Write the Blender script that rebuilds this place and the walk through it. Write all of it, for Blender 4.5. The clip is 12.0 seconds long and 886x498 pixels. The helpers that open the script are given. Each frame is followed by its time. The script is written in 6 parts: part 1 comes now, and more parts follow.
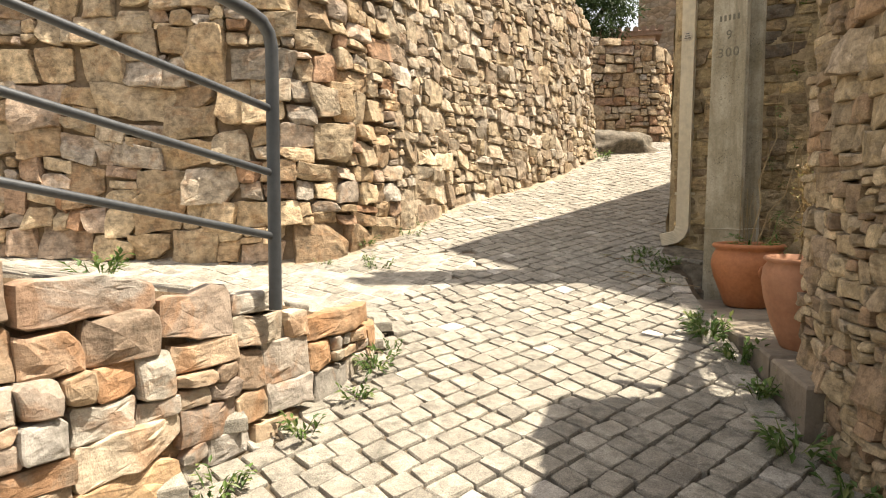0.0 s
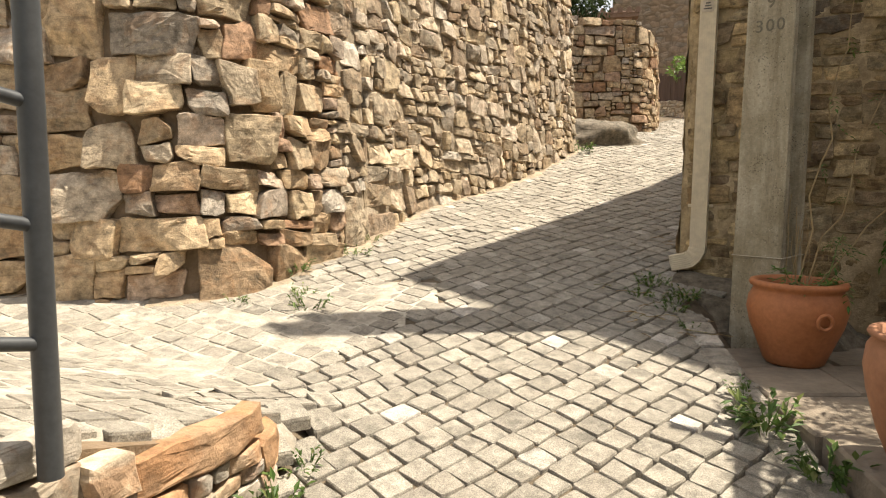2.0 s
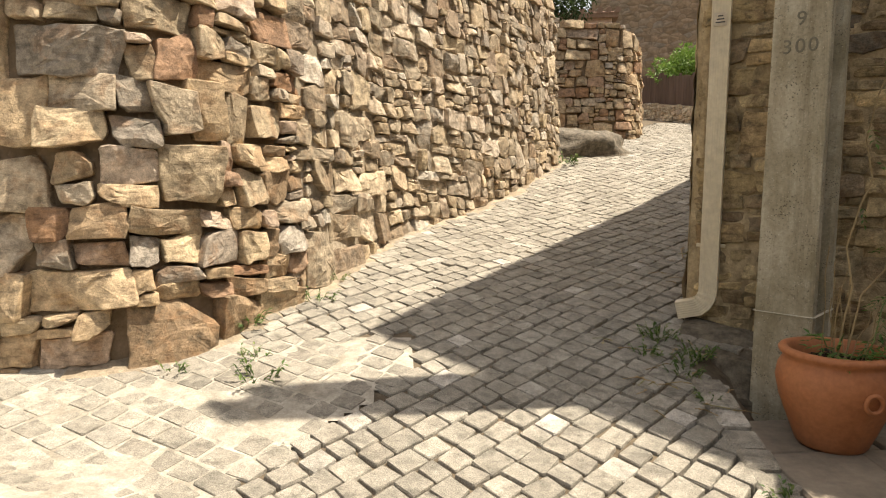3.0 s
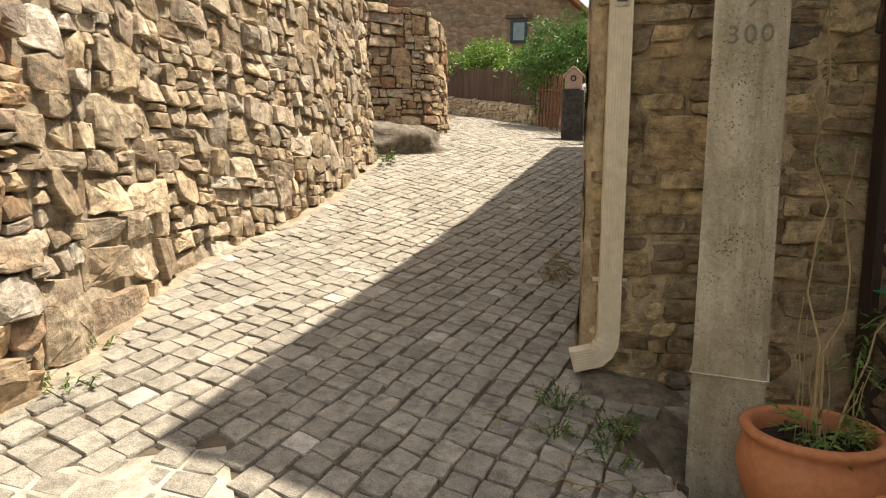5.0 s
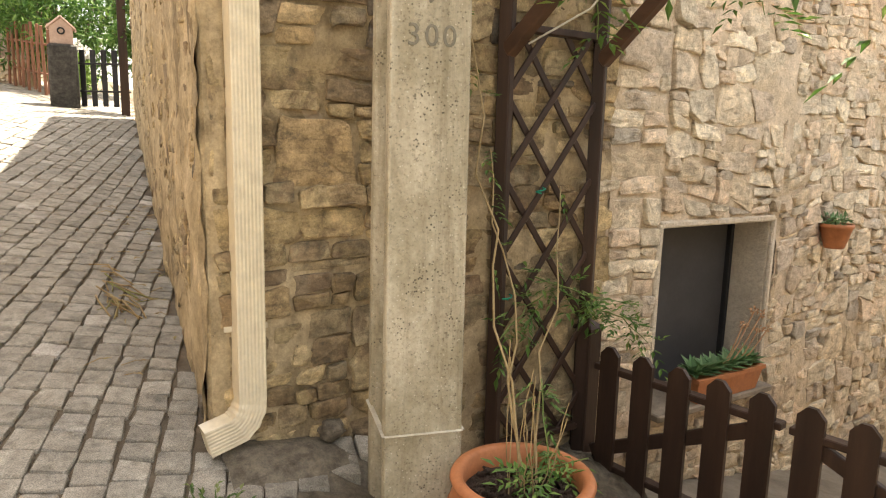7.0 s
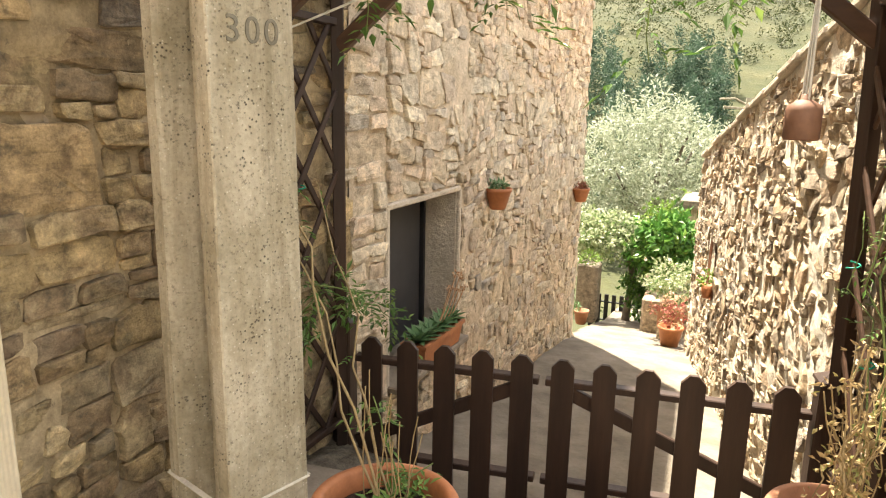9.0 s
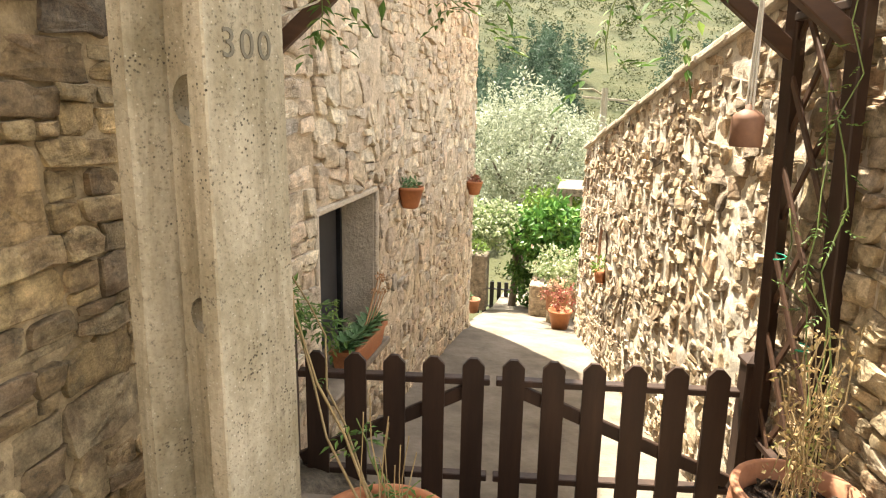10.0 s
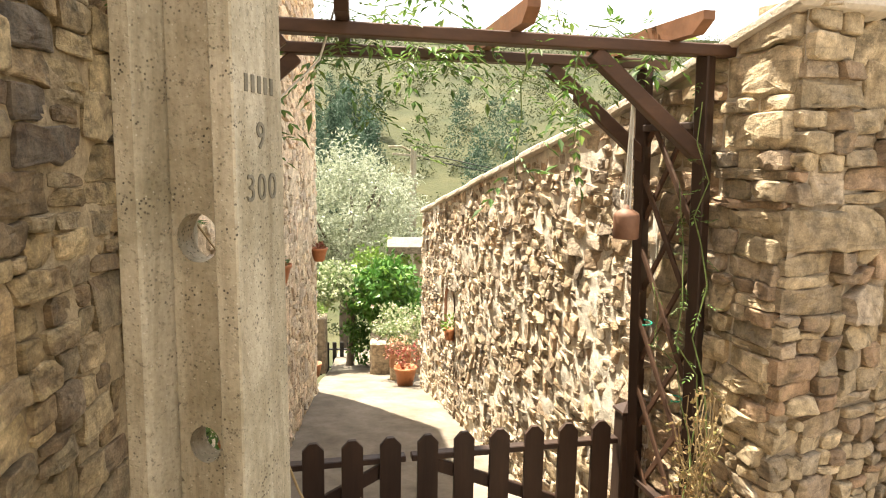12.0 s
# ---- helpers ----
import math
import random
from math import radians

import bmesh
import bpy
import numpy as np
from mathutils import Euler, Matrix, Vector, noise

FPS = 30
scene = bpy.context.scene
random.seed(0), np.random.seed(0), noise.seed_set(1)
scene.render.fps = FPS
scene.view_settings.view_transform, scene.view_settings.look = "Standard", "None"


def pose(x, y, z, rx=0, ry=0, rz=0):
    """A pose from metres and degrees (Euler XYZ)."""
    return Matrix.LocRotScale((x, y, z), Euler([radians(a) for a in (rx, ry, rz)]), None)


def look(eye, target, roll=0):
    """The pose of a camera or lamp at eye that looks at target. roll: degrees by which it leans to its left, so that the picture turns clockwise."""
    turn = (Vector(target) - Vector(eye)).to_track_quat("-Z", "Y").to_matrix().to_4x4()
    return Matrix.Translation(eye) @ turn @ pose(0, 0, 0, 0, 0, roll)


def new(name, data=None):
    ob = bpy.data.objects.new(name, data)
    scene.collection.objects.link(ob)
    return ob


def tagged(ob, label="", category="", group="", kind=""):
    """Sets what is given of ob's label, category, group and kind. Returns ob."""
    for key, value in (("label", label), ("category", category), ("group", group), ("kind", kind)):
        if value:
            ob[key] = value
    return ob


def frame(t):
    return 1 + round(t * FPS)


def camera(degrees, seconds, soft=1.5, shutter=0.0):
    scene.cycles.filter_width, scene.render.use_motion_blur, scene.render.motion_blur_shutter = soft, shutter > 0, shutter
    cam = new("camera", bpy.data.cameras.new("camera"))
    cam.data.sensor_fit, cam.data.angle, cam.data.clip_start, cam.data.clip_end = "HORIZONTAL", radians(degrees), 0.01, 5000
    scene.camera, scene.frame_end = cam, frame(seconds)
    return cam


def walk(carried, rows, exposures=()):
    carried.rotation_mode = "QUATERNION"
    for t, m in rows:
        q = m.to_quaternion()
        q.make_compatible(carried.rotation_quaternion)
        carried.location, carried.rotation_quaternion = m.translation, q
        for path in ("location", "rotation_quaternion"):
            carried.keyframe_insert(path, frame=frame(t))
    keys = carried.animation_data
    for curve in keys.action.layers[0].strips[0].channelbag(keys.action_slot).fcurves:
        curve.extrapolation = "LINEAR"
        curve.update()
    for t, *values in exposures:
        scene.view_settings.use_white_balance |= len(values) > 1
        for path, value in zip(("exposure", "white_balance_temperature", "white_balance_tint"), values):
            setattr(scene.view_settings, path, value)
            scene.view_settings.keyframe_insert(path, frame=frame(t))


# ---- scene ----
cam = camera(67.4, 12.0, 1.15)
METRES, EYE, TILT, LEAN, TURN = 5.4, 1.25, 0.0, 0.0, 0.0
ROWS = [
    (0.0, 0.0, 0.0, 0.0, 0.02, -4.53, -0.27),
    (0.5, 0.017, 0.0492, 0.0135, 1.02, -4.76, -0.22),
    (1.0, 0.0187, 0.0966, 0.0117, -0.24, -5.23, -0.3),
    (1.5, 0.0094, 0.1551, 0.0316, -2.02, -5.64, -0.45),
    (2.0, 0.0174, 0.2114, 0.0319, -2.61, -5.88, -0.47),
    (2.5, 0.0252, 0.2636, 0.0522, -3.45, -6.1, -0.45),
    (4.5, 0.0142, 0.4737, 0.0895, -14.91, -6.35, -0.38),
    (5.0, 0.0136, 0.5206, 0.0946, -22.78, -6.92, -0.63),
    (5.5, 0.0161, 0.555, 0.1044, -32.67, -7.47, -0.91),
    (6.0, 0.0333, 0.5965, 0.106, -43.44, -7.97, -1.14),
    (6.5, 0.0412, 0.6324, 0.116, -54.49, -8.4, -1.37),
    (7.0, 0.0316, 0.6789, 0.1258, -64.75, -9.28, -1.41),
    (7.5, 0.0332, 0.7057, 0.131, -74.02, -9.46, -1.35),
    (9.5, 0.0581, 0.8357, 0.1556, -105.46, -13.05, -1.19),
    (10.0, 0.0713, 0.8613, 0.1615, -110.7, -13.04, -1.08),
    (10.5, 0.0799, 0.8812, 0.1748, -115.72, -12.3, -1.0),
    (11.0, 0.0839, 0.9041, 0.18, -120.92, -11.2, -0.9),
    (11.5, 0.0816, 0.9298, 0.1936, -125.18, -9.88, -0.86),
    (12.0, 0.0835, 0.9484, 0.196, -127.59, -8.46, -0.97),
]
EXPOSURES = [(0.0, 1.28, 6900, 10), (1.5, 1.1, 6900, 10), (4.0, 0.95, 7000, 10), (5.5, 1.2, 7000, 10), (6.5, 2.05, 7000, 10), (7.5, 2.4, 7100, 10), (9.5, 2.4, 7000, 10), (12.0, 2.25, 7000, 10)]
walk(cam, [(t, pose(0, 0, EYE, TILT, LEAN, TURN) @ pose(METRES * x, METRES * y, METRES * z, 90 + pitch, roll, yaw)) for t, x, y, z, yaw, pitch, roll in ROWS], EXPOSURES)

# ---- world, sun, exposure ----
SUN_AZ, SUN_EL = radians(3.5), radians(67.0)      # azimuth from +x towards +y
world = bpy.data.worlds.new("world")
scene.world = world
world.use_nodes = True
wnt = world.node_tree
sky = wnt.nodes.new("ShaderNodeTexSky")
sky.sky_type = "NISHITA"
sky.sun_disc = False
sky.sun_elevation = SUN_EL
sky.sun_rotation = radians(90) - SUN_AZ
sky.dust_density = 3.0
sky.air_density = 1.2
haze = wnt.nodes.new("ShaderNodeMix")
haze.data_type = "RGBA"
haze.inputs[0].default_value = 0.55
haze.inputs[7].default_value = (3.7, 3.4, 2.95, 1)      # thin bright cloud
wnt.links.new(sky.outputs[0], haze.inputs[6])
wnt.links.new(haze.outputs[2], wnt.nodes["Background"].inputs[0])
wnt.nodes["Background"].inputs[1].default_value = 0.135
sun = new("sun", bpy.data.lights.new("sun", "SUN"))
sun.data.energy = 4.6
sun.data.angle = radians(0.55)
sun.data.color = (1.0, 0.93, 0.82)
to_sun = Vector((math.cos(SUN_EL) * math.cos(SUN_AZ), math.cos(SUN_EL) * math.sin(SUN_AZ), math.sin(SUN_EL)))
sun.matrix_world = look(to_sun * 40, (0, 0, 0))


# ---- materials ----
class Nodes:
    """A small writer of node trees."""

    def __init__(self, name):
        self.m = bpy.data.materials.new(name)
        self.m.use_nodes = True
        self.t = self.m.node_tree
        self.b = self.t.nodes["Principled BSDF"]
        self.src = self.t.nodes.new("ShaderNodeTexCoord").outputs["Object"]

    def n(self, kind, operation="", data_type="", blend_type="", feature=""):
        node = self.t.nodes.new(kind)
        if operation:
            node.operation = operation
        if data_type:
            node.data_type = data_type
        if blend_type:
            node.blend_type = blend_type
        if feature:
            node.feature = feature
        return node

    def put(self, a, b):
        self.t.links.new(a, b)

    def noise(self, scale, detail=4.0, rough=0.55, stretch=None, dist=0.0):
        src = self.src
        if stretch:
            mp = self.n("ShaderNodeMapping")
            mp.inputs["Scale"].default_value = stretch
            self.put(src, mp.inputs["Vector"])
            src = mp.outputs[0]
        t = self.n("ShaderNodeTexNoise")
        t.inputs["Scale"].default_value = scale
        t.inputs["Detail"].default_value = detail
        t.inputs["Roughness"].default_value = rough
        t.inputs["Distortion"].default_value = dist
        self.put(src, t.inputs["Vector"])
        return t.outputs["Fac"]

    def voronoi(self, scale, feature="F1"):
        t = self.n("ShaderNodeTexVoronoi", feature=feature)
        t.inputs["Scale"].default_value = scale
        self.put(self.src, t.inputs["Vector"])
        return t.outputs["Distance"]

    def ramp(self, fac, stops, interp="LINEAR"):
        r = self.n("ShaderNodeValToRGB")
        r.color_ramp.interpolation = interp
        el = r.color_ramp.elements
        while len(el) < len(stops):
            el.new(0.5)
        for e, (p, c) in zip(el, stops):
            e.position = p
            e.color = (*c, 1) if len(c) == 3 else c
        self.put(fac, r.inputs[0])
        return r.outputs[0]

    def grey(self, fac, a, b, lo=0.0, hi=1.0):
        return self.ramp(fac, [(a, (lo,) * 3), (b, (hi,) * 3)])

    def mix(self, fac, a, b, mode="MIX"):
        x = self.n("ShaderNodeMix", data_type="RGBA", blend_type=mode)
        for sock, v in ((x.inputs[0], fac), (x.inputs[6], a), (x.inputs[7], b)):
            if isinstance(v, (int, float)):
                sock.default_value = v
            elif isinstance(v, tuple):
                sock.default_value = (*v, 1)
            else:
                self.put(v, sock)
        return x.outputs[2]

    def random(self):
        """A random value of each piece, be it an object or an island of a joined mesh."""
        a = self.n("ShaderNodeObjectInfo").outputs["Random"]
        b = self.n("ShaderNodeNewGeometry").outputs["Random Per Island"]
        s = self.n("ShaderNodeMath", operation="ADD")
        self.put(a, s.inputs[0])
        self.put(b, s.inputs[1])
        f = self.n("ShaderNodeMath", operation="FRACT")
        self.put(s.outputs[0], f.inputs[0])
        return f.outputs[0]

    def again(self, fac, k):
        """Another random value out of one."""
        m = self.n("ShaderNodeMath", operation="MULTIPLY")
        self.put(fac, m.inputs[0])
        m.inputs[1].default_value = k
        f = self.n("ShaderNodeMath", operation="FRACT")
        self.put(m.outputs[0], f.inputs[0])
        return f.outputs[0]

    def shift(self, fac):
        """Moves the pattern on each piece, so that none runs on into its neighbour."""
        m = self.n("ShaderNodeVectorMath", operation="MULTIPLY_ADD")
        m.inputs[1].default_value = (41.0, 23.0, 31.0)
        self.put(fac, m.inputs[0])
        self.put(self.src, m.inputs[2])
        self.src = m.outputs[0]

    def bump(self, fac, strength, dist, before=None):
        b = self.n("ShaderNodeBump")
        b.inputs["Strength"].default_value = strength
        b.inputs["Distance"].default_value = dist
        self.put(fac, b.inputs["Height"])
        if before is not None:
            self.put(before, b.inputs["Normal"])
        return b.outputs[0]

    def done(self, colour, rough=0.8, normal=None, metal=0.0, spec=0.3):
        if isinstance(colour, tuple):
            self.b.inputs["Base Color"].default_value = (*colour, 1)
        else:
            self.put(colour, self.b.inputs["Base Color"])
        if isinstance(rough, (int, float)):
            self.b.inputs["Roughness"].default_value = rough
        else:
            self.put(rough, self.b.inputs["Roughness"])
        self.b.inputs["Metallic"].default_value = metal
        self.b.inputs["Specular IOR Level"].default_value = spec
        if normal is not None:
            self.put(normal, self.b.inputs["Normal"])
        return self.m


def stone_mat(name, stops, stain, stain_amt=0.6, lichen=0.0, bump=0.7, fine=38.0, mottle=(0.48, 1.30), vary=(0.68, 1.22), speck=(0.80, 1.18), patch=5.5):
    """Broken stone: a colour of its own for each piece, stains with edges, speckle and a chipped face."""
    k = Nodes(name)
    r = k.random()
    k.shift(r)
    base = k.ramp(r, stops)
    bright = k.grey(k.again(r, 7.31), 0.0, 1.0, *vary)
    base = k.mix(1.0, base, bright, "MULTIPLY")
    big = k.noise(patch, 6, 0.65, dist=0.8)
    base = k.mix(k.grey(big, 0.50, 0.60, 0.0, stain_amt), base, stain)
    mid = k.noise(16, 7, 0.68)
    base = k.mix(1.0, base, k.grey(mid, 0.34, 0.66, *mottle), "MULTIPLY")
    vein = k.noise(9, 5, 0.6, stretch=(1, 1, 4.5), dist=0.5)
    base = k.mix(1.0, base, k.ramp(vein, [(0.36, (0.72,) * 3), (0.46, (1.0,) * 3), (0.60, (1.0,) * 3), (0.70, (1.14,) * 3)]), "MULTIPLY")
    if lichen:
        base = k.mix(k.grey(k.noise(9, 8, 0.75), 0.57, 0.63, 0.0, lichen), base, (0.06, 0.06, 0.045))
    f = k.noise(fine, 8, 0.72)
    tiny = k.noise(fine * 4.0, 4, 0.7)
    base = k.mix(1.0, base, k.grey(tiny, 0.34, 0.66, *speck), "MULTIPLY")
    chip = k.noise(11, 2, 0.5, dist=1.6)
    step = k.n("ShaderNodeMath", operation="SNAP")
    k.put(chip, step.inputs[0])
    step.inputs[1].default_value = 0.07
    n1 = k.bump(step.outputs[0], bump * 0.5, 0.03)
    n2 = k.bump(mid, bump * 0.7, 0.012, n1)
    n3 = k.bump(vein, bump * 0.5, 0.012, n2)
    n4 = k.bump(f, bump, 0.010, n3)
    return k.done(base, k.grey(f, 0.3, 0.7, 0.7, 0.95), n4)


def render_mat(name, a, b, stain, stain_amt=0.6, bump=0.8):
    """Old lime render: broad patches of two tones, dark washed stains and a sandy grain."""
    k = Nodes(name)
    patch = k.noise(2.6, 7, 0.62, dist=0.5)
    col = k.ramp(patch, [(0.34, a), (0.62, b)])
    col = k.mix(k.grey(k.noise(3.7, 8, 0.7, stretch=(1, 1, 0.6)), 0.50, 0.64, 0.0, stain_amt), col, stain)
    mid = k.noise(14, 8, 0.7)
    col = k.mix(1.0, col, k.grey(mid, 0.32, 0.68, 0.70, 1.22), "MULTIPLY")
    col = k.mix(k.grey(k.noise(24, 6, 0.75), 0.62, 0.68, 0.0, 0.6), col, (0.10, 0.08, 0.055))
    f = k.noise(85, 6, 0.7)
    col = k.mix(1.0, col, k.grey(f, 0.32, 0.68, 0.82, 1.15), "MULTIPLY")
    n = k.bump(mid, bump, 0.018)
    return k.done(col, 0.92, k.bump(f, bump, 0.006, n))


def plain_mat(name, a, b, scale, rough=0.8, bump=0.3, dist=0.005, fine=None, stretch=None, metal=0.0, spec=0.3):
    k = Nodes(name)
    n = k.noise(scale, 6, 0.62, stretch)
    col = k.ramp(n, [(0.3, a), (0.7, b)])
    f = k.noise(fine or scale * 6, 6, 0.65, stretch)
    col = k.mix(1.0, col, k.grey(f, 0.3, 0.7, 0.85, 1.12), "MULTIPLY")
    return k.done(col, k.grey(f, 0.3, 0.7, rough - 0.07, min(1.0, rough + 0.07)), k.bump(f, bump, dist, k.bump(n, bump, dist * 3)), metal, spec)


OCHRE = [(0.0, (0.33, 0.23, 0.14)), (0.18, (0.48, 0.35, 0.21)), (0.38, (0.42, 0.33, 0.22)), (0.55, (0.53, 0.41, 0.26)), (0.72, (0.34, 0.29, 0.23)), (0.86, (0.36, 0.21, 0.12)), (1.0, (0.50, 0.44, 0.36))]
PALE = [(0.0, (0.62, 0.50, 0.34)), (0.25, (0.72, 0.63, 0.47)), (0.5, (0.57, 0.49, 0.36)), (0.75, (0.66, 0.52, 0.37)), (1.0, (0.47, 0.42, 0.34))]
TAN = [(0.0, (0.44, 0.325, 0.165)), (0.3, (0.54, 0.42, 0.235)), (0.55, (0.36, 0.29, 0.18)), (0.75, (0.46, 0.33, 0.17)), (0.9, (0.29, 0.215, 0.13)), (1.0, (0.24, 0.20, 0.15))]
RUSTY = [(0.0, (0.44, 0.37, 0.28)), (0.2, (0.40, 0.24, 0.13)), (0.4, (0.31, 0.285, 0.25)), (0.6, (0.52, 0.45, 0.35)), (0.78, (0.46, 0.31, 0.18)), (0.9, (0.24, 0.19, 0.15)), (1.0, (0.56, 0.51, 0.43))]
PIER = [(0.0, (0.44, 0.34, 0.21)), (0.3, (0.52, 0.41, 0.26)), (0.55, (0.38, 0.30, 0.20)), (0.8, (0.33, 0.22, 0.135)), (1.0, (0.48, 0.40, 0.29))]
MAT_DRY = stone_mat("dry_stone", OCHRE, (0.28, 0.15, 0.07), 0.45, 0.45, 0.8, 38.0, (0.52, 1.35), (0.76, 1.22))
MAT_LOW = stone_mat("low_wall_stone", RUSTY, (0.36, 0.18, 0.08), 0.6, 0.3, 0.55, 38.0, (0.66, 1.25), (0.8, 1.3), (0.9, 1.1), 3.2)
GREYTAN = [(0.0, (0.48, 0.375, 0.25)), (0.2, (0.58, 0.48, 0.345)), (0.4, (0.43, 0.36, 0.275)), (0.6, (0.56, 0.44, 0.285)), (0.75, (0.37, 0.28, 0.195)), (0.9, (0.61, 0.54, 0.44)), (1.0, (0.44, 0.30, 0.18))]
MAT_LAID = stone_mat("laid_rubble", GREYTAN, (0.24, 0.15, 0.085), 0.5, 0.5, 0.8)
MAT_HOUSE = stone_mat("house_stone", PALE, (0.40, 0.30, 0.20), 0.35, 0.25, 0.9, 38.0, (0.62, 1.25), (0.85, 1.2))
MAT_RWALL = stone_mat("alley_stone", [(0.0, (0.46, 0.35, 0.22)), (0.3, (0.56, 0.45, 0.31)), (0.55, (0.38, 0.31, 0.23)), (0.8, (0.48, 0.34, 0.21)), (1.0, (0.33, 0.29, 0.24))], (0.27, 0.20, 0.13), 0.45, 0.45, 0.9)
MAT_TANSTONE = stone_mat("tan_house_stone", TAN, (0.20, 0.13, 0.075), 0.6, 0.5, 1.0)
MAT_NEAR = stone_mat("near_stone", PIER, (0.24, 0.18, 0.095), 0.5, 0.5, 0.8, 38.0, (0.5, 1.25), (0.75, 1.2))
MAT_COBBLE = stone_mat("granite_cobble", [(0.0, (0.295, 0.266, 0.219)), (0.4, (0.355, 0.325, 0.269)), (0.8, (0.26, 0.237, 0.195)), (0.97, (0.37, 0.34, 0.284)), (1.0, (0.54, 0.50, 0.44))], (0.30, 0.265, 0.21), 0.3, 0.35, 0.7, 55.0, (0.70, 1.18), (0.90, 1.08), (0.55, 1.38))
MAT_KERB = stone_mat("slate_bedrock", [(0.0, (0.22, 0.185, 0.135)), (1.0, (0.28, 0.235, 0.175))], (0.13, 0.105, 0.07), 0.5, 0.4, 0.9)
MAT_GAP = plain_mat("dark_joint_earth", (0.16, 0.115, 0.07), (0.26, 0.19, 0.125), 9, 0.95, 0.8, 0.01)
MAT_POINTING = render_mat("dusty_pointing", (0.30, 0.24, 0.165), (0.46, 0.38, 0.28), (0.16, 0.12, 0.08), 0.5)
MAT_TANRENDER = render_mat("washed_tan_render", (0.33, 0.25, 0.14), (0.52, 0.41, 0.255), (0.15, 0.11, 0.06), 0.75)
MAT_PALERENDER = render_mat("pale_lime_render", (0.50, 0.40, 0.27), (0.66, 0.55, 0.41), (0.34, 0.26, 0.175), 0.45)
MAT_GARDENMORTAR = render_mat("rough_pale_mortar", (0.56, 0.50, 0.40), (0.74, 0.68, 0.56), (0.38, 0.32, 0.24), 0.3)
MAT_MORTAR = plain_mat("lime_mortar", (0.36, 0.28, 0.185), (0.50, 0.41, 0.29), 6, 0.92, 0.9, 0.012)
MAT_MORTAR_R = plain_mat("alley_mortar", (0.50, 0.43, 0.33), (0.66, 0.58, 0.46), 7, 0.92, 0.9, 0.014)
MAT_EARTH = plain_mat("joint_sand", (0.075, 0.058, 0.038), (0.18, 0.14, 0.095), 8, 0.95, 0.8, 0.01)
MAT_SCRUB = plain_mat("scrub_hillside", (0.026, 0.036, 0.011), (0.065, 0.064, 0.026), 0.12, 0.95, 0.5, 0.3, 1.4)
def concrete_mat():
    k = Nodes("pitted_pole_concrete")
    streak = k.noise(7, 6, 0.65, (1.6, 1.6, 0.25), 0.4)
    col = k.ramp(streak, [(0.28, (0.27, 0.23, 0.155)), (0.5, (0.41, 0.365, 0.27)), (0.72, (0.50, 0.455, 0.355))])
    blotch = k.noise(3.0, 5, 0.7)
    col = k.mix(k.grey(blotch, 0.46, 0.68, 0.0, 0.75), col, (0.21, 0.18, 0.11))
    v = k.voronoi(95)
    mask = k.grey(k.noise(9, 6, 0.7), 0.50, 0.62)
    pit = k.mix(1.0, k.grey(v, 0.16, 0.34, 1.0, 0.0), mask, "MULTIPLY")
    col = k.mix(pit, col, (0.07, 0.062, 0.048))
    wash = k.noise(5, 8, 0.72, (2.2, 2.2, 0.12), 0.3)
    col = k.mix(k.grey(wash, 0.52, 0.64, 0.0, 0.45), col, (0.16, 0.135, 0.085))
    col = k.mix(k.grey(k.noise(30, 8, 0.8), 0.58, 0.66, 0.0, 0.7), col, (0.10, 0.088, 0.065))
    col = k.mix(k.grey(k.voronoi(55), 0.05, 0.16, 0.7, 0.0), col, (0.60, 0.56, 0.46))
    f = k.noise(70, 6, 0.7)
    col = k.mix(1.0, col, k.grey(f, 0.3, 0.7, 0.82, 1.15), "MULTIPLY")
    n = k.bump(f, 0.5, 0.004)
    n = k.bump(k.grey(v, 0.1, 0.32), 0.6, 0.006, n)
    return k.done(col, 0.9, n)


MAT_CONC = concrete_mat()
MAT_FLOOR = plain_mat("alley_concrete", (0.115, 0.098, 0.072), (0.225, 0.195, 0.155), 3.0, 0.88, 0.6, 0.01, 22)
MAT_LEDGE = plain_mat("ledge_slate", (0.17, 0.14, 0.105), (0.31, 0.26, 0.20), 4, 0.88, 0.7, 0.01, 25)
MAT_WOOD = plain_mat("dark_stained_wood", (0.022, 0.013, 0.009), (0.055, 0.03, 0.019), 9, 0.55, 0.4, 0.002, 50, (1, 1, 0.12))
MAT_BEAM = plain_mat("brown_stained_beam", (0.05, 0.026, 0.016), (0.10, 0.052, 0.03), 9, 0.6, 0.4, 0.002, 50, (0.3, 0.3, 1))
MAT_CUT = plain_mat("orange_sawn_wood", (0.30, 0.13, 0.05), (0.42, 0.20, 0.085), 9, 0.6, 0.3, 0.002, 40)
MAT_TERRA = plain_mat("terracotta", (0.36, 0.135, 0.055), (0.44, 0.18, 0.08), 5, 0.55, 0.25, 0.003, 40)
MAT_TERRA_OLD = plain_mat("weathered_terracotta", (0.26, 0.12, 0.065), (0.40, 0.20, 0.115), 6, 0.75, 0.4, 0.004, 30)
MAT_SOIL = plain_mat("potting_bark", (0.03, 0.02, 0.014), (0.09, 0.06, 0.042), 30, 0.95, 1.0, 0.015)
MAT_PIPE = plain_mat("cream_enamel", (0.60, 0.52, 0.37), (0.64, 0.56, 0.41), 2, 0.42, 0.05, 0.001, 20)
MAT_RAIL = plain_mat("grey_painted_steel", (0.060, 0.064, 0.068), (0.085, 0.09, 0.094), 4, 0.42, 0.15, 0.001, 60, None, 0.3, 0.5)
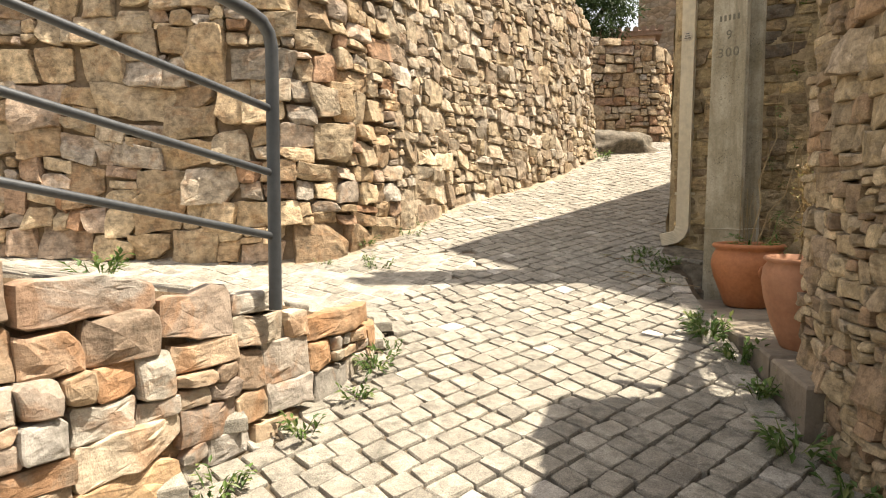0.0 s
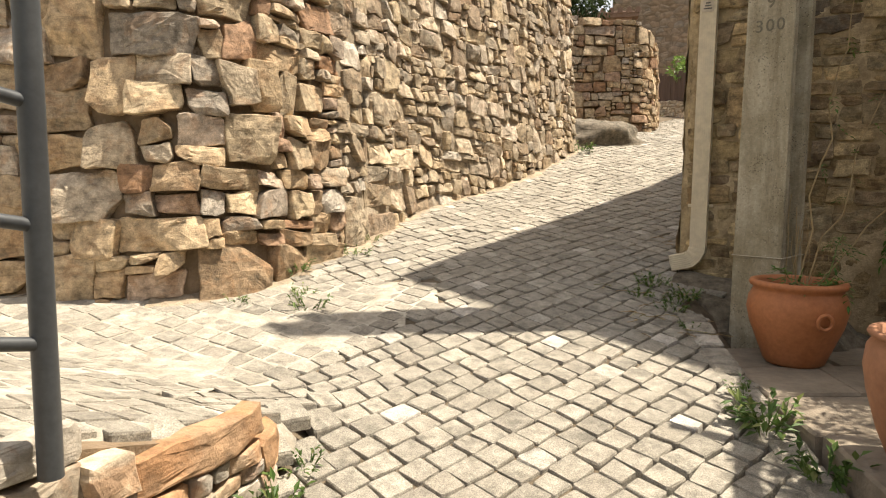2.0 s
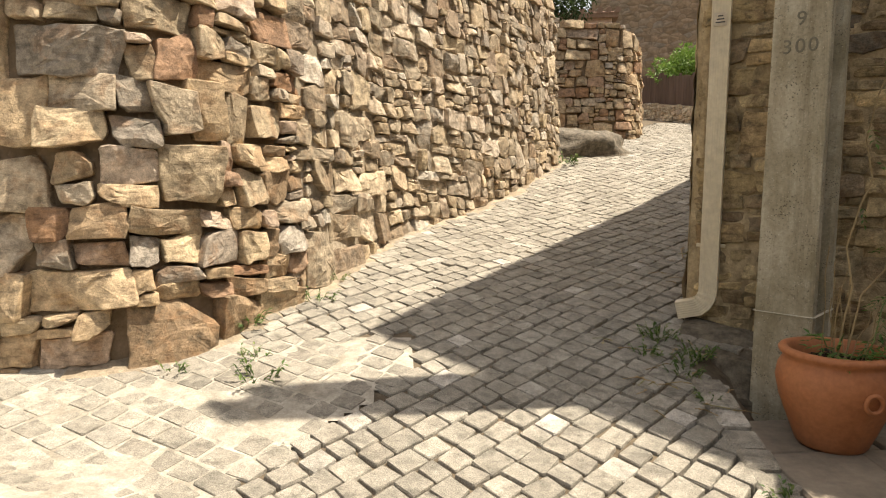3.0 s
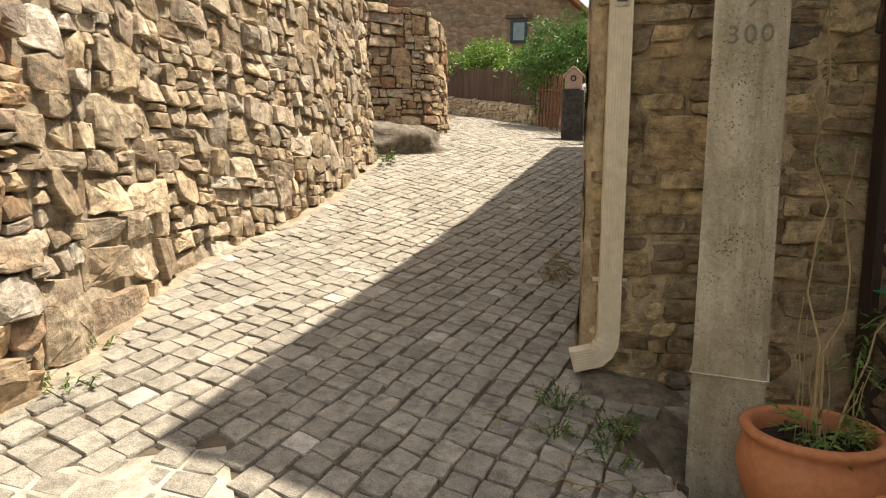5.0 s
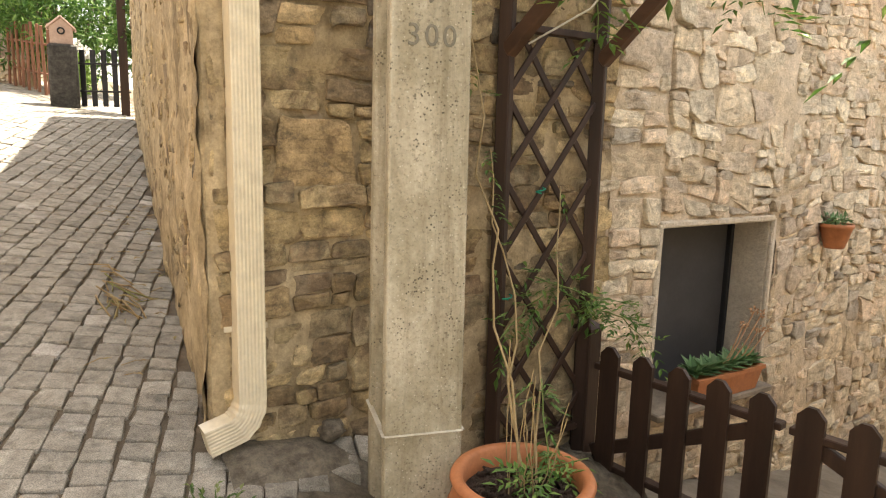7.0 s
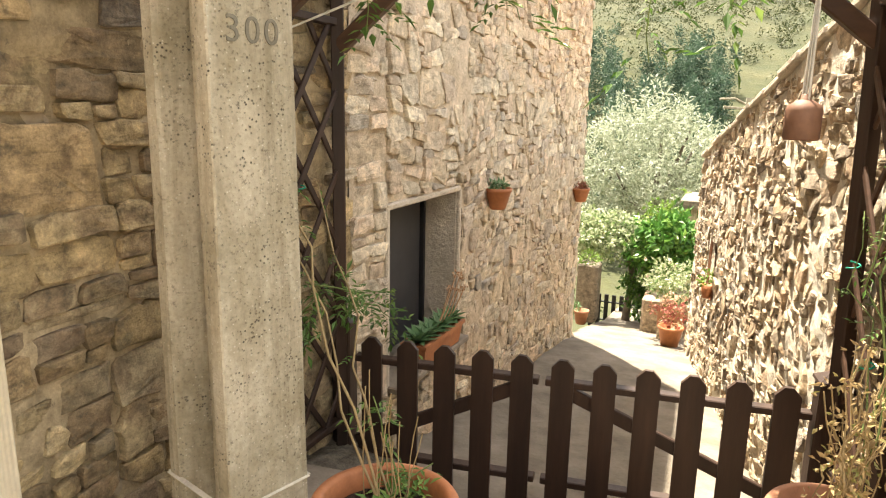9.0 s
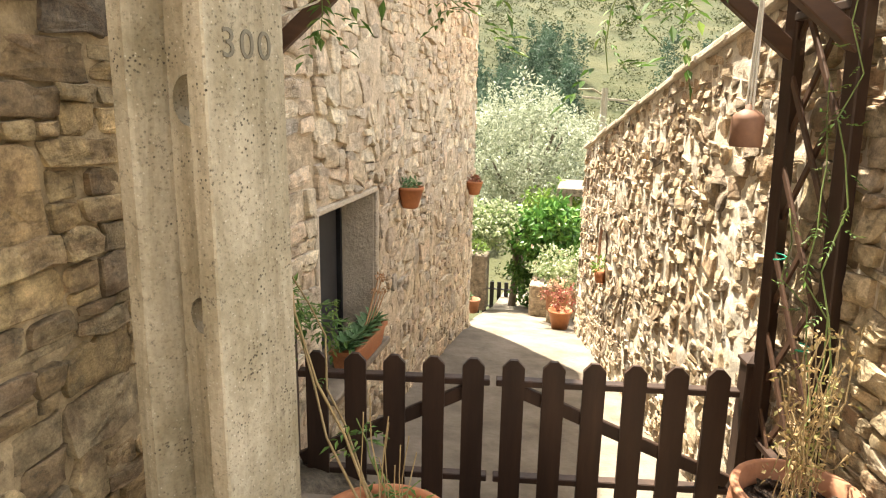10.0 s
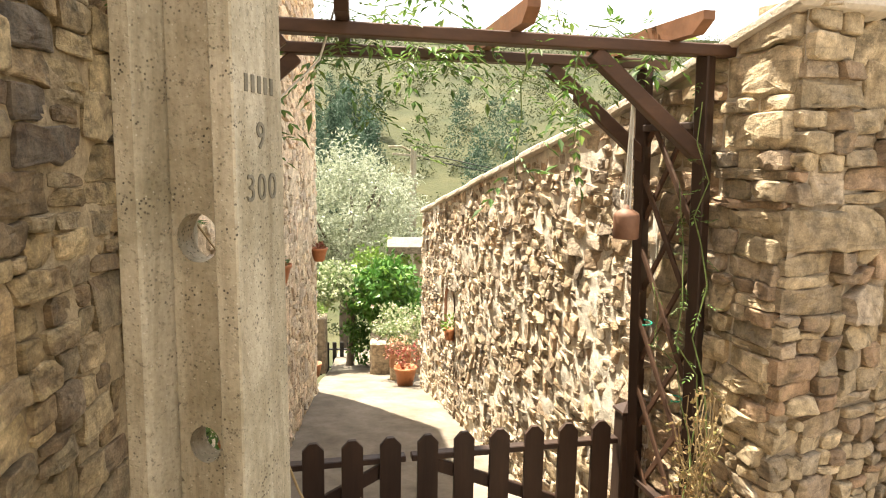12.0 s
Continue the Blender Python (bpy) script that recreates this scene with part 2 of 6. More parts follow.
MAT_SHUTTER = plain_mat("grey_shutter", (0.045, 0.045, 0.047), (0.065, 0.064, 0.066), 3, 0.6, 0.1, 0.001, 40)


# ---- mesh writer ----
class Shape:
    """Collects vertices and faces of one mesh."""

    def __init__(self):
        self.v, self.f, self.s = [], [], []

    def add(self, verts, faces, smooth=False):
        o = len(self.v)
        self.v += [tuple(p) for p in verts]
        for f in faces:
            self.f.append(tuple(i + o for i in f))
            self.s.append(smooth)
        return self

    def box(self, size, m, c=0.004):
        """A box with chamfered edges, centred on the pose m."""
        h = [max(a / 2, 1e-4) for a in size]
        c = min(c, min(h) * 0.8)
        idx, vs = {}, []
        for i in range(8):
            sg = [1 if i >> a & 1 else -1 for a in range(3)]
            for a in range(3):
                idx[i, a] = len(vs)
                vs.append(Vector([sg[b] * (h[b] if b == a else h[b] - c) for b in range(3)]))
        fs = []
        for a in range(3):
            b, d = (a + 1) % 3, (a + 2) % 3
            for s in (0, 1):
                q = [(s << a) | (x << b) | (y << d) for x, y in ((0, 0), (1, 0), (1, 1), (0, 1))]
                fs.append([idx[i, a] for i in q])
            for x in (0, 1):
                for y in (0, 1):
                    i0 = (x << b) | (y << d)
                    i1 = i0 | (1 << a)
                    fs.append([idx[i0, b], idx[i1, b], idx[i1, d], idx[i0, d]])
        for i in range(8):
            fs.append([idx[i, 0], idx[i, 1], idx[i, 2]])
        for f in fs:
            p = [vs[i] for i in f]
            if (p[1] - p[0]).cross(p[2] - p[1]).dot(sum(p, Vector())) < 0:
                f.reverse()
        return self.add([m @ p for p in vs], fs)

    def bar(self, a, b, w, d, up=(0, 0, 1), c=0.004):
        """A squared bar from a to b, w wide across, d deep along up."""
        a, b = Vector(a), Vector(b)
        z = (b - a).normalized()
        x = Vector(up).cross(z)
        x = x.normalized() if x.length > 1e-5 else Vector((1, 0, 0))
        y = z.cross(x)
        m = Matrix((x, y, z)).transposed().to_4x4()
        m.translation = (a + b) / 2
        return self.box((w, d, (b - a).length), m, c)

    def tube(self, pts, r, n=8, caps=True):
        """A round tube along points; r is one radius or one for each point."""
        pts = [Vector(p) for p in pts]
        rs = r if isinstance(r, (list, tuple)) else [r] * len(pts)
        vs, fs = [], []
        x = None
        for i, p in enumerate(pts):
            t = (pts[min(i + 1, len(pts) - 1)] - pts[max(i - 1, 0)]).normalized()
            if x is None:
                x = t.orthogonal().normalized()
            x = (x - t * x.dot(t)).normalized()
            y = t.cross(x)
            vs += [p + (x * math.cos(2 * math.pi * j / n) + y * math.sin(2 * math.pi * j / n)) * rs[i] for j in range(n)]
        for i in range(len(pts) - 1):
            for j in range(n):
                k = (j + 1) % n
                fs.append((i * n + j, i * n + k, (i + 1) * n + k, (i + 1) * n + j))
        self.add(vs, fs, True)
        if caps:
            self.add(vs[:n], [tuple(reversed(range(n)))])
            self.add(vs[-n:], [tuple(range(n))])
        return self

    def lathe(self, profile, m, n=40, smooth=True):
        vs, fs = [], []
        for r, z in profile:
            vs += [m @ Vector((r * math.cos(2 * math.pi * j / n), r * math.sin(2 * math.pi * j / n), z)) for j in range(n)]
        for i in range(len(profile) - 1):
            for j in range(n):
                k = (j + 1) % n
                fs.append((i * n + j, i * n + k, (i + 1) * n + k, (i + 1) * n + j))
        return self.add(vs, fs, smooth)

    def make(self, name, mat, parent=None, label="", **tags):
        me = bpy.data.meshes.new(name)
        me.from_pydata(self.v, [], self.f)
        me.polygons.foreach_set("use_smooth", self.s)
        me.materials.append(mat)
        me.update()
        ob = new(name, me)
        if parent is not None:
            ob.parent = parent
            ob.matrix_parent_inverse = parent.matrix_basis.inverted()
        return tagged(ob, label, **tags)


def thing(name, label, category, group="", kind="", at=(0, 0, 0)):
    ob = new(name)
    ob.matrix_basis = Matrix.Translation(at)
    return tagged(ob, label, category, group, kind)


# ---- plan ----
C = Vector((1.70, 5.36))                 # corner of the house
U = Vector((0.8376, -0.546))             # down the alley, along the house
N = Vector((-0.546, -0.8376))            # from the house wall into the alley
V = Vector((0.628, 0.778))               # up the road, along the house
K = Vector((1.55, 2.78))                 # corner of the garden building
W = Vector((0.914, -0.405))              # down the alley, along the garden building
NW = Vector((0.405, 0.914))
ROAD_Y = (-40, -6, 0, 2.79, 3.78, 5.46, 8.08, 11, 13, 16, 20, 30, 60, 300)
ROAD_Z = (-5.5, -0.95, 0.0, 0.41, 0.56, 0.89, 1.37, 2.05, 2.33, 2.75, 3.3, 4.2, 7, 14)
EAVE = 4.97


def low_line(x, y):
    """How far a place lies on the upper side of the low wall's line."""
    return -(x + 0.50) * 0.915 + (y - 2.80) * 0.40 - float(np.interp(y, (-0.5, 0.4, 1.2, 1.85, 2.45), (0.56, 0.36, 0.16, 0.07, 0.0)))


def road(x, y, back=0.0):
    z = float(np.interp(y, ROAD_Y, ROAD_Z))
    s = low_line(x, y) - back
    if s > 0 and x < 1 and y < 7:
        up = (x + 0.62) * -0.55 + (y - 2.44) * -0.84
        ramp = 0.875 + (0.20 if up > 0 else 0.26) * up
        d = ramp - z
        z += (d + math.sqrt(d * d + 0.004)) / 2 * min(1.0, s / 0.12)
    return z


ALLEY_A = (-60, 1.55, 1.6, 2.2, 4.0, 6.3, 8.0, 9.5, 12)
ALLEY_Z = (0.40, 0.40, 0.27, 0.16, -0.18, -0.50, -0.85, -1.2, -1.5)


def alley(x, y):
    return float(np.interp((Vector((x, y)) - C).dot(U), ALLEY_A, ALLEY_Z))


FALL_A = (0.0, 1.3, 6.0, 9.5, 13, 25, 45, 75, 110, 150, 210, 300, 500, 900)
FALL_Z = (0.4, -0.1, -0.8, -1.6, -2.4, -7, -11, -7, 4, 18, 36, 50, 60, 70)


def terrain(x, y):
    a = (Vector((x, y)) - C).dot(U)
    b = (Vector((x, y)) - C).dot(N)
    z = road(x, y, 0.2) - 0.016
    f = min(1.0, max(0.0, (a - 0.35) / 0.5)) if b > -0.2 else min(1.0, max(0.0, (a - 2.0) / 3.0))
    if f > 0:
        v = float(np.interp(a, FALL_A, FALL_Z))
        if a > 40:
            v += 5 * noise.noise((x * 0.016, y * 0.016, 0)) * min(1, (a - 40) / 60)
        z = z * (1 - f) + (min(v, z) if a < 60 else v) * f
    return z


def spread(lo, hi, step, far, grow=1.16):
    xs = list(np.arange(lo, hi, step))
    d, x = step, hi
    while x < far:
        xs.append(x)
        d *= grow
        x += d
    d, x, left = step, lo, []
    while x > -far:
        d *= grow
        x -= d
        left.append(x)
    return left[::-1] + xs


def build_ground():
    xs, ys = spread(-5, 10, 0.16, 900), spread(-3, 15, 0.16, 900)
    v = [(x, y, terrain(x, y)) for y in ys for x in xs]
    w = len(xs)
    f, far = [], []
    for j in range(len(ys) - 1):
        for i in range(w - 1):
            f.append((j * w + i, j * w + i + 1, (j + 1) * w + i + 1, (j + 1) * w + i))
            a = (Vector((xs[i], ys[j])) - C).dot(U)
            far.append(1 if a > 9.5 or abs(xs[i]) > 16 or ys[j] > 22 else 0)
    g = Shape().add(v, f, True).make("ground", MAT_EARTH, None, "sandy ground under the paving, green hillside beyond", kind="structure")
    g.data.materials.append(MAT_SCRUB)
    g.data.polygons.foreach_set("material_index", far)
    return g


ground = build_ground()


# ---- rubble walls ----
def bisect(xs, v):
    lo, hi = 0, len(xs)
    while lo < hi:
        m = (lo + hi) // 2
        if v < xs[m]:
            hi = m
        else:
            lo = m + 1
    return lo


class Line:
    """A wall's foot as a smooth line in plan; side +1 faces to the right of its way."""

    def __init__(self, pts, side=1, batter=0.0, smooth=True):
        p = [Vector(q) for q in pts]
        out = []
        if smooth:
            for i in range(len(p) - 1):
                a, b, c, d = p[max(i - 1, 0)], p[i], p[i + 1], p[min(i + 2, len(p) - 1)]
                for k in range(8):
                    t = k / 8
                    out.append(0.5 * (2 * b + (c - a) * t + (2 * a - 5 * b + 4 * c - d) * t * t + (3 * b - 3 * c + d - a) * t ** 3))
            out.append(p[-1])
        else:
            out = p
        self.p, self.side, self.batter = out, side, batter
        self.s = [0.0]
        for a, b in zip(out, out[1:]):
            self.s.append(self.s[-1] + (b - a).length)
        self.length = self.s[-1]

    def at(self, s):
        s = min(max(s, 0.0), self.length)
        i = min(max(bisect(self.s, s) - 1, 0), len(self.p) - 2)
        k = (s - self.s[i]) / max(self.s[i + 1] - self.s[i], 1e-9)
        return self.p[i].lerp(self.p[i + 1], k)

    def normal(self, s):
        d = self.at(min(s + 0.06, self.length)) - self.at(max(s - 0.06, 0))
        return Vector((d.y, -d.x)).normalized() * self.side

    def pos(self, s, z, d, z0=0.0):
        n = self.normal(s)
        p = self.at(s) + n * (d - self.batter * (z - z0))
        return (p.x, p.y, z)


def split(rng, x0, x1, y0, y1, area, out, flat=1.7, least=0.05):
    w, h = x1 - x0, y1 - y0
    if (w * h < area * math.exp(rng.uniform(-1.5, 0.85)) and w < 3.4 * h and h < 1.35 * w) or min(w, h) < least:
        out.append((x0, x1, y0, y1))
        return
    k = rng.uniform(0.3, 0.7)
    if w > flat * h * rng.uniform(0.7, 1.3) and w > 2 * least:
        m = x0 + w * k
        split(rng, x0, m, y0, y1, area, out, flat, least)
        split(rng, m, x1, y0, y1, area, out, flat, least)
    else:
        m = y0 + h * k
        split(rng, x0, x1, y0, m, area, out, flat, least)
        split(rng, x0, x1, m, y1, area, out, flat, least)


def rubble(rng, s0, s1, z0, z1, size, flat=1.7):
    """Blocks that fill a stretch of wall, in broken courses."""
    out, z = [], z0
    while z < z1 - 0.02:
        h = min(rng.uniform(0.4, 0.85), z1 - z)
        if z1 - z - h < 0.2:
            h = z1 - z
        s = s0
        while s < s1 - 0.02:
            w = min(rng.uniform(0.5, 1.3), s1 - s)
            if s1 - s - w < 0.25:
                w = s1 - s
            area = size(s + w / 2) if callable(size) else size
            split(rng, s, s + w, z, z + h, area, out, flat)
            s += w
        z += h
    return out


def stone_mesh(rng, poly, put, joint, proud, rough, tilt=0.25, facet=0.5, soft=False):
    """One broken stone: an uneven outline, split flanks and a face of a few flat fractures."""
    cx, cy = sum(p[0] for p in poly) / len(poly), sum(p[1] for p in poly) / len(poly)
    w = max(p[0] for p in poly) - min(p[0] for p in poly)
    h = max(p[1] for p in poly) - min(p[1] for p in poly)
    small = min(w, h)
    if small < 0.012:
        return None
    j = min(joint * rng.uniform(0.5, 1.6), 0.2 * small)
    fx, fy = 1 - 2 * j / w, 1 - 2 * j / h
    poly = [(cx + (x - cx) * fx, cy + (y - cy) * fy) for x, y in poly]
    q = []
    for i in range(len(poly)):
        a, b = poly[i], poly[(i + 1) % len(poly)]
        ln = math.hypot(b[0] - a[0], b[1] - a[1])
        if ln < 0.012:
            continue
        c = min(0.25, rng.uniform(0.003, 0.016) / ln)
        q.append((a[0] + (b[0] - a[0]) * c, a[1] + (b[1] - a[1]) * c))
        m = int(ln / 0.085)
        for i2 in range(m):
            t = (i2 + 0.5 + rng.uniform(-0.25, 0.25)) / m
            e = min(0.011, 0.07 * small)
            q.append((a[0] + (b[0] - a[0]) * t + rng.uniform(-e, e), a[1] + (b[1] - a[1]) * t + rng.uniform(-e, e)))
        q.append((b[0] - (b[0] - a[0]) * c, b[1] - (b[1] - a[1]) * c))
    jit = min(0.004, 0.04 * small)
    q = [(x + rng.uniform(-jit, jit), y + rng.uniform(-jit, jit)) for x, y in q]
    n = len(q)
    if n < 3:
        return None
    d0 = proud * rng.uniform(0.5, 1.3)
    ta, tb = rng.uniform(-tilt, tilt), rng.uniform(-tilt, tilt) - 0.25 * tilt
    cuts = []
    for _ in range(3):
        t = rng.uniform(0, 2 * math.pi)
        cuts.append((math.cos(t), math.sin(t), rng.uniform(0.16, 0.52) * small, rng.uniform(0.2, 1.2) * facet))
    ledge_a, ledge_o, ledge_d = rng.uniform(0, 2 * math.pi), rng.uniform(0.0, 0.35) * small, rng.uniform(0.0, 0.18) * d0
    lc, ls = math.cos(ledge_a), math.sin(ledge_a)
    seed = rng.uniform(0, 50)

    def deep(x, y, drop):
        r = rough * 0.55 * noise.noise((x * 10, y * 10, seed)) + rough * 0.4 * noise.noise((x * 36, y * 36, seed))
        u, v = x - cx, y - cy
        cut = max(max(0.0, u * c + v * s - o) * k for c, s, o, k in cuts)
        if u * lc + v * ls > ledge_o:
            cut += ledge_d
        return max(d0 + ta * u + tb * v + r - cut, 0.12 * d0) - drop

    e1 = min(0.005, 0.06 * small)
    sh = 1 - 2 * e1 / small
    vs = [put(x, y, -0.05) for x, y in q]
    vs += [put(x, y, deep(x, y, min(d0 * 0.25, 0.004) * rng.uniform(0.2, 1.6))) for x, y in q]
    rings = (sh, 0.72, 0.40)
    for f in rings:
        vs += [put(cx + (x - cx) * f, cy + (y - cy) * f, deep(cx + (x - cx) * f, cy + (y - cy) * f, 0.0)) for x, y in q]
    vs.append(put(cx, cy, deep(cx, cy, 0.0)))
    fs, sm = [], []
    for r in range(4):
        for i in range(n):
            k = (i + 1) % n
            fs.append((r * n + i, r * n + k, (r + 1) * n + k, (r + 1) * n + i))
            sm.append(soft and r > 1)
    for i in range(n):
        fs.append((4 * n + i, 4 * n + (i + 1) % n, 5 * n))
        sm.append(soft)
    return vs, fs, sm


def skin(name, line, s0, s1, z0, z1, mat, parent, mean, amp, foot, top, base, hole=None, step=0.036, label=""):
    """Mortar between and over the stones: a sheet with hollows and smears, that lets the stones through."""
    ns, nz = max(2, int((s1 - s0) / step)), max(2, int((z1 - z0) / step))
    vs, fs = [], []
    seed = s0 * 3.7 + z1
    for i in range(ns + 1):
        s = s0 + (s1 - s0) * i / ns
        lo, hi, b = foot(s) - 0.08, top(s), base(s)
        for j in range(nz + 1):
            z = min(max(z0 + (z1 - z0) * j / nz, lo), hi)
            d = mean + amp * (1.1 * noise.noise((s * 2.3, z * 3.1, seed)) + 0.7 * noise.noise((s * 7, z * 9, seed + 5)) + 0.5 * noise.noise((s * 17, z * 23, seed + 9)))
            vs.append(line.pos(s, z, d, b))
    w = nz + 1
    for i in range(ns):
        for j in range(nz):
            q = (i * w + j, i * w + j + 1, (i + 1) * w + j + 1, (i + 1) * w + j)
            if abs(vs[q[0]][2] - vs[q[1]][2]) < 1e-5 and abs(vs[q[2]][2] - vs[q[3]][2]) < 1e-5:
                continue
            if hole and hole(s0 + (s1 - s0) * (i + 0.5) / ns, z0 + (z1 - z0) * (j + 0.5) / nz):
                continue
            fs.append(q if line.side < 0 else q[::-1])
    return Shape().add(vs, fs, True).make(name, mat, parent, label)


def lay(rng, wall, line, polys, mat, joint, proud, rough, keep, foot, top, base, **kw):
    """Stones on a wall: those for which keep(s, z) is true are parts, the rest one joined part."""
    rest, count = Shape(), 0
    for poly in polys:
        sm, zm = sum(p[0] for p in poly) / len(poly), sum(p[1] for p in poly) / len(poly)
        if min(p[1] for p in poly) > top(sm) - 0.05 or max(p[1] for p in poly) < foot(sm) - 0.02:
            continue
        z0, zt = base(sm), top(sm) + 0.025
        made = stone_mesh(rng, [(x, min(y, zt)) for x, y in poly], lambda s, z, d: line.pos(s, z, d, z0), joint, proud, rough, **kw)
        if made is None:
            continue
        vs, fs, smo = made
        if line.side < 0:
            fs = [f[::-1] for f in fs]
        if count < 300 and keep(sm, zm):
            one = Shape()
            one.v, one.f, one.s = vs, fs, smo
            one.make("stone", mat, wall)
            count += 1
        else:
            o = len(rest.v)
            rest.v += vs
            rest.f += [tuple(i + o for i in f) for f in fs]
            rest.s += smo
    if rest.v:
        rest.make("stonework", mat, wall, kind="stuff")


def bed(rng, s0, s1, z0, z1, area, flat=1.7, skew=0.13, wave=0.05):
    """Blocky, skewed outlines of rubble stones that fill a stretch of wall."""
    out = []
    for x0, x1, y0, y1 in rubble(rng, s0, s1, z0, z1, area, flat):
        m = min(x1 - x0, y1 - y0)
        p = [[x + rng.uniform(-skew, skew) * m, y + rng.uniform(-skew, skew) * m] for x, y in ((x0, y0), (x1, y0), (x1, y1), (x0, y1))]
        if rng.random() < 0.45:
            i = rng.randrange(4)
            a, b, c = p[i - 1], p[i], p[(i + 1) % 4]
            u, v = rng.uniform(0.15, 0.5), rng.uniform(0.15, 0.5)
            p[i:i + 1] = [[b[0] + (a[0] - b[0]) * u, b[1] + (a[1] - b[1]) * u], [b[0] + (c[0] - b[0]) * v, b[1] + (c[1] - b[1]) * v]]
        q = []
        for x, y in p:
            dx = wave * noise.noise((x * 1.7, y * 1.7, 3.1))
            dy = wave * 1.3 * noise.noise((x * 1.1, y * 1.7, 9.7))
            q.append((min(max(x + dx, s0), s1), min(max(y + dy, z0), z1)))
        out.append(q)
    return out


def backing(name, line, foot, top, mat, label, thick=0.45, recess=0.012, s0=0.0, s1=None):
    """The body of a wall behind its stones: front, back, top and ends."""
    s1 = line.length if s1 is None else s1
    n = max(2, int((s1 - s0) / 0.2) + 1)
    vs, fs = [], []
    for s in np.linspace(s0, s1, n):
        a, b = foot(s) - 0.3, top(s)
        z0 = foot(s)
        vs += [line.pos(s, a, -recess, z0), line.pos(s, b, -recess, z0), line.pos(s, b, -thick, b), line.pos(s, a, -thick, b)]
    for i in range(n - 1):
        for k in range(4):
            m = (k + 1) % 4
            fs.append((i * 4 + k, i * 4 + m, (i + 1) * 4 + m, (i + 1) * 4 + k))
    fs += [(3, 2, 1, 0), (n * 4 - 4, n * 4 - 3, n * 4 - 2, n * 4 - 1)]
    if line.side > 0:
        fs = [f[::-1] for f in fs]
    return Shape().add(vs, fs).make(name, mat, None, label, kind="structure")


def foot_of(line, fn=road):
    return lambda s: fn(*line.at(s))


# tall dry-stone wall beside the road
big = Line([(-5.2, 4.6), (-3.4, 4.9), (-2.1, 4.86), (-1.05, 4.86), (-0.42, 5.62), (0.17, 6.95), (0.84, 7.84), (1.52, 8.80), (2.30, 10.15)], 1, 0.07)
big_foot = foot_of(big)
big_top = lambda s: float(np.interp(s, (0, big.length - 2, big.length - 0.4, big.length), (4.3, 4.15, 3.95, 3.8)))
wall_big = backing("wall_west", big, big_foot, big_top, MAT_GAP, "tall wall of ochre rubble stone beside the cobbled road", 0.6, 0.02)
rng = random.Random(11)
mid = big.length - 6.4
polys = bed(rng, 0, big.length, 0.4, 4.4, lambda s: float(np.interp(s, (mid - 1.5, mid - 0.2, mid + 1.2, mid + 2.4, mid + 4.5), (0.105, 0.090, 0.062, 0.050, 0.046))), 1.45, 0.17, 0.07)
centre = lambda p: sum(q[0] for q in p) / len(p)
lay(rng, wall_big, big, [p for p in polys if centre(p) < mid + 1.2], MAT_DRY, 0.004, 0.062, 0.012, lambda s, z: s > 3.0 and z < 3.3, big_foot, big_top, big_foot, facet=0.7)
lay(rng, wall_big, big, [p for p in polys if centre(p) >= mid + 1.2], MAT_LAID, 0.006, 0.040, 0.012, lambda s, z: s < mid + 5.5 and z < 3.3, big_foot, big_top, big_foot, tilt=0.2)
skin("pointing", big, mid + 1.15, big.length, 0.6, 4.35, MAT_POINTING, wall_big, -0.004, 0.014, big_foot, big_top, big_foot, step=0.045, label="dusty lime pointing")

# low retaining wall of the side ramp
low = Line([(-1.9, 0.4), (-1.35, 1.2), (-0.98, 1.85), (-0.66, 2.45), (-0.42, 2.95), (-0.35, 3.15), (-0.37, 3.28), (-0.47, 3.38)], 1, 0.05)
low_foot = lambda s: road(*(low.at(s) + low.normal(s) * 0.25))
low_top = lambda s: float(np.interp(s, (0, low.length - 1.0, low.length - 0.3, low.length), (0.85 + 0.20 * (low.length - 1.0), 0.85, 0.64, 0.56)))
wall_low = backing("wall_ramp", low, lambda s: low_foot(s) - 0.2, low_top, MAT_GAP, "low retaining wall of brown and rust stones holding the ramp", 0.35, 0.02)
rng = random.Random(5)
lay(rng, wall_low, low, bed(rng, 0, low.length, -0.8, 1.6, 0.070, 2.0, 0.10, 0.02), MAT_LOW, 0.003, 0.028, 0.009, lambda s, z: True, low_foot, lambda s: low_top(s) + 0.01, low_foot, facet=0.5, tilt=0.09)

# second wall that goes on behind the end of the tall one
sec = Line([(2.5, 12.9), (3.3, 12.85), (3.95, 12.75), (4.33, 13.0), (4.7, 13.8), (5.3, 15.6), (5.6, 18.0), (5.2, 20.5)], 1, 0.04)
sec_foot = foot_of(sec)
sec_top = lambda s: float(np.interp(s, (0, 1.6, 2.2, 4.5, 9), (4.3, 4.15, 3.9, 4.1, 4.5)))
wall_sec = backing("wall_bend", sec, sec_foot, sec_top, MAT_GAP, "old dry-stone wall with a rounded end at the road's bend", 0.6, 0.02)
rng = random.Random(8)
lay(rng, wall_sec, sec, bed(rng, 0, sec.length, 1.8, 4.6, 0.06, 1.6), MAT_DRY, 0.006, 0.06, 0.012, lambda s, z: s < 4, sec_foot, sec_top, sec_foot)

# house: alley side with its shuttered opening, road side, closed at the back
ha = Line([C, C + U * 6.95], 1, 0.0, False)
D0, D1, DZ0, DZ1 = 2.35, 3.28, 0.52, 1.515
F0 = lambda s: alley(*(C + U * s))
zero = lambda s: 0.0


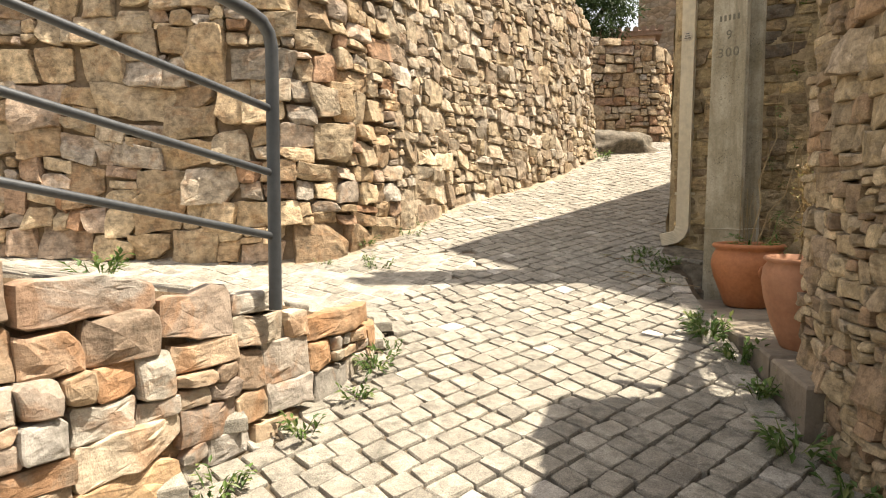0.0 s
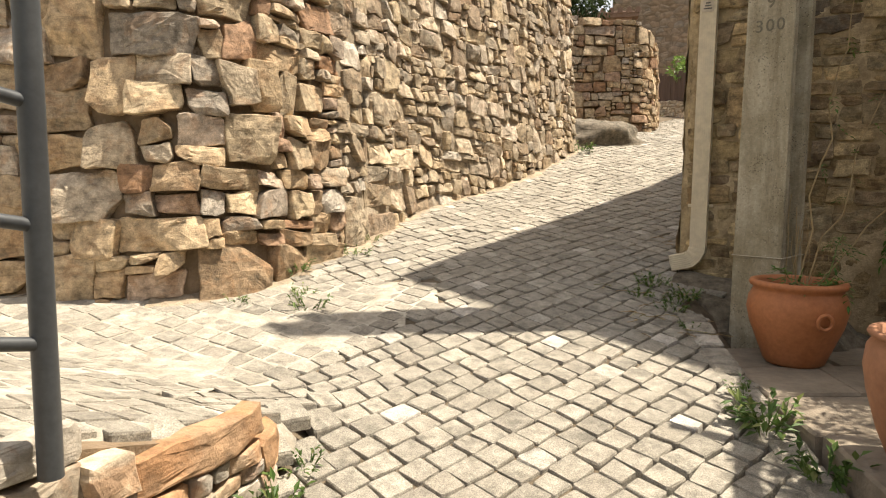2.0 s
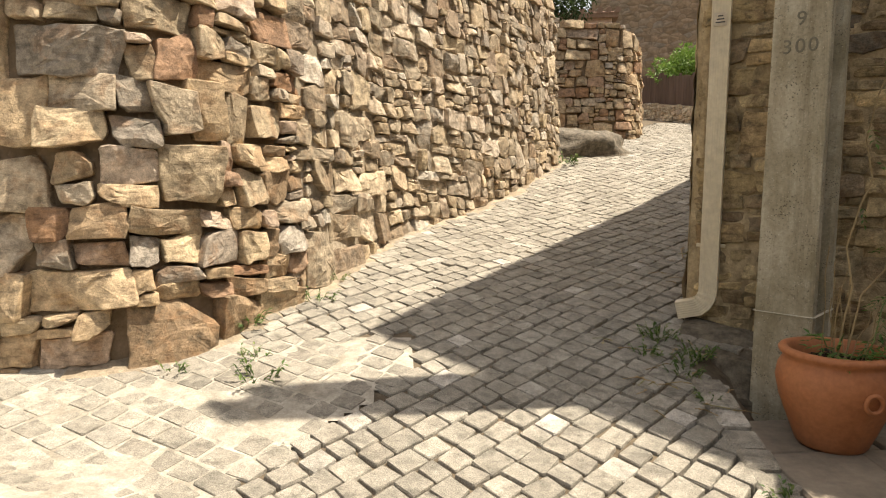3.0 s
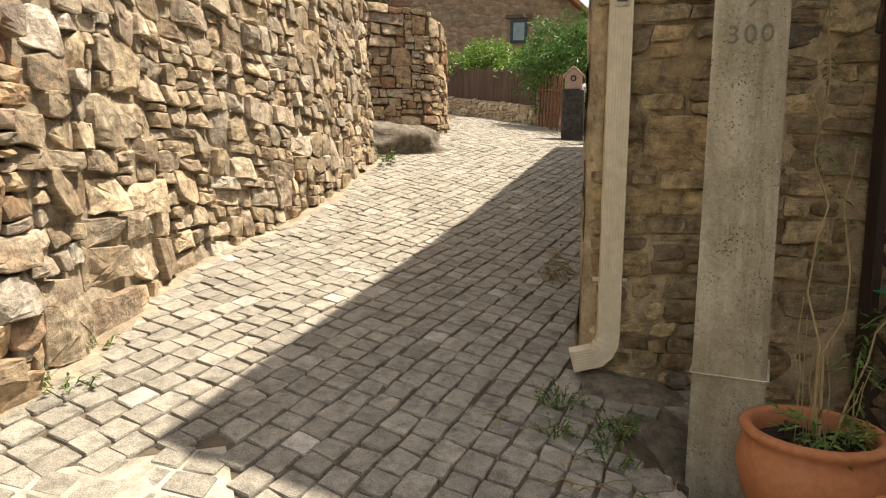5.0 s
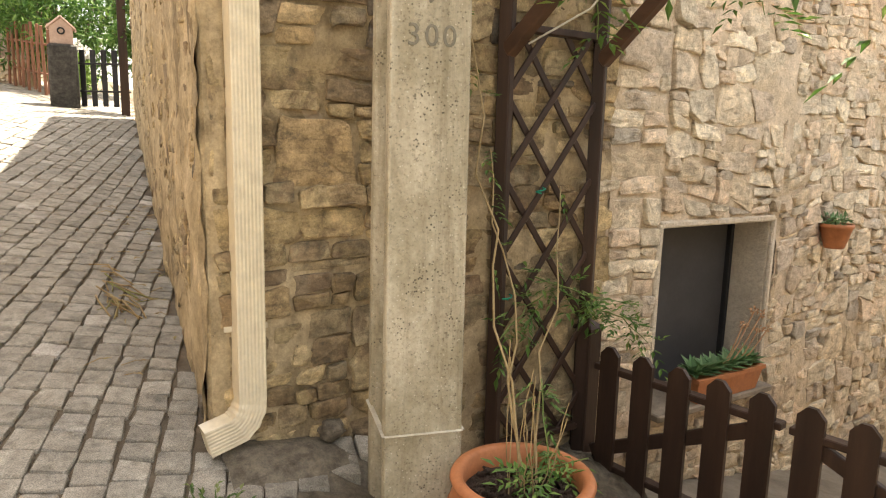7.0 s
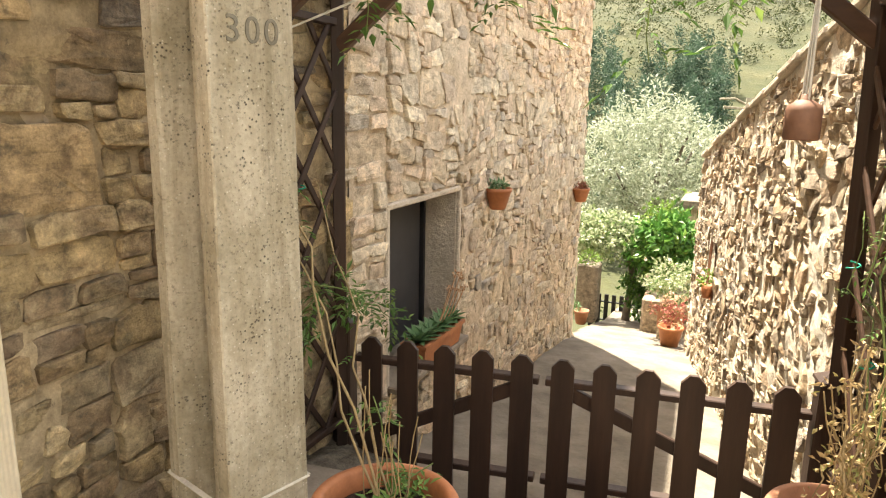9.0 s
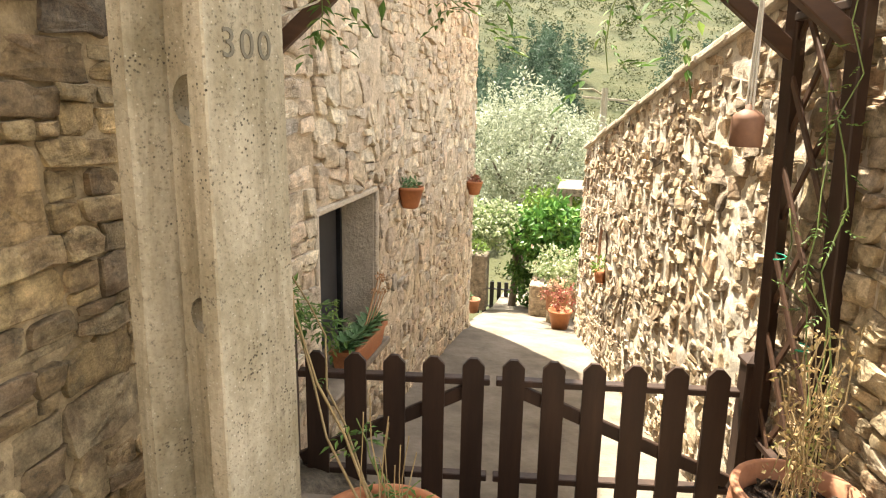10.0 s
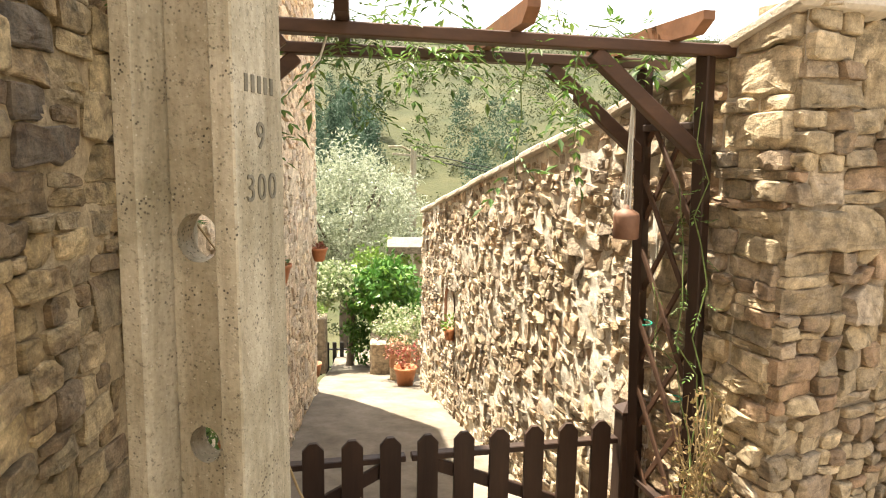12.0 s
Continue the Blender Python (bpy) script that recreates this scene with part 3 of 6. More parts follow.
def slab(s, z0, z1, line, t, mat, parent, name="masonry"):
    """A straight piece of wall body behind the stones."""
    a, b = line.at(s[0]), line.at(s[1])
    n = line.normal((s[0] + s[1]) / 2)
    o = (a + b) / 2 - n * (t / 2 + 0.008)
    ang = math.degrees(math.atan2((b - a).y, (b - a).x))
    return Shape().box(((b - a).length, t, z1 - z0), pose(o.x, o.y, (z0 + z1) / 2, 0, 0, ang), 0.003).make(name, mat, parent)


wall_house = slab((0.19, D0), -0.9, EAVE, ha, 0.4, MAT_MORTAR, None, "wall_house_alley")
tagged(wall_house, "pale rubble house wall with lime mortar along the alley", kind="structure")
slab((D1, 6.95), -0.9, EAVE, ha, 0.4, MAT_MORTAR_R, wall_house)
slab((D0, D1), DZ1, EAVE, ha, 0.4, MAT_MORTAR_R, wall_house)
slab((D0, D1), -0.9, DZ0, ha, 0.4, MAT_MORTAR_R, wall_house)
rng = random.Random(21)
polys = bed(rng, 0.14, D0 - 0.03, 0.3, EAVE, 0.045, 2.6, 0.14) + bed(rng, D1 + 0.04, 6.95, -0.8, EAVE, 0.026, 1.8, 0.30, 0.10)
polys += bed(rng, D0 - 0.03, D1 + 0.04, DZ1 + 0.05, EAVE, 0.034, 1.5, 0.28, 0.08) + bed(rng, D0, D1, -0.5, DZ0 - 0.03, 0.02)
lay(rng, wall_house, ha, [p for p in polys if centre(p) < 1.9], MAT_TANSTONE, 0.004, 0.030, 0.014, lambda s, z: z < 2.7, lambda s: -0.9, lambda s: EAVE, zero, tilt=0.10, facet=0.3)
lay(rng, wall_house, ha, [p for p in polys if centre(p) >= 1.9], MAT_HOUSE, 0.004, 0.029, 0.014, lambda s, z: z < 2.5 and s < 4.2, lambda s: -0.9, lambda s: EAVE, zero, tilt=0.12, facet=0.3)
in_opening = lambda s, z: D0 - 0.03 < s < D1 + 0.03 and DZ0 - 0.03 < z < DZ1 + 0.03
skin("mortar", ha, 0.125, 1.95, 0.3, EAVE, MAT_TANRENDER, wall_house, 0.010, 0.020, lambda s: -0.9, lambda s: EAVE, zero, label="washed tan mortar smeared over the stones")
skin("mortar", ha, 1.95, 6.95, -0.85, EAVE, MAT_PALERENDER, wall_house, 0.0065, 0.019, lambda s: -0.9, lambda s: EAVE, zero, in_opening, label="pale lime mortar smeared over the stones")

HC = C + U * 0.13
hr = Line([HC + V * 7.9, HC], 1, 0.0, False)
wall_road = slab((0.005, hr.length - 0.41), 0.2, EAVE, hr, 0.4, MAT_MORTAR, None, "wall_house_road")
tagged(wall_road, "weathered tan house wall of rubble and mortar along the road", kind="structure")
rng = random.Random(22)
lay(rng, wall_road, hr, bed(rng, 0, hr.length - 0.02, 0.6, EAVE, 0.03, 1.7), MAT_TANSTONE, 0.012, 0.016, 0.014, lambda s, z: s > 5 and z < 2.5, foot_of(hr), lambda s: EAVE, zero, tilt=0.10, facet=0.25, soft=True)
skin("render", hr, 0.0, hr.length + 0.012, 0.6, EAVE, MAT_TANRENDER, wall_road, 0.017, 0.017, foot_of(hr), lambda s: EAVE, zero, label="old tan render worn through to the stones")
cv, nring = [], 60
for i in range(nring + 1):
    z = 0.55 + (EAVE - 0.55) * i / nring
    for j in range(16):
        a = 2 * math.pi * j / 16
        r = 0.058 + 0.016 * noise.noise((math.cos(a) * 1.2, math.sin(a) * 1.2, z * 3)) + 0.008 * noise.noise((math.cos(a) * 3, math.sin(a) * 3, z * 11))
        p = HC + U * 0.036 + V * 0.036
        cv.append((p.x + r * math.cos(a), p.y + r * math.sin(a), z))
Shape().add(cv, [(i * 16 + j, i * 16 + (j + 1) % 16, (i + 1) * 16 + (j + 1) % 16, (i + 1) * 16 + j) for i in range(nring) for j in range(16)], True).make("corner", MAT_TANRENDER, wall_road, "rounded worn corner of old render")
for nm, a, b in (("wall_house_east", C + U * 6.95, C + U * 6.95 + V * 7.9), ("wall_house_north", C + U * 6.95 + V * 7.9, HC + V * 7.9)):
    tagged(slab((0.42, (b - a).length - 0.42), -1.5, EAVE, Line([a, b], 1, 0, False), 0.4, MAT_MORTAR, None, nm), "plain mortared back wall of the house", kind="structure")
q = [HC, C + U * 6.95, C + U * 6.95 + V * 7.9, HC + V * 7.9]
ridge = [(q[0] + q[1]) / 2, (q[2] + q[3]) / 2]
roof = Shape().add([(*p, EAVE + 0.003) for p in q] + [(*p, EAVE + 0.12) for p in q] + [(*p, EAVE + 1.3) for p in ridge],
                   [(3, 2, 1, 0), (0, 1, 5, 4), (1, 2, 6, 5), (2, 3, 7, 6), (3, 0, 4, 7), (4, 5, 8), (5, 6, 9, 8), (6, 7, 9), (7, 4, 8, 9)])
tagged(roof.make("roof_house", MAT_TERRA_OLD), "low clay roof of the house", kind="structure")

# garden building: road face and alley face
nr = Line([(0.75, -4.0), (1.05, -1.2), (1.24, 0.9), (1.37, 2.0), (1.53, 2.78)], -1, 0.0)
nr.side = -1
near_top = lambda s: 2.86
wall_near = backing("wall_garden_road", nr, foot_of(nr), near_top, MAT_MORTAR, "mossy rubble wall of the garden building by the road", 0.3, s1=nr.length - 0.12)
pts = [K + W * 0.02 - NW * 0.015, K + W * 0.3 - NW * 0.02, K + W * 0.3 - NW * 0.3, K + Vector((-0.2, -0.98)) * 0.3 + W * 0.03]
Shape().add([(*p, z) for z in (0.2, 2.75) for p in pts], [(0, 1, 2, 3), (7, 6, 5, 4)] + [(i, i + 4, (i + 1) % 4 + 4, (i + 1) % 4) for i in range(4)]).make("quoin_core", MAT_MORTAR, wall_near)
rng = random.Random(31)
lay(rng, wall_near, nr, bed(rng, 0, nr.length, -1.2, 1.35, 0.013, 1.8) + bed(rng, 0, nr.length, 1.35, 2.9, 0.032, 2.0), MAT_NEAR, 0.003, 0.034, 0.012, lambda s, z: s > 4.6, foot_of(nr), near_top, zero)
skin("pointing", nr, 3.0, nr.length - 0.01, -0.9, 2.86, MAT_POINTING, wall_near, -0.006, 0.010, foot_of(nr), near_top, zero)
ra = Line([K, K + W * 5.94], -1, 0.0, False)
ra_top = lambda s: float(np.interp(s, (0, 0.4, 1.04, 2.3, 5.94), (2.80, 2.69, 2.52, 2.29, 1.55)))
wall_garden = backing("wall_garden_alley", ra, lambda s: alley(*ra.at(s)), ra_top, MAT_MORTAR_R, "rough sunlit rubble wall with pale mortar and a sloping top", 0.35, 0.0, s0=0.1)
rng = random.Random(32)
pier = bed(rng, 0.0, 0.75, 0.2, 1.25, 0.020, 2.6, 0.10, 0.03) + bed(rng, 0.0, 0.75, 1.25, 2.9, 0.052, 3.2, 0.08, 0.03)
lay(rng, wall_garden, ra, pier, MAT_NEAR, 0.003, 0.032, 0.009, lambda s, z: True, lambda s: -0.9, ra_top, zero, tilt=0.10)
skin("pointing", ra, 0.015, 0.78, 0.2, 2.8, MAT_POINTING, wall_garden, -0.010, 0.010, lambda s: -0.9, ra_top, zero)
skin("mortar", ra, 0.76, 5.94, -0.85, 2.8, MAT_GARDENMORTAR, wall_garden, 0.011, 0.013, lambda s: -0.9, ra_top, zero, lambda s, z: 4.36 < s < 4.74 and 0.38 < z < 0.9, label="rough pale mortar between the stones")
polys = bed(rng, 0.75, 5.94, -0.9, 2.8, 0.018, 1.9, 0.24, 0.08)
in_niche = lambda p: 4.2 < sum(q[0] for q in p) / len(p) < 4.9 and 0.36 < sum(q[1] for q in p) / len(p) < 0.9
lay(rng, wall_garden, ra, [p for p in polys if not in_niche(p)], MAT_RWALL, 0.004, 0.025, 0.011, lambda s, z: s < 2.8, lambda s: -0.9, ra_top, zero, tilt=0.25, facet=0.5)
cop = Shape()
for i in range(14):
    a, b = 5.98 * i / 14 - 0.04, 5.98 * (i + 1) / 14 - 0.045
    pa, pb = K + W * a - NW * 0.16, K + W * b - NW * 0.16
    cop.bar((*pa, ra_top(a) + 0.025), (*pb, ra_top(b) + 0.025), 0.40 + 0.02 * (i % 3), 0.05, (0, 0, 1), 0.012)
cop.make("coping", MAT_MORTAR_R, wall_garden, "pale cement coping")
e = K + W * 5.94
tagged(Shape().add([(*(K - NW * 0.41 + W * 0.3), 2.6), (*(e - NW * 0.41), 1.4), (*(e - NW * 4), 1.4), (1.2, -4, 2.6)], [(0, 1, 2, 3)][::-1]).make("roof_garden", MAT_TERRA_OLD), "roof of the garden building behind its walls", kind="structure")
we = Line([e, e - NW * 3.5], -1, 0, False)
tagged(slab((0.42, 3.5), -1.5, 1.5, we, 0.3, MAT_MORTAR_R, None, "wall_garden_end"), "end wall of the garden building", kind="structure")

# alley floor and ledge by the gate
vs, fs, cols = [], [], 12
for i in range(41):
    s = 1.6 + 9.6 * i / 40
    a = C + U * s
    w = min(4.0, 2.9 if s > 6.2 else ((K - C).dot(N) + 0.35) - 0.0)
    for j in range(cols):
        p = a + N * (-0.05 + (w) * j / (cols - 1))
        vs.append((p.x, p.y, alley(p.x, p.y) + 0.006 * noise.noise((p.x * 3, p.y * 3, 0))))
for i in range(40):
    for j in range(cols - 1):
        fs.append((i * cols + j, i * cols + j + 1, (i + 1) * cols + j + 1, (i + 1) * cols + j))
Shape().add(vs, [f[::-1] for f in fs], True).make("alley_floor", MAT_FLOOR, None, "worn pale concrete floor of the sloping alley", kind="structure")


# ---- things by the gate ----
def house_at(s, z, d=0.0):
    p = C + U * s + N * d
    return Vector((p.x, p.y, z))


def garden_at(s, z, d=0.0):
    p = K + W * s + NW * d
    return Vector((p.x, p.y, z))


def build_pole():
    """Concrete utility pole with a channel in two sides."""
    nx, rx = Vector((-0.755, -0.656)), Vector((0.656, -0.755))
    c = Vector((1.895, 4.52)) - nx * 0.15
    pole = thing("utility_pole", "tall grey concrete utility pole with channelled sides", "utility pole", at=(c.x, c.y, 0.6))

    def size(z):
        k = 1 - 0.035 * (z - 1.0)
        return 0.1225 * k, 0.15 * k

    def put(a, b, z):
        p = c + rx * a - nx * b
        return (p.x, p.y, z)

    zs = [0.45, 1.0, 1.5, 2, 2.6, 3.2, 4.5, 5.5, 6.6]
    for sg in (-1, 1):
        vs = []
        for z in zs:
            w, d = size(z)
            prof = [(-w + 0.004, d), (w - 0.004, d), (w, d - 0.004), (w, d - 0.05), (w - 0.015, d - 0.06), (0.045, d - 0.08), (-0.045, d - 0.08), (-w + 0.015, d - 0.06), (-w, d - 0.05), (-w, d - 0.004)]
            vs += [put(a * sg, b * sg, z) for a, b in prof]
        n = len(prof)
        fs = [(i * n + (j + 1) % n, i * n + j, (i + 1) * n + j, (i + 1) * n + (j + 1) % n) for i in range(len(zs) - 1) for j in range(n)]
        fs += [tuple(range(n)), tuple(reversed(range(len(vs) - n, len(vs))))]
        Shape().add(vs, fs).make("flange", MAT_CONC, pole)
    web = Shape()
    hb, ht = 0.078, 0.034

    def plate(z0, z1):
        for sg in (-1, 1):
            web.add([put(sg * ht, -hb, z0), put(sg * ht, hb, z0), put(sg * ht, hb, z1), put(sg * ht, -hb, z1)], [(0, 1, 2, 3) if sg > 0 else (3, 2, 1, 0)])

    def holed(zc, r, tall):
        m = 24
        ang = [2 * math.pi * i / m for i in range(m)]
        half = 0.10
        out = []
        for a in ang:
            k = 1 / max(abs(math.cos(a)) / hb, abs(math.sin(a)) / half)
            out.append((math.cos(a) * k, math.sin(a) * k))
        hole = [(r * math.cos(a), r * tall * math.sin(a)) for a in ang]
        vs = [put(sg * ht, x, zc + z) for sg in (-1, 1) for lp in (out, hole) for x, z in lp]
        fs = []
        for i in range(m):
            k = (i + 1) % m
            fs += [(m + i, m + k, k, i), (2 * m + i, 2 * m + k, 3 * m + k, 3 * m + i), (m + k, m + i, 3 * m + i, 3 * m + k)]
        web.add(vs, fs)

    holes = [(1.60, 0.040, 1.15), (2.10, 0.052, 1.1)]
    z = 0.45
    for zc, r, tall in holes:
        plate(z, zc - 0.10)
        holed(zc, r, tall)
        z = zc + 0.10
    plate(z, 6.6)
    web.make("web", MAT_CONC, pole)
    return pole, c, nx, rx


pole, PC, PN, PR = build_pole()


def build_downpipe():
    pipe = thing("downpipe", "cream fluted metal downpipe on the house corner", "downpipe", at=tuple(house_at(0.24, 0.9, 0.05)))
    w, d = 0.098, 0.072
    path = [(0.24, EAVE - 0.1, 0.055), (0.24, 1.04, 0.055)]
    for k in range(7):
        a = radians(75) * (k + 1) / 7
        path.append((0.24 - 0.085 * (1 - math.cos(a)), 1.04 - 0.105 * math.sin(a), 0.055 + 0.01 * k / 6))
    path.append((0.085, 0.915, 0.07))
    sh = Shape()
    prof = [(-w / 2, -d / 2)]
    for k in range(8):
        x = -w / 2 + w * (k + 0.5) / 8
        prof += [(x - w / 40, d / 2), (x + w / 40, d / 2 + 0.0016)]
    prof += [(w / 2, d / 2), (w / 2, -d / 2)]
    n = len(prof)
    vs = []
    pts = [house_at(a, z, b) for a, z, b in path]
    for i, p in enumerate(pts):
        t = (pts[min(i + 1, len(pts) - 1)] - pts[max(i - 1, 0)]).normalized()
        out = Vector((N.x, N.y, 0))
        out = (out - t * out.dot(t)).normalized()
        side = out.cross(t)
        k = 1.0 + (0.07 if 1 < i < len(pts) - 1 and i % 2 else 0)
        vs += [p + side * a * k + out * b * k for a, b in prof]
    fs = [(i * n + j, i * n + (j + 1) % n, (i + 1) * n + (j + 1) % n, (i + 1) * n + j) for i in range(len(pts) - 1) for j in range(n)]
    sh.add(vs, fs)
    sh.make("pipe", MAT_PIPE, pipe)
    b = Shape().box((0.15, 0.012, 0.02), pose(*house_at(0.24, 1.28, 0.03), 0, 0, -33), 0.003)
    b.make("bracket", MAT_PIPE, pipe)
    Shape().box((0.062, 0.003, 0.07), pose(*house_at(0.24, 2.47, 0.097), 0, 0, -33.1), 0.0008).make("sticker", MAT_MORTAR_R, pipe, "small white paper sticker")
    for i in range(3):
        Shape().box((0.046 - 0.01 * i, 0.002, 0.006), pose(*house_at(0.24, 2.455 + 0.016 * i, 0.099), 0, 0, -33.1), 0.0005).make("printed_bar", MAT_SHUTTER, pipe)
    return pipe


build_downpipe()


def lattice(at, s0, s1, z0, z1, d, parent, post, laths, pitch=0.245):
    """A trellis panel: two posts, two rails and crossing laths."""
    for s in (s0, s1):
        Shape().bar(at(s, post[0], d), at(s, post[1], d), 0.055, 0.055, (1, 0, 0), 0.005).make("post", MAT_WOOD, parent)
    for z in (z0, z1):
        Shape().bar(at(s0 + 0.03, z, d), at(s1 - 0.03, z, d), 0.045, 0.03, (0, 0, 1), 0.004).make("rail", MAT_WOOD, parent)
    a, b = s0 + 0.025, s1 - 0.025
    w = b - a
    for sign, dd in ((1, 0.008), (-1, -0.008)):
        t = z0 - w
        while t < z1:
            lo, hi = max(z0, t), min(z1, t + w * 1.35)
            if hi - lo > 0.06:
                k = [(lo - t) / 1.35, (hi - t) / 1.35]
                x = [a + v if sign > 0 else b - v for v in k]
                Shape().bar(at(x[0], lo, d + dd), at(x[1], hi, d + dd), 0.028, 0.012, tuple(at(0, 0, 1) - at(0, 0, 0)), 0.003).make("lath", laths, parent)
            t += pitch * 1.35


perg = thing("pergola", "dark-stained timber pergola with lattice sides over the gate", "pergola", at=tuple(house_at(1.57, 0.3, 0.1)))
lattice(house_at, 1.275, 1.785, 0.62, 2.38, 0.07, perg, (0.3, 2.66), MAT_WOOD)
lattice(lambda s, z, d=0.0: garden_at(s, z, d + 0.035 * (z - 1.6)), 0.35, 0.79, 0.75, 2.42, 0.07, perg, (0.3, 2.68), MAT_BEAM)
for hs, gs in ((1.275, 0.35), (1.785, 0.79)):
    a, b = house_at(hs, 2.70, 0.0), garden_at(gs, 2.70, 0.0)
    Shape().bar(a, b, 0.075, 0.045, (0, 0, 1), 0.005).make("beam", MAT_BEAM, perg)
    for p, q in ((house_at(hs, 2.28, 0.08), a + (b - a) * 0.24), (garden_at(gs, 2.28, 0.08), b + (a - b) * 0.26)):
        Shape().bar(p, q - Vector((0, 0, 0.03)), 0.05, 0.06, (0, 0, 1), 0.005).make("brace", MAT_BEAM, perg)


def build_gate():
    g0, g1 = Vector((3.127, 4.18)), Vector((2.409, 2.626))
    d = (g1 - g0) / 10
    n = Vector((d.y, -d.x)).normalized()
    if n.x > 0:
        n = -n
    f = alley(2.8, 3.4)
    gate = thing("picket_gate", "dark brown wooden double picket gate across the alley", "gate", at=(2.77, 3.4, f))
    ang = math.degrees(math.atan2(d.y, d.x))
    for i in range(11):
        p = g0 + d * i + n * 0.022
        w, t, z0, z1 = 0.095, 0.02, f + 0.06, 1.03
        prof = [(-w / 2, z0), (w / 2, z0), (w / 2, z1 - 0.035), (w / 2 - 0.032, z1), (-w / 2 + 0.032, z1), (-w / 2, z1 - 0.035)]
        m = pose(p.x, p.y, 0, 0, 0, ang)
        vs = [m @ Vector((x, y, z)) for y in (-t / 2, t / 2) for x, z in prof]
        fs = [(0, 1, 2, 3, 4, 5), (11, 10, 9, 8, 7, 6)] + [(i2, i2 + 6, (i2 + 1) % 6 + 6, (i2 + 1) % 6) for i2 in range(6)]
        Shape().add(vs, fs).make("picket", MAT_WOOD, gate)
    mid2 = g0 + d * 4.5
    ends = ((g0 - d * 0.5, mid2 - d * 0.08), (mid2 + d * 0.08, g1 + d * 0.55))
    for k, (a, b) in enumerate(ends):
        for z in (0.92, 0.46):
            Shape().bar((*a, z), (*b, z), 0.05, 0.03, (0, 0, 1), 0.004).make("rail", MAT_WOOD, gate)
        lo, hi = (a, b) if k == 0 else (b, a)
        Shape().bar((*lo, 0.5), (*(lo + (hi - lo) * 0.95), 0.90), 0.028, 0.06, tuple(Vector((0, 0, 1))), 0.004).make("brace", MAT_WOOD, gate)
    for p, z1 in ((g0 - d * 0.85, 1.08), (g1 + d * 0.85, 1.06)):
        Shape().box((0.09, 0.09, z1 - f + 0.1), pose(p.x, p.y, (z1 + f - 0.1) / 2, 0, 0, ang), 0.006).make("gate_post", MAT_WOOD, gate)
        Shape().lathe([(0.075, 0), (0.072, 0.012), (0.0, 0.05)], pose(p.x, p.y, z1, 0, 0, ang + 45), 4, False).make("post_cap", MAT_WOOD, gate)
    return gate


build_gate()


def pot(name, label, c, z, prof, mat, soil_r, soil_z, ring=None):
    p = thing(name, label, "flower pot", at=(c[0], c[1], z))
    Shape().lathe(prof, pose(c[0], c[1], z), 56).make("pot", mat, p)
    Shape().lathe([(soil_r, soil_z - 0.012), (soil_r * 0.6, soil_z), (0.0, soil_z + 0.008)], pose(c[0], c[1], z), 24, False).make("soil", MAT_SOIL, p)
    return p


URN = [(0.0, 0), (0.125, 0), (0.135, 0.012), (0.17, 0.10), (0.205, 0.19), (0.222, 0.265), (0.215, 0.32), (0.198, 0.352), (0.192, 0.362), (0.212, 0.375), (0.217, 0.387), (0.210, 0.399), (0.19, 0.402), (0.178, 0.392), (0.178, 0.34), (0.17, 0.30)]
pot("garden_urn", "round glazed terracotta urn planted with a thin climber", (1.945, 4.215), 0.56, URN, MAT_TERRA, 0.177, 0.345)
JAR = [(r, 0.88 * z) for r, z in ((0.0, 0), (0.10, 0), (0.11, 0.012), (0.15, 0.12), (0.185, 0.26), (0.198, 0.35), (0.192, 0.42), (0.175, 0.452), (0.186, 0.458), (0.193, 0.468), (0.187, 0.48), (0.168, 0.478), (0.16, 0.40))]
pot("garden_jar", "tall weathered terracotta jar on the ledge", (1.665, 3.0), 0.56, JAR, MAT_TERRA_OLD, 0.163, 0.36)


# ---- railing ----
def build_railing():
    base = Vector((-0.62, 2.44))
    back = Vector((-0.55, -0.835)).normalized()
    z = 0.88
    rail = thing("railing", "grey painted tubular steel railing on the low wall", "railing", at=(base.x, base.y, z))

    def at(s, h):
        p = base + back * s
        return Vector((p.x, p.y, z + h + 0.20 * s))
    top = [at(0, -0.05), at(0, 0.5), at(0, 0.90), at(0.012, 0.945), at(0.045, 0.975), at(0.10, 0.985), at(2.0, 0.985), at(3.2, 0.985)]
    Shape().tube(top, 0.024, 16).make("frame", MAT_RAIL, rail)
    for h in (0.22, 0.45, 0.68):
        Shape().tube([at(0, h), at(3.2, h)], 0.014, 12).make("rail", MAT_RAIL, rail)
    Shape().tube([at(1.9, 0), at(1.9, 0.98)], 0.024, 16).make("post", MAT_RAIL, rail)


build_railing()

# ---- paving ----
def in_road(x, y):
    p = Vector((x, y))
    q = p - HC
    if q.x * -V.y + q.y * V.x < 0.03 and q.dot(N) < 0.06:
        return False
    if x > 1.62 and y < 4.75:
        return False
    edge = float(np.interp(y, (-4, 0.9, 2.0, 2.9, 3.6, 4.4, 4.9), (0.7, 1.18, 1.33, 1.42, 1.5, 1.58, 1.70)))
    if y < 4.9 and x > edge:
        return False
    if y < 4.5 and (p - K).dot(NW) < 0 and x > 1.5:
        return False
    return True


def big_side(x, y):
    """Distance in front of the tall wall's foot."""
    best, val = 9e9, 1.0
    for i in range(0, len(big.p) - 1, 2):
        a = big.p[i]
        d = (Vector((x, y)) - a)
        if d.length < best:
            best = d.length
            t = (big.p[i + 1] - a).normalized()
            val = d.x * t.y - d.y * t.x
    return val


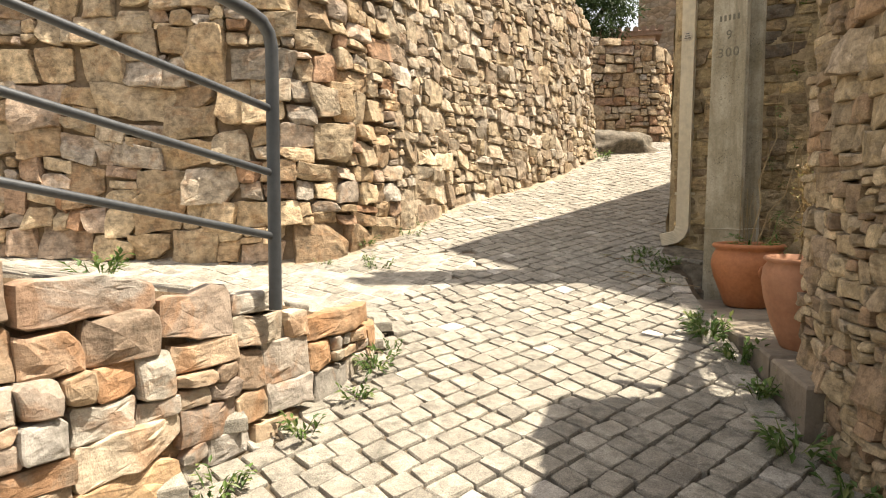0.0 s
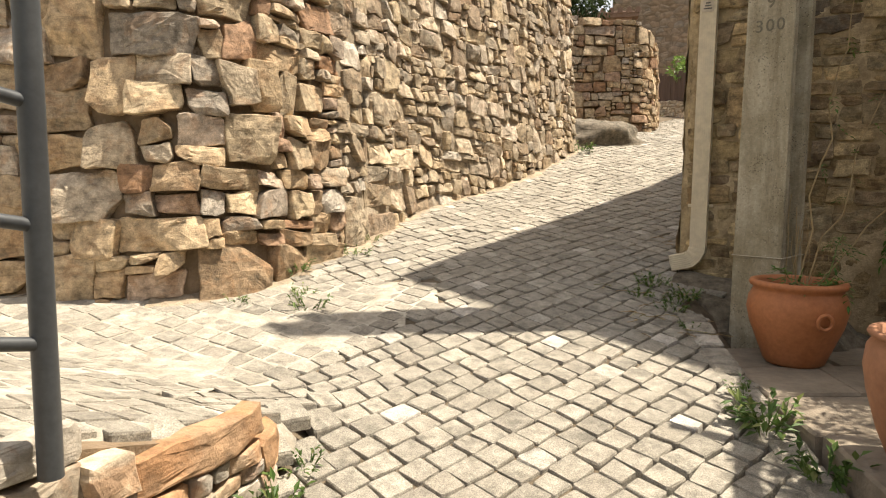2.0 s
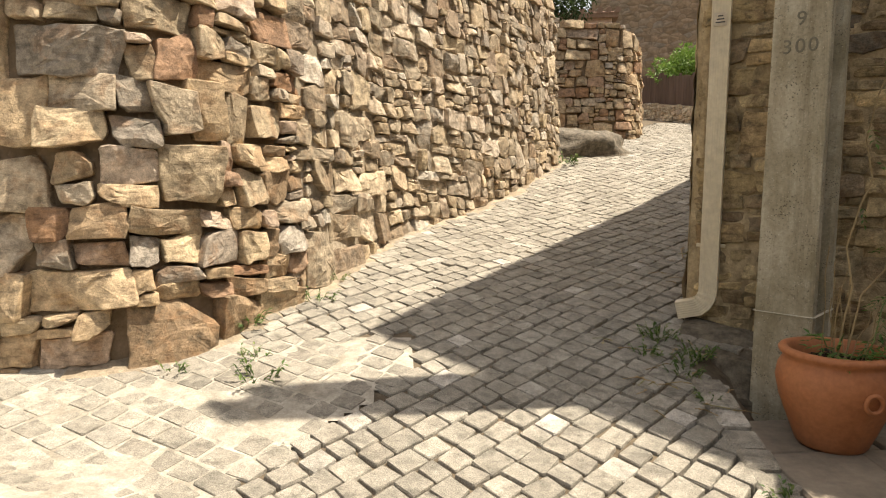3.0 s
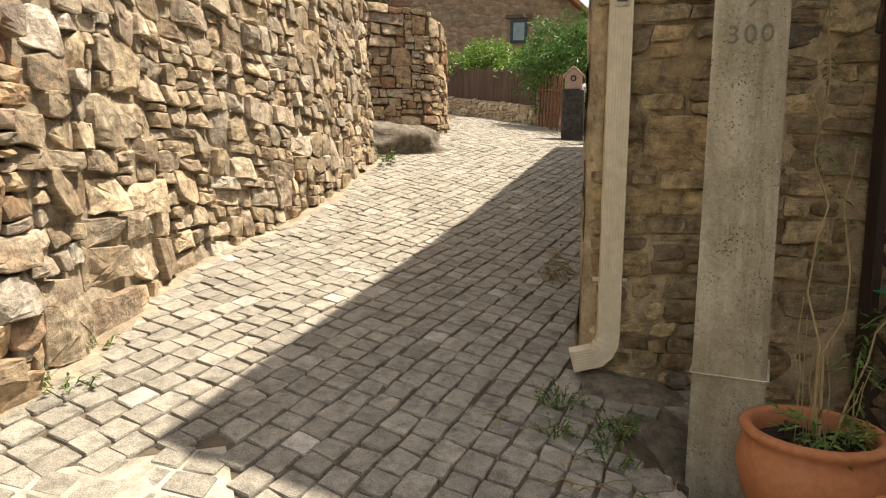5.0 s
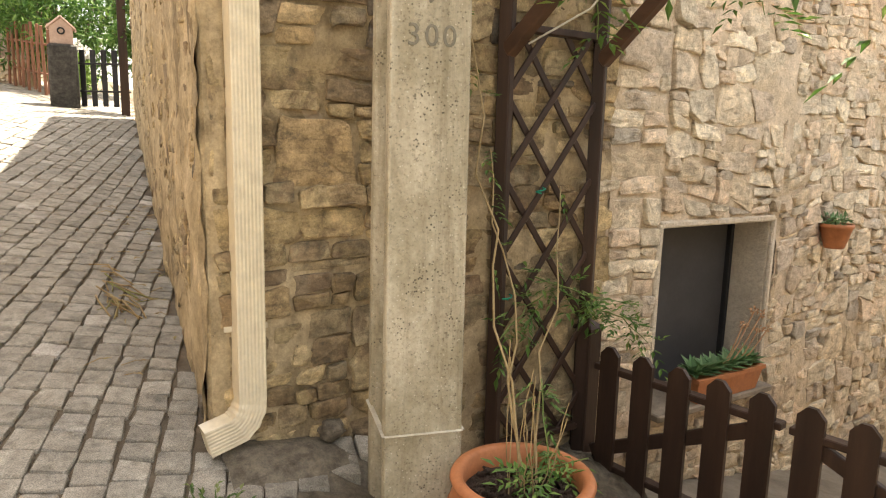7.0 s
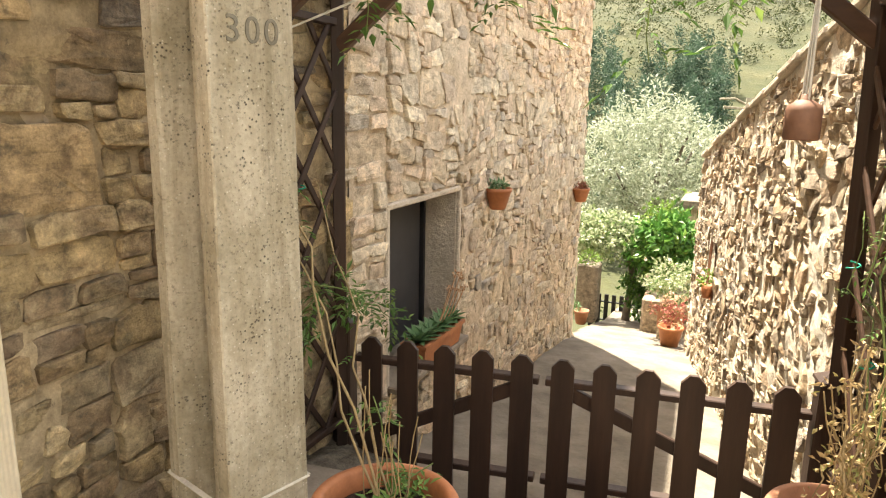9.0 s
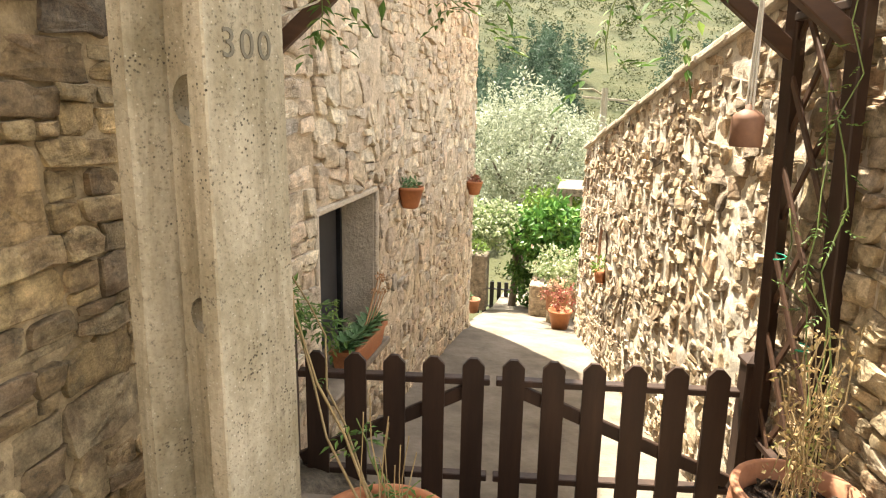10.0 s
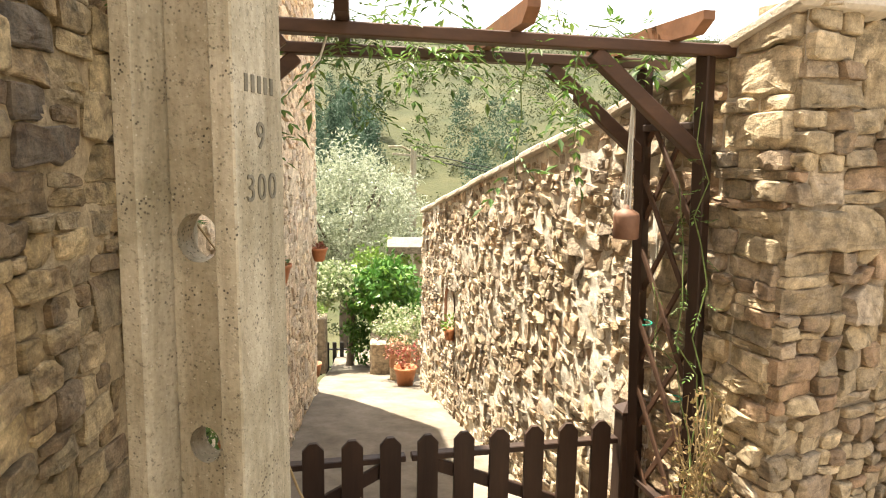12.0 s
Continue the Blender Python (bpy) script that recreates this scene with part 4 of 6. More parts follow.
def pave(rng, origin, du, dv, nu, nv, su, sv, test):
    """Setts in rows along du; gives (centre, width, depth, turn)."""
    out = []
    for j in range(-nv, nv):
        off = rng.uniform(0, su)
        x = -nu * su + off
        while x < nu * su:
            w = su * rng.uniform(0.82, 1.25)
            c = origin + du * (x + w / 2) + dv * (j * sv + 0.016 * noise.noise((x * 0.6, j * 0.15, 0)))
            if test(c.x, c.y):
                out.append((c, w, sv * rng.uniform(0.97, 1.03)))
            x += w
    return out


def lay_setts(rng, items, du, mat, parent, keep, h=road):
    rest, count = Shape(), 0
    ang = math.atan2(du.y, du.x)
    for c, w, d in items:
        e = 0.02
        z = h(c.x, c.y)
        gx, gy = (h(c.x + e, c.y) - h(c.x - e, c.y)) / (2 * e), (h(c.x, c.y + e) - h(c.x, c.y - e)) / (2 * e)
        gx, gy = max(-0.3, min(0.3, gx)), max(-0.3, min(0.3, gy))
        ta, tb = rng.uniform(-0.035, 0.035), rng.uniform(-0.035, 0.035)
        lift = rng.uniform(-0.004, 0.003)
        turn = ang + rng.uniform(-0.06, 0.06)
        ca, sa = math.cos(turn), math.sin(turn)
        hw, hd = w / 2 - rng.uniform(0.0025, 0.0075), d / 2 - rng.uniform(0.0025, 0.007)
        k = rng.uniform(0.04, 0.16)
        out = []
        for sx, sy in ((-1, -1), (1, -1), (1, 1), (-1, 1)):
            jx, jy = rng.uniform(-0.006, 0.006), rng.uniform(-0.006, 0.006)
            px, py = sx * hw + jx, sy * hd + jy
            a, b = (px - sx * hw * k, py), (px, py - sy * hd * k)
            out += [b, a] if sx * sy > 0 else [a, b]
        out.sort(key=lambda p: math.atan2(p[1], p[0]))

        def put(p, f, dz):
            x, y = p[0] * f, p[1] * f
            wx, wy = ca * x - sa * y, sa * x + ca * y
            return (c.x + wx, c.y + wy, z + gx * wx + gy * wy + lift + ta * x + tb * y + dz)
        vs = [put(p, 1.0, -0.045) for p in out] + [put(p, 0.99, -0.004 + rng.uniform(-0.005, 0.0005)) for p in out] + [put(p, rng.uniform(0.91, 0.97), 0.0005 + rng.uniform(-0.001, 0.001)) for p in out] + [put((0, 0), 1, 0.001)]
        n = 8
        fs = [(r * n + i, r * n + (i + 1) % n, (r + 1) * n + (i + 1) % n, (r + 1) * n + i) for r in range(2) for i in range(n)] + [(2 * n + i, 2 * n + (i + 1) % n, 3 * n) for i in range(n)]
        sm = [False] * (3 * n)
        if count < 300 and keep(c.x, c.y):
            one = Shape()
            one.v, one.f, one.s = vs, fs, sm
            one.make("cobble", mat, parent)
            count += 1
        else:
            o = len(rest.v)
            rest.v += vs
            rest.f += [tuple(i + o for i in f) for f in fs]
            rest.s += sm
    if rest.v:
        rest.make("cobbles", mat, parent, kind="stuff")


def on_ramp(x, y):
    if y > 3.35:
        return low_line(x, y) > 0.55 - 0.33 * (y - 3.35) and y < 5.1 and x < 0.2
    return low_line(x, y) > 0.07


paving = thing("pavement", "pale grey granite cobbles laid on the sloping road", "", kind="structure")
X, Y = Vector((0.755, 0.656)), Vector((-0.656, 0.755))
rng = random.Random(41)
main = pave(rng, Vector((0.6, 5.0)), X, Y, 145, 85, 0.116, 0.113, lambda x, y: in_road(x, y) and -3.5 < y < 18 and -3 < x < 9.5 and not on_ramp(x, y) and low_line(x, y) < (0.03 if y < 3.2 else 9) and (y < 4.3 or big_side(x, y) > 0.03))
lay_setts(rng, main, X, MAT_COBBLE, paving, lambda x, y: 2.4 < y < 5.2 and -0.3 < x < 1.6)
ramp = thing("ramp", "pale worn cobbles of the side ramp with cemented joints", "", kind="structure")
XR = Vector((0.835, -0.55))
MAT_CEMENT = render_mat("pale_joint_cement", (0.34, 0.305, 0.245), (0.46, 0.42, 0.35), (0.22, 0.185, 0.135), 0.5, 0.6)
cs, cells = 0.06, {}
cement = Shape()
for i in range(-84, 12):
    for j in range(-10, 88):
        x, y = i * cs, j * cs
        if on_ramp(x, y) and big_side(x, y) > -0.05:
            q = []
            for a, b in ((x, y), (x + cs, y), (x + cs, y + cs), (x, y + cs)):
                key = (round(a / cs), round(b / cs))
                if key not in cells:
                    cells[key] = len(cement.v)
                    cement.v.append((a, b, road(a, b) - 0.0065 + 0.005 * noise.noise((a * 2.2, b * 2.2, 1))))
                q.append(cells[key])
            cement.f.append(tuple(q))
            cement.s.append(True)
strip = Shape()
ks = np.linspace(big.length - 6.6, big.length, 70)
for i, s in enumerate(ks):
    for j in range(5):
        w = (0.15 + 0.10 * noise.noise((s * 2.3, 0, 3))) * j / 4 - 0.02
        p = big.at(s) + big.normal(s) * w
        strip.v.append((p.x, p.y, road(p.x, p.y) + (0.014, 0.006, 0.002, -0.002, -0.012)[j] + 0.012 * noise.noise((s * 7, j * 0.7, 1))))
strip.f = [(i * 5 + j, i * 5 + j + 1, (i + 1) * 5 + j + 1, (i + 1) * 5 + j) for i in range(len(ks) - 1) for j in range(4)]
strip.s = [True] * len(strip.f)
strip.make("cement_strip", MAT_POINTING, paving, "dusty mortar fillet along the wall foot")
cement.make("joint_cement", MAT_CEMENT, ramp, "pale cement washed into the joints")
side = pave(rng, Vector((-1.5, 3.5)), XR, Vector((0.55, 0.835)), 45, 45, 0.13, 0.115, lambda x, y: on_ramp(x, y) and x > -5 and -0.5 < y and big_side(x, y) > 0.05)
lay_setts(rng, side, XR, MAT_COBBLE, ramp, lambda x, y: x > -1.6 and y > 2.2, lambda x, y: road(x, y) - 0.004)


# ---- plants: materials and leaves ----
def leaf_mat(name, stops, through_light=0.3, rough=0.5):
    k = Nodes(name)
    r = k.random()
    col = k.ramp(r, stops)
    col = k.mix(1.0, col, k.grey(k.noise(6, 3), 0.3, 0.7, 0.75, 1.2), "MULTIPLY")
    k.done(col, rough)
    tr = k.n("ShaderNodeBsdfTranslucent")
    k.put(col, tr.inputs["Color"])
    mx = k.n("ShaderNodeMixShader")
    mx.inputs[0].default_value = through_light
    k.put(k.b.outputs[0], mx.inputs[1])
    k.put(tr.outputs[0], mx.inputs[2])
    k.put(mx.outputs[0], k.t.nodes["Material Output"].inputs["Surface"])
    return k.m


LEAF_VINE = leaf_mat("jasmine_leaf", [(0, (0.06, 0.13, 0.025)), (0.6, (0.10, 0.19, 0.04)), (1, (0.20, 0.28, 0.07))])
LEAF_WEED = leaf_mat("weed_leaf", [(0, (0.05, 0.10, 0.02)), (0.6, (0.10, 0.17, 0.04)), (1, (0.22, 0.25, 0.09))])
LEAF_DRY = leaf_mat("dry_leaf", [(0, (0.30, 0.20, 0.09)), (0.6, (0.40, 0.29, 0.14)), (1, (0.25, 0.26, 0.08))])
LEAF_BUSH = leaf_mat("bush_leaf", [(0, (0.04, 0.10, 0.02)), (0.6, (0.08, 0.17, 0.035)), (1, (0.16, 0.26, 0.06))])
LEAF_LIGHT = leaf_mat("light_creeper_leaf", [(0, (0.10, 0.19, 0.03)), (1, (0.22, 0.33, 0.07))])
LEAF_OLIVE = leaf_mat("olive_leaf", [(0, (0.20, 0.23, 0.14)), (0.5, (0.36, 0.40, 0.28)), (1, (0.55, 0.58, 0.46))])
LEAF_PALE = leaf_mat("variegated_leaf", [(0, (0.10, 0.17, 0.05)), (0.5, (0.30, 0.36, 0.18)), (1, (0.52, 0.54, 0.38))])
LEAF_RED = leaf_mat("red_leaf", [(0, (0.28, 0.06, 0.05)), (0.5, (0.36, 0.14, 0.10)), (1, (0.16, 0.15, 0.05))])
LEAF_DARK = leaf_mat("conifer_leaf", [(0, (0.025, 0.05, 0.015)), (1, (0.06, 0.09, 0.03))])
LEAF_EUCA = leaf_mat("eucalyptus_leaf", [(0, (0.035, 0.075, 0.045)), (1, (0.09, 0.14, 0.085))])
LEAF_SCRUB = leaf_mat("scrub_leaf", [(0, (0.03, 0.046, 0.013)), (0.6, (0.065, 0.08, 0.025)), (1, (0.12, 0.115, 0.048))], 0.15)
LEAF_SUCC = leaf_mat("succulent_leaf", [(0, (0.10, 0.20, 0.08)), (1, (0.17, 0.27, 0.13))], 0.15)
MAT_STEM = plain_mat("straw_stem", (0.24, 0.17, 0.08), (0.36, 0.27, 0.14), 20, 0.8, 0.3, 0.002)
MAT_GREENSTEM = plain_mat("green_stem", (0.10, 0.15, 0.04), (0.18, 0.22, 0.07), 20, 0.7, 0.2, 0.002)
MAT_BARK = plain_mat("bark", (0.09, 0.07, 0.05), (0.17, 0.14, 0.11), 8, 0.95, 0.8, 0.01)
MAT_TIE = plain_mat("green_tie", (0.0, 0.22, 0.13), (0.0, 0.28, 0.17), 10, 0.5, 0.1, 0.001)
MAT_FLOWER = plain_mat("pale_flower", (0.6, 0.5, 0.42), (0.7, 0.42, 0.36), 30, 0.7, 0.1, 0.001)
MAT_ROPE = plain_mat("pale_cord", (0.50, 0.47, 0.40), (0.60, 0.57, 0.50), 40, 0.8, 0.3, 0.001)
MAT_BLACK = plain_mat("black_paint", (0.012, 0.012, 0.013), (0.022, 0.022, 0.023), 6, 0.5, 0.1, 0.001)
MAT_DARKSTONE = stone_mat("dark_pillar_stone", [(0, (0.05, 0.046, 0.042)), (1, (0.075, 0.07, 0.062))], (0.03, 0.03, 0.025), 0.5, 0.3, 0.6)
MAT_PINKSTONE = plain_mat("pinkish_carved_stone", (0.42, 0.29, 0.23), (0.50, 0.37, 0.30), 8, 0.85, 0.4, 0.004)
MAT_BOARD = plain_mat("weathered_board", (0.085, 0.055, 0.04), (0.15, 0.10, 0.075), 6, 0.8, 0.4, 0.003, 40, (1, 1, 0.1))
MAT_REDBOARD = plain_mat("reddish_board", (0.16, 0.07, 0.04), (0.24, 0.12, 0.075), 6, 0.75, 0.4, 0.003, 40, (1, 1, 0.1))
MAT_PINKWALL = plain_mat("pink_render", (0.50, 0.36, 0.30), (0.58, 0.43, 0.36), 1.5, 0.9, 0.2, 0.01)
MAT_WHITE = plain_mat("white_paint", (0.72, 0.71, 0.68), (0.80, 0.79, 0.76), 6, 0.6, 0.15, 0.002)
MAT_GLASSY = plain_mat("blue_grey_pane", (0.20, 0.27, 0.29), (0.28, 0.35, 0.37), 1, 0.15, 0.0, 0.001, 8)
# beam wood in a lighter tone, with the sunlight put into its colour
MAT_SUN_RAFTER = plain_mat("sun_tinted_brown_rafter", (0.15, 0.07, 0.035), (0.24, 0.115, 0.06), 9, 0.6, 0.3, 0.002, 40)
MAT_BELL = plain_mat("brown_fired_clay", (0.15, 0.075, 0.045), (0.22, 0.115, 0.07), 8, 0.6, 0.3, 0.003, 40)
MAT_OLDROOF = plain_mat("dull_clay_roof", (0.20, 0.13, 0.095), (0.30, 0.20, 0.15), 5, 0.85, 0.4, 0.004)
MAT_DARKROCK = stone_mat("dark_boulder", [(0, (0.19, 0.16, 0.12)), (1, (0.24, 0.205, 0.155))], (0.10, 0.09, 0.065), 0.5, 0.4, 0.8)


def far_wall_mat():
    k = Nodes("far_rubble_wall")
    mp = k.n("ShaderNodeMapping")
    mp.inputs["Scale"].default_value = (1, 1, 1.7)
    k.put(k.src, mp.inputs["Vector"])
    v = k.n("ShaderNodeTexVoronoi")
    v.inputs["Scale"].default_value = 3.2
    k.put(mp.outputs[0], v.inputs["Vector"])
    e = k.n("ShaderNodeTexVoronoi", feature="DISTANCE_TO_EDGE")
    e.inputs["Scale"].default_value = 3.2
    k.put(mp.outputs[0], e.inputs["Vector"])
    sep = k.n("ShaderNodeSeparateColor")
    k.put(v.outputs["Color"], sep.inputs[0])
    col = k.ramp(sep.outputs[0], [(0, (0.22, 0.155, 0.10)), (0.5, (0.31, 0.22, 0.145)), (1, (0.26, 0.21, 0.16))])
    col = k.mix(k.grey(e.outputs["Distance"], 0.0, 0.06, 0.6, 0.0), col, (0.16, 0.12, 0.085))
    col = k.mix(1.0, col, k.grey(k.noise(6, 6), 0.3, 0.7, 0.7, 1.25), "MULTIPLY")
    return k.done(col, 0.9, k.bump(e.outputs["Distance"], 0.6, 0.1))


MAT_FARWALL = far_wall_mat()


def leaf(sh, p, d, up, ln, w):
    """One folded leaf from p along d."""
    d = d.normalized()
    side = d.cross(up)
    side = side.normalized() if side.length > 1e-4 else d.orthogonal().normalized()
    n = side.cross(d)
    m = p + d * ln * 0.45
    sh.add([p, m + side * w / 2 + n * w * 0.15, p + d * ln - n * ln * 0.12, m - side * w / 2 + n * w * 0.15], [(0, 1, 2), (0, 2, 3)])


def any_way(rng):
    while True:
        v = Vector((rng.uniform(-1, 1), rng.uniform(-1, 1), rng.uniform(-1, 1)))
        if 0.05 < v.length < 1:
            return v.normalized()


def clump(sh, rng, c, r, n, ln, w, shell=0.55):
    """Leaves scattered through an ellipsoid, denser towards its outside."""
    c = Vector(c)
    for _ in range(n):
        v = any_way(rng)
        k = rng.uniform(shell, 1.0)
        p = c + Vector((v.x * r[0], v.y * r[1], v.z * r[2])) * k
        leaf(sh, p, (v + any_way(rng) * 0.9 + Vector((0, 0, -0.2))), any_way(rng), ln * rng.uniform(0.6, 1.3), w * rng.uniform(0.7, 1.2))


def crown(rng, c, r, clumps, per, size, ln, w):
    """A crown of many small clumps in an uneven ellipsoid."""
    sh = Shape()
    for _ in range(clumps):
        v = any_way(rng)
        k = rng.uniform(0.25, 1.0) ** 0.6 * rng.uniform(0.8, 1.1)
        p = Vector(c) + Vector((v.x * r[0], v.y * r[1], v.z * r[2])) * k
        s = size * rng.uniform(0.6, 1.4)
        clump(sh, rng, p, (s, s, s * 0.75), per, ln, w, 0.2)
    return sh


def tree(name, label, base, trunk_h, c, r, clumps, per, size, ln, w, mat, seed, trunk_r=0.12, cat="tree"):
    rng = random.Random(seed)
    t = thing(name, label, cat, at=tuple(base))
    b = Vector(base)
    sh = Shape()
    top = b + Vector((rng.uniform(-0.2, 0.2), rng.uniform(-0.2, 0.2), trunk_h))
    sh.tube([b - Vector((0, 0, 0.2)), b.lerp(top, 0.5) + Vector((0.05, 0.03, 0)), top], [trunk_r * 1.3, trunk_r, trunk_r * 0.8], 10)
    for _ in range(6):
        v = any_way(rng)
        e = Vector(c) + Vector((v.x * r[0], v.y * r[1], abs(v.z) * r[2])) * 0.7
        sh.tube([top, top.lerp(e, 0.5) + any_way(rng) * 0.1, e], [trunk_r * 0.6, trunk_r * 0.35, trunk_r * 0.1], 6)
    sh.make("trunk", MAT_BARK, t)
    crown(rng, c, r, clumps, per, size, ln, w).make("crown", mat, t)
    return t


def blob(c, r, seed, amp=0.15, rings=12, seg=18, flat=0.0):
    """A lumpy rock."""
    vs, fs = [], []
    for i in range(rings + 1):
        a = math.pi * i / rings
        for j in range(seg):
            b = 2 * math.pi * j / seg
            v = Vector((math.sin(a) * math.cos(b), math.sin(a) * math.sin(b), math.cos(a)))
            k = 1 + amp * noise.noise(v * 1.6 + Vector((seed, 0, 0))) + amp * 0.5 * noise.noise(v * 4 + Vector((seed, 0, 0)))
            vs.append((c[0] + v.x * r[0] * k, c[1] + v.y * r[1] * k, c[2] + v.z * r[2] * k))
    for i in range(rings):
        for j in range(seg):
            fs.append((i * seg + j, (i + 1) * seg + j, (i + 1) * seg + (j + 1) % seg, i * seg + (j + 1) % seg))
    return Shape().add(vs, fs, True)


# ---- ledge of slate slabs by the gate ----
ledge = thing("ledge", "flat slate ledge between the road and the alley gate", "", kind="structure")
edge = [(1.34, 2.42), (1.47, 3.09), (1.53, 3.62), (1.60, 4.2), (1.66, 4.62)]
rng = random.Random(61)


def ledge_x(y):
    return float(np.interp(y, [p[1] for p in edge], [p[0] for p in edge]))


def slab_piece(pts, z, t, tilt, name, mat, parent):
    c = Vector((sum(p[0] for p in pts) / len(pts), sum(p[1] for p in pts) / len(pts)))
    n = len(pts)
    out = [Vector(p) for p in pts]
    inn = [c + (p - c) * (1 - 0.012 / max((p - c).length, 0.02)) for p in out]
    zz = lambda p: z + tilt[0] * (p.x - c.x) + tilt[1] * (p.y - c.y)
    vs = [(p.x, p.y, z - t) for p in out] + [(p.x, p.y, zz(p) - 0.012) for p in out] + [(p.x, p.y, zz(p)) for p in inn]
    fs = [(r * n + i, r * n + (i + 1) % n, (r + 1) * n + (i + 1) % n, (r + 1) * n + i) for r in range(2) for i in range(n)] + [tuple(range(2 * n, 3 * n))]
    return Shape().add(vs, fs).make(name, mat, parent)


y = 2.42
rows_y = [2.42, 2.85, 3.3, 3.72, 4.15, 4.5]
for k in range(len(rows_y) - 1):
    y0, y1 = rows_y[k] + 0.006, rows_y[k + 1] - 0.006
    x = [0.0, rng.uniform(0.38, 0.55), rng.uniform(0.8, 1.0), 1.5]
    for m in range(3):
        far0 = min(ledge_x(y0) + x[m + 1], 2.409 + (y0 - 2.626) * 0.462 - 0.40)
        far1 = min(ledge_x(y1) + x[m + 1], 2.409 + (y1 - 2.626) * 0.462 - 0.40)
        a0, a1 = ledge_x(y0) + x[m] + 0.006, ledge_x(y1) + x[m] + 0.006
        if y1 < 2.9:
            far0, far1 = min(far0, 1.75), min(far1, 1.75)
        if far0 - a0 < 0.05 or far1 - a1 < 0.05:
            continue
        j = lambda: rng.uniform(-0.012, 0.012)
        slab_piece([(a0 + j(), y0 + j()), (far0 + j(), y0 + j()), (far1 + j(), y1 + j()), (a1 + j(), y1 + j())], 0.560 + rng.uniform(-0.008, 0.006), 0.35, (rng.uniform(-0.02, 0.02), rng.uniform(-0.02, 0.02)), "slab", MAT_LEDGE, ledge)
# kerb setts along the ledge
kerb = thing("kerb", "row of pale kerb stones edging the cobbled road", "", kind="structure")
for i in range(16):
    y0 = 2.45 + i * 0.135
    x0 = ledge_x(y0 + 0.06) - 0.075
    z = road(x0, y0 + 0.06)
    Shape().box((0.12 + 0.02 * rng.random(), 0.125, 0.16), pose(x0, y0 + 0.06, z - 0.068 + rng.uniform(-0.006, 0.01), rng.uniform(7, 11), rng.uniform(-2, 2), rng.uniform(-12, -4)), 0.012).make("kerb_stone", MAT_COBBLE, kerb)

# bedrock shelf at the foot of the house
vs, fs, na, nb = [], [], 34, 20
for i in range(na + 1):
    for j in range(nb + 1):
        a, b = 0.13 + 1.75 * i / na, -0.05 + 0.62 * j / nb
        shelf = float(np.interp(a, (0.13, 0.5, 0.62, 1.0, 1.12, 1.9), (0.875, 0.82, 0.76, 0.70, 0.58, 0.50)))
        drop = float(np.interp(b, (0.0, 0.20, 0.27, 0.42, 0.48, 0.6), (0.0, 0.02, 0.06, 0.085, 0.16, 0.22)))
        z = shelf - drop + 0.035 * noise.noise((a * 4, b * 5, 2.0)) + 0.016 * noise.noise((a * 13, b * 14, 7.0))
        vs.append(house_at(a, z, b))
fs = [(i * (nb + 1) + j, (i + 1) * (nb + 1) + j, (i + 1) * (nb + 1) + j + 1, i * (nb + 1) + j + 1) for i in range(na) for j in range(nb)]
o = len(vs)
rim = [i * (nb + 1) + nb for i in range(na + 1)]
vs += [Vector((vs[k].x, vs[k].y, 0.3)) for k in rim]
fs += [(rim[i], rim[i + 1], o + i + 1, o + i) for i in range(na)]
Shape().add(vs, fs).make("bedrock", MAT_KERB, None, "grey-brown bedrock shelf under the house wall", kind="structure")
blob((2.14, 5.03, 0.845), (0.06, 0.045, 0.04), 9, 0.4, 10, 14).make("loose_stone", MAT_KERB, None, "loose grey stone lying on the bedrock shelf", category="stone")


# ---- details of the pole ----
def pole_at(a, b, z):
    p = PC + PR * a + PN * b
    return Vector((p.x, p.y, z))


def number(text, z, size, name, dx=0.0):
    cu = bpy.data.curves.new(name, "FONT")
    cu.body, cu.size, cu.align_x, cu.extrude = text, size, "CENTER", 0.002
    tmp = bpy.data.objects.new(name, cu)
    me = bpy.data.meshes.new_from_object(tmp)
    bpy.data.objects.remove(tmp)
    me.materials.clear()
    me.materials.append(MAT_STAMP)
    k = 1 - 0.035 * (z - 1.0)
    x, y2 = Vector((PR.x, PR.y, 0)), Vector((0, 0, 1))
    m = Matrix((x, y2, x.cross(y2))).transposed().to_4x4()
    m.translation = pole_at(dx, 0.15 * k + 0.001, z)
    ob = new(name, me)
    ob.parent = pole
    ob.matrix_parent_inverse = pole.matrix_basis.inverted()
    ob.matrix_basis = m
    return tagged(ob, "stamped dark number")


MAT_STAMP = plain_mat("stamped_grime", (0.13, 0.12, 0.09), (0.20, 0.18, 0.14), 30, 0.95, 0.5, 0.002)
for ch, dx, zz in (("3", -0.052, 2.19), ("0", 0.0, 2.19), ("0", 0.052, 2.19), ("9", 0.0, 2.305)):
    number(ch, zz, 0.085, "digit", dx)
for i in range(5):
    zc = 2.445
    Shape().box((0.015, 0.003, 0.038), Matrix.Translation(pole_at(-0.06 + 0.03 * i, 0.15 * (1 - 0.035 * 1.44) + 0.001, zc)) @ pose(0, 0, 0, 0, 0, math.degrees(math.atan2(PR.y, PR.x))), 0.001).make("stamp_bar", MAT_STAMP, pole)
band = Shape()
k = 1.0
cor = [(-0.1235, 0.151), (0.1235, 0.151), (0.1235, -0.151), (-0.1235, -0.151)]
for i in range(4):
    a, b = cor[i], cor[(i + 1) % 4]
    band.bar(pole_at(a[0], a[1], 1.04), pole_at(b[0], b[1], 1.04), 0.016, 0.003, (0, 0, 1), 0.0008)
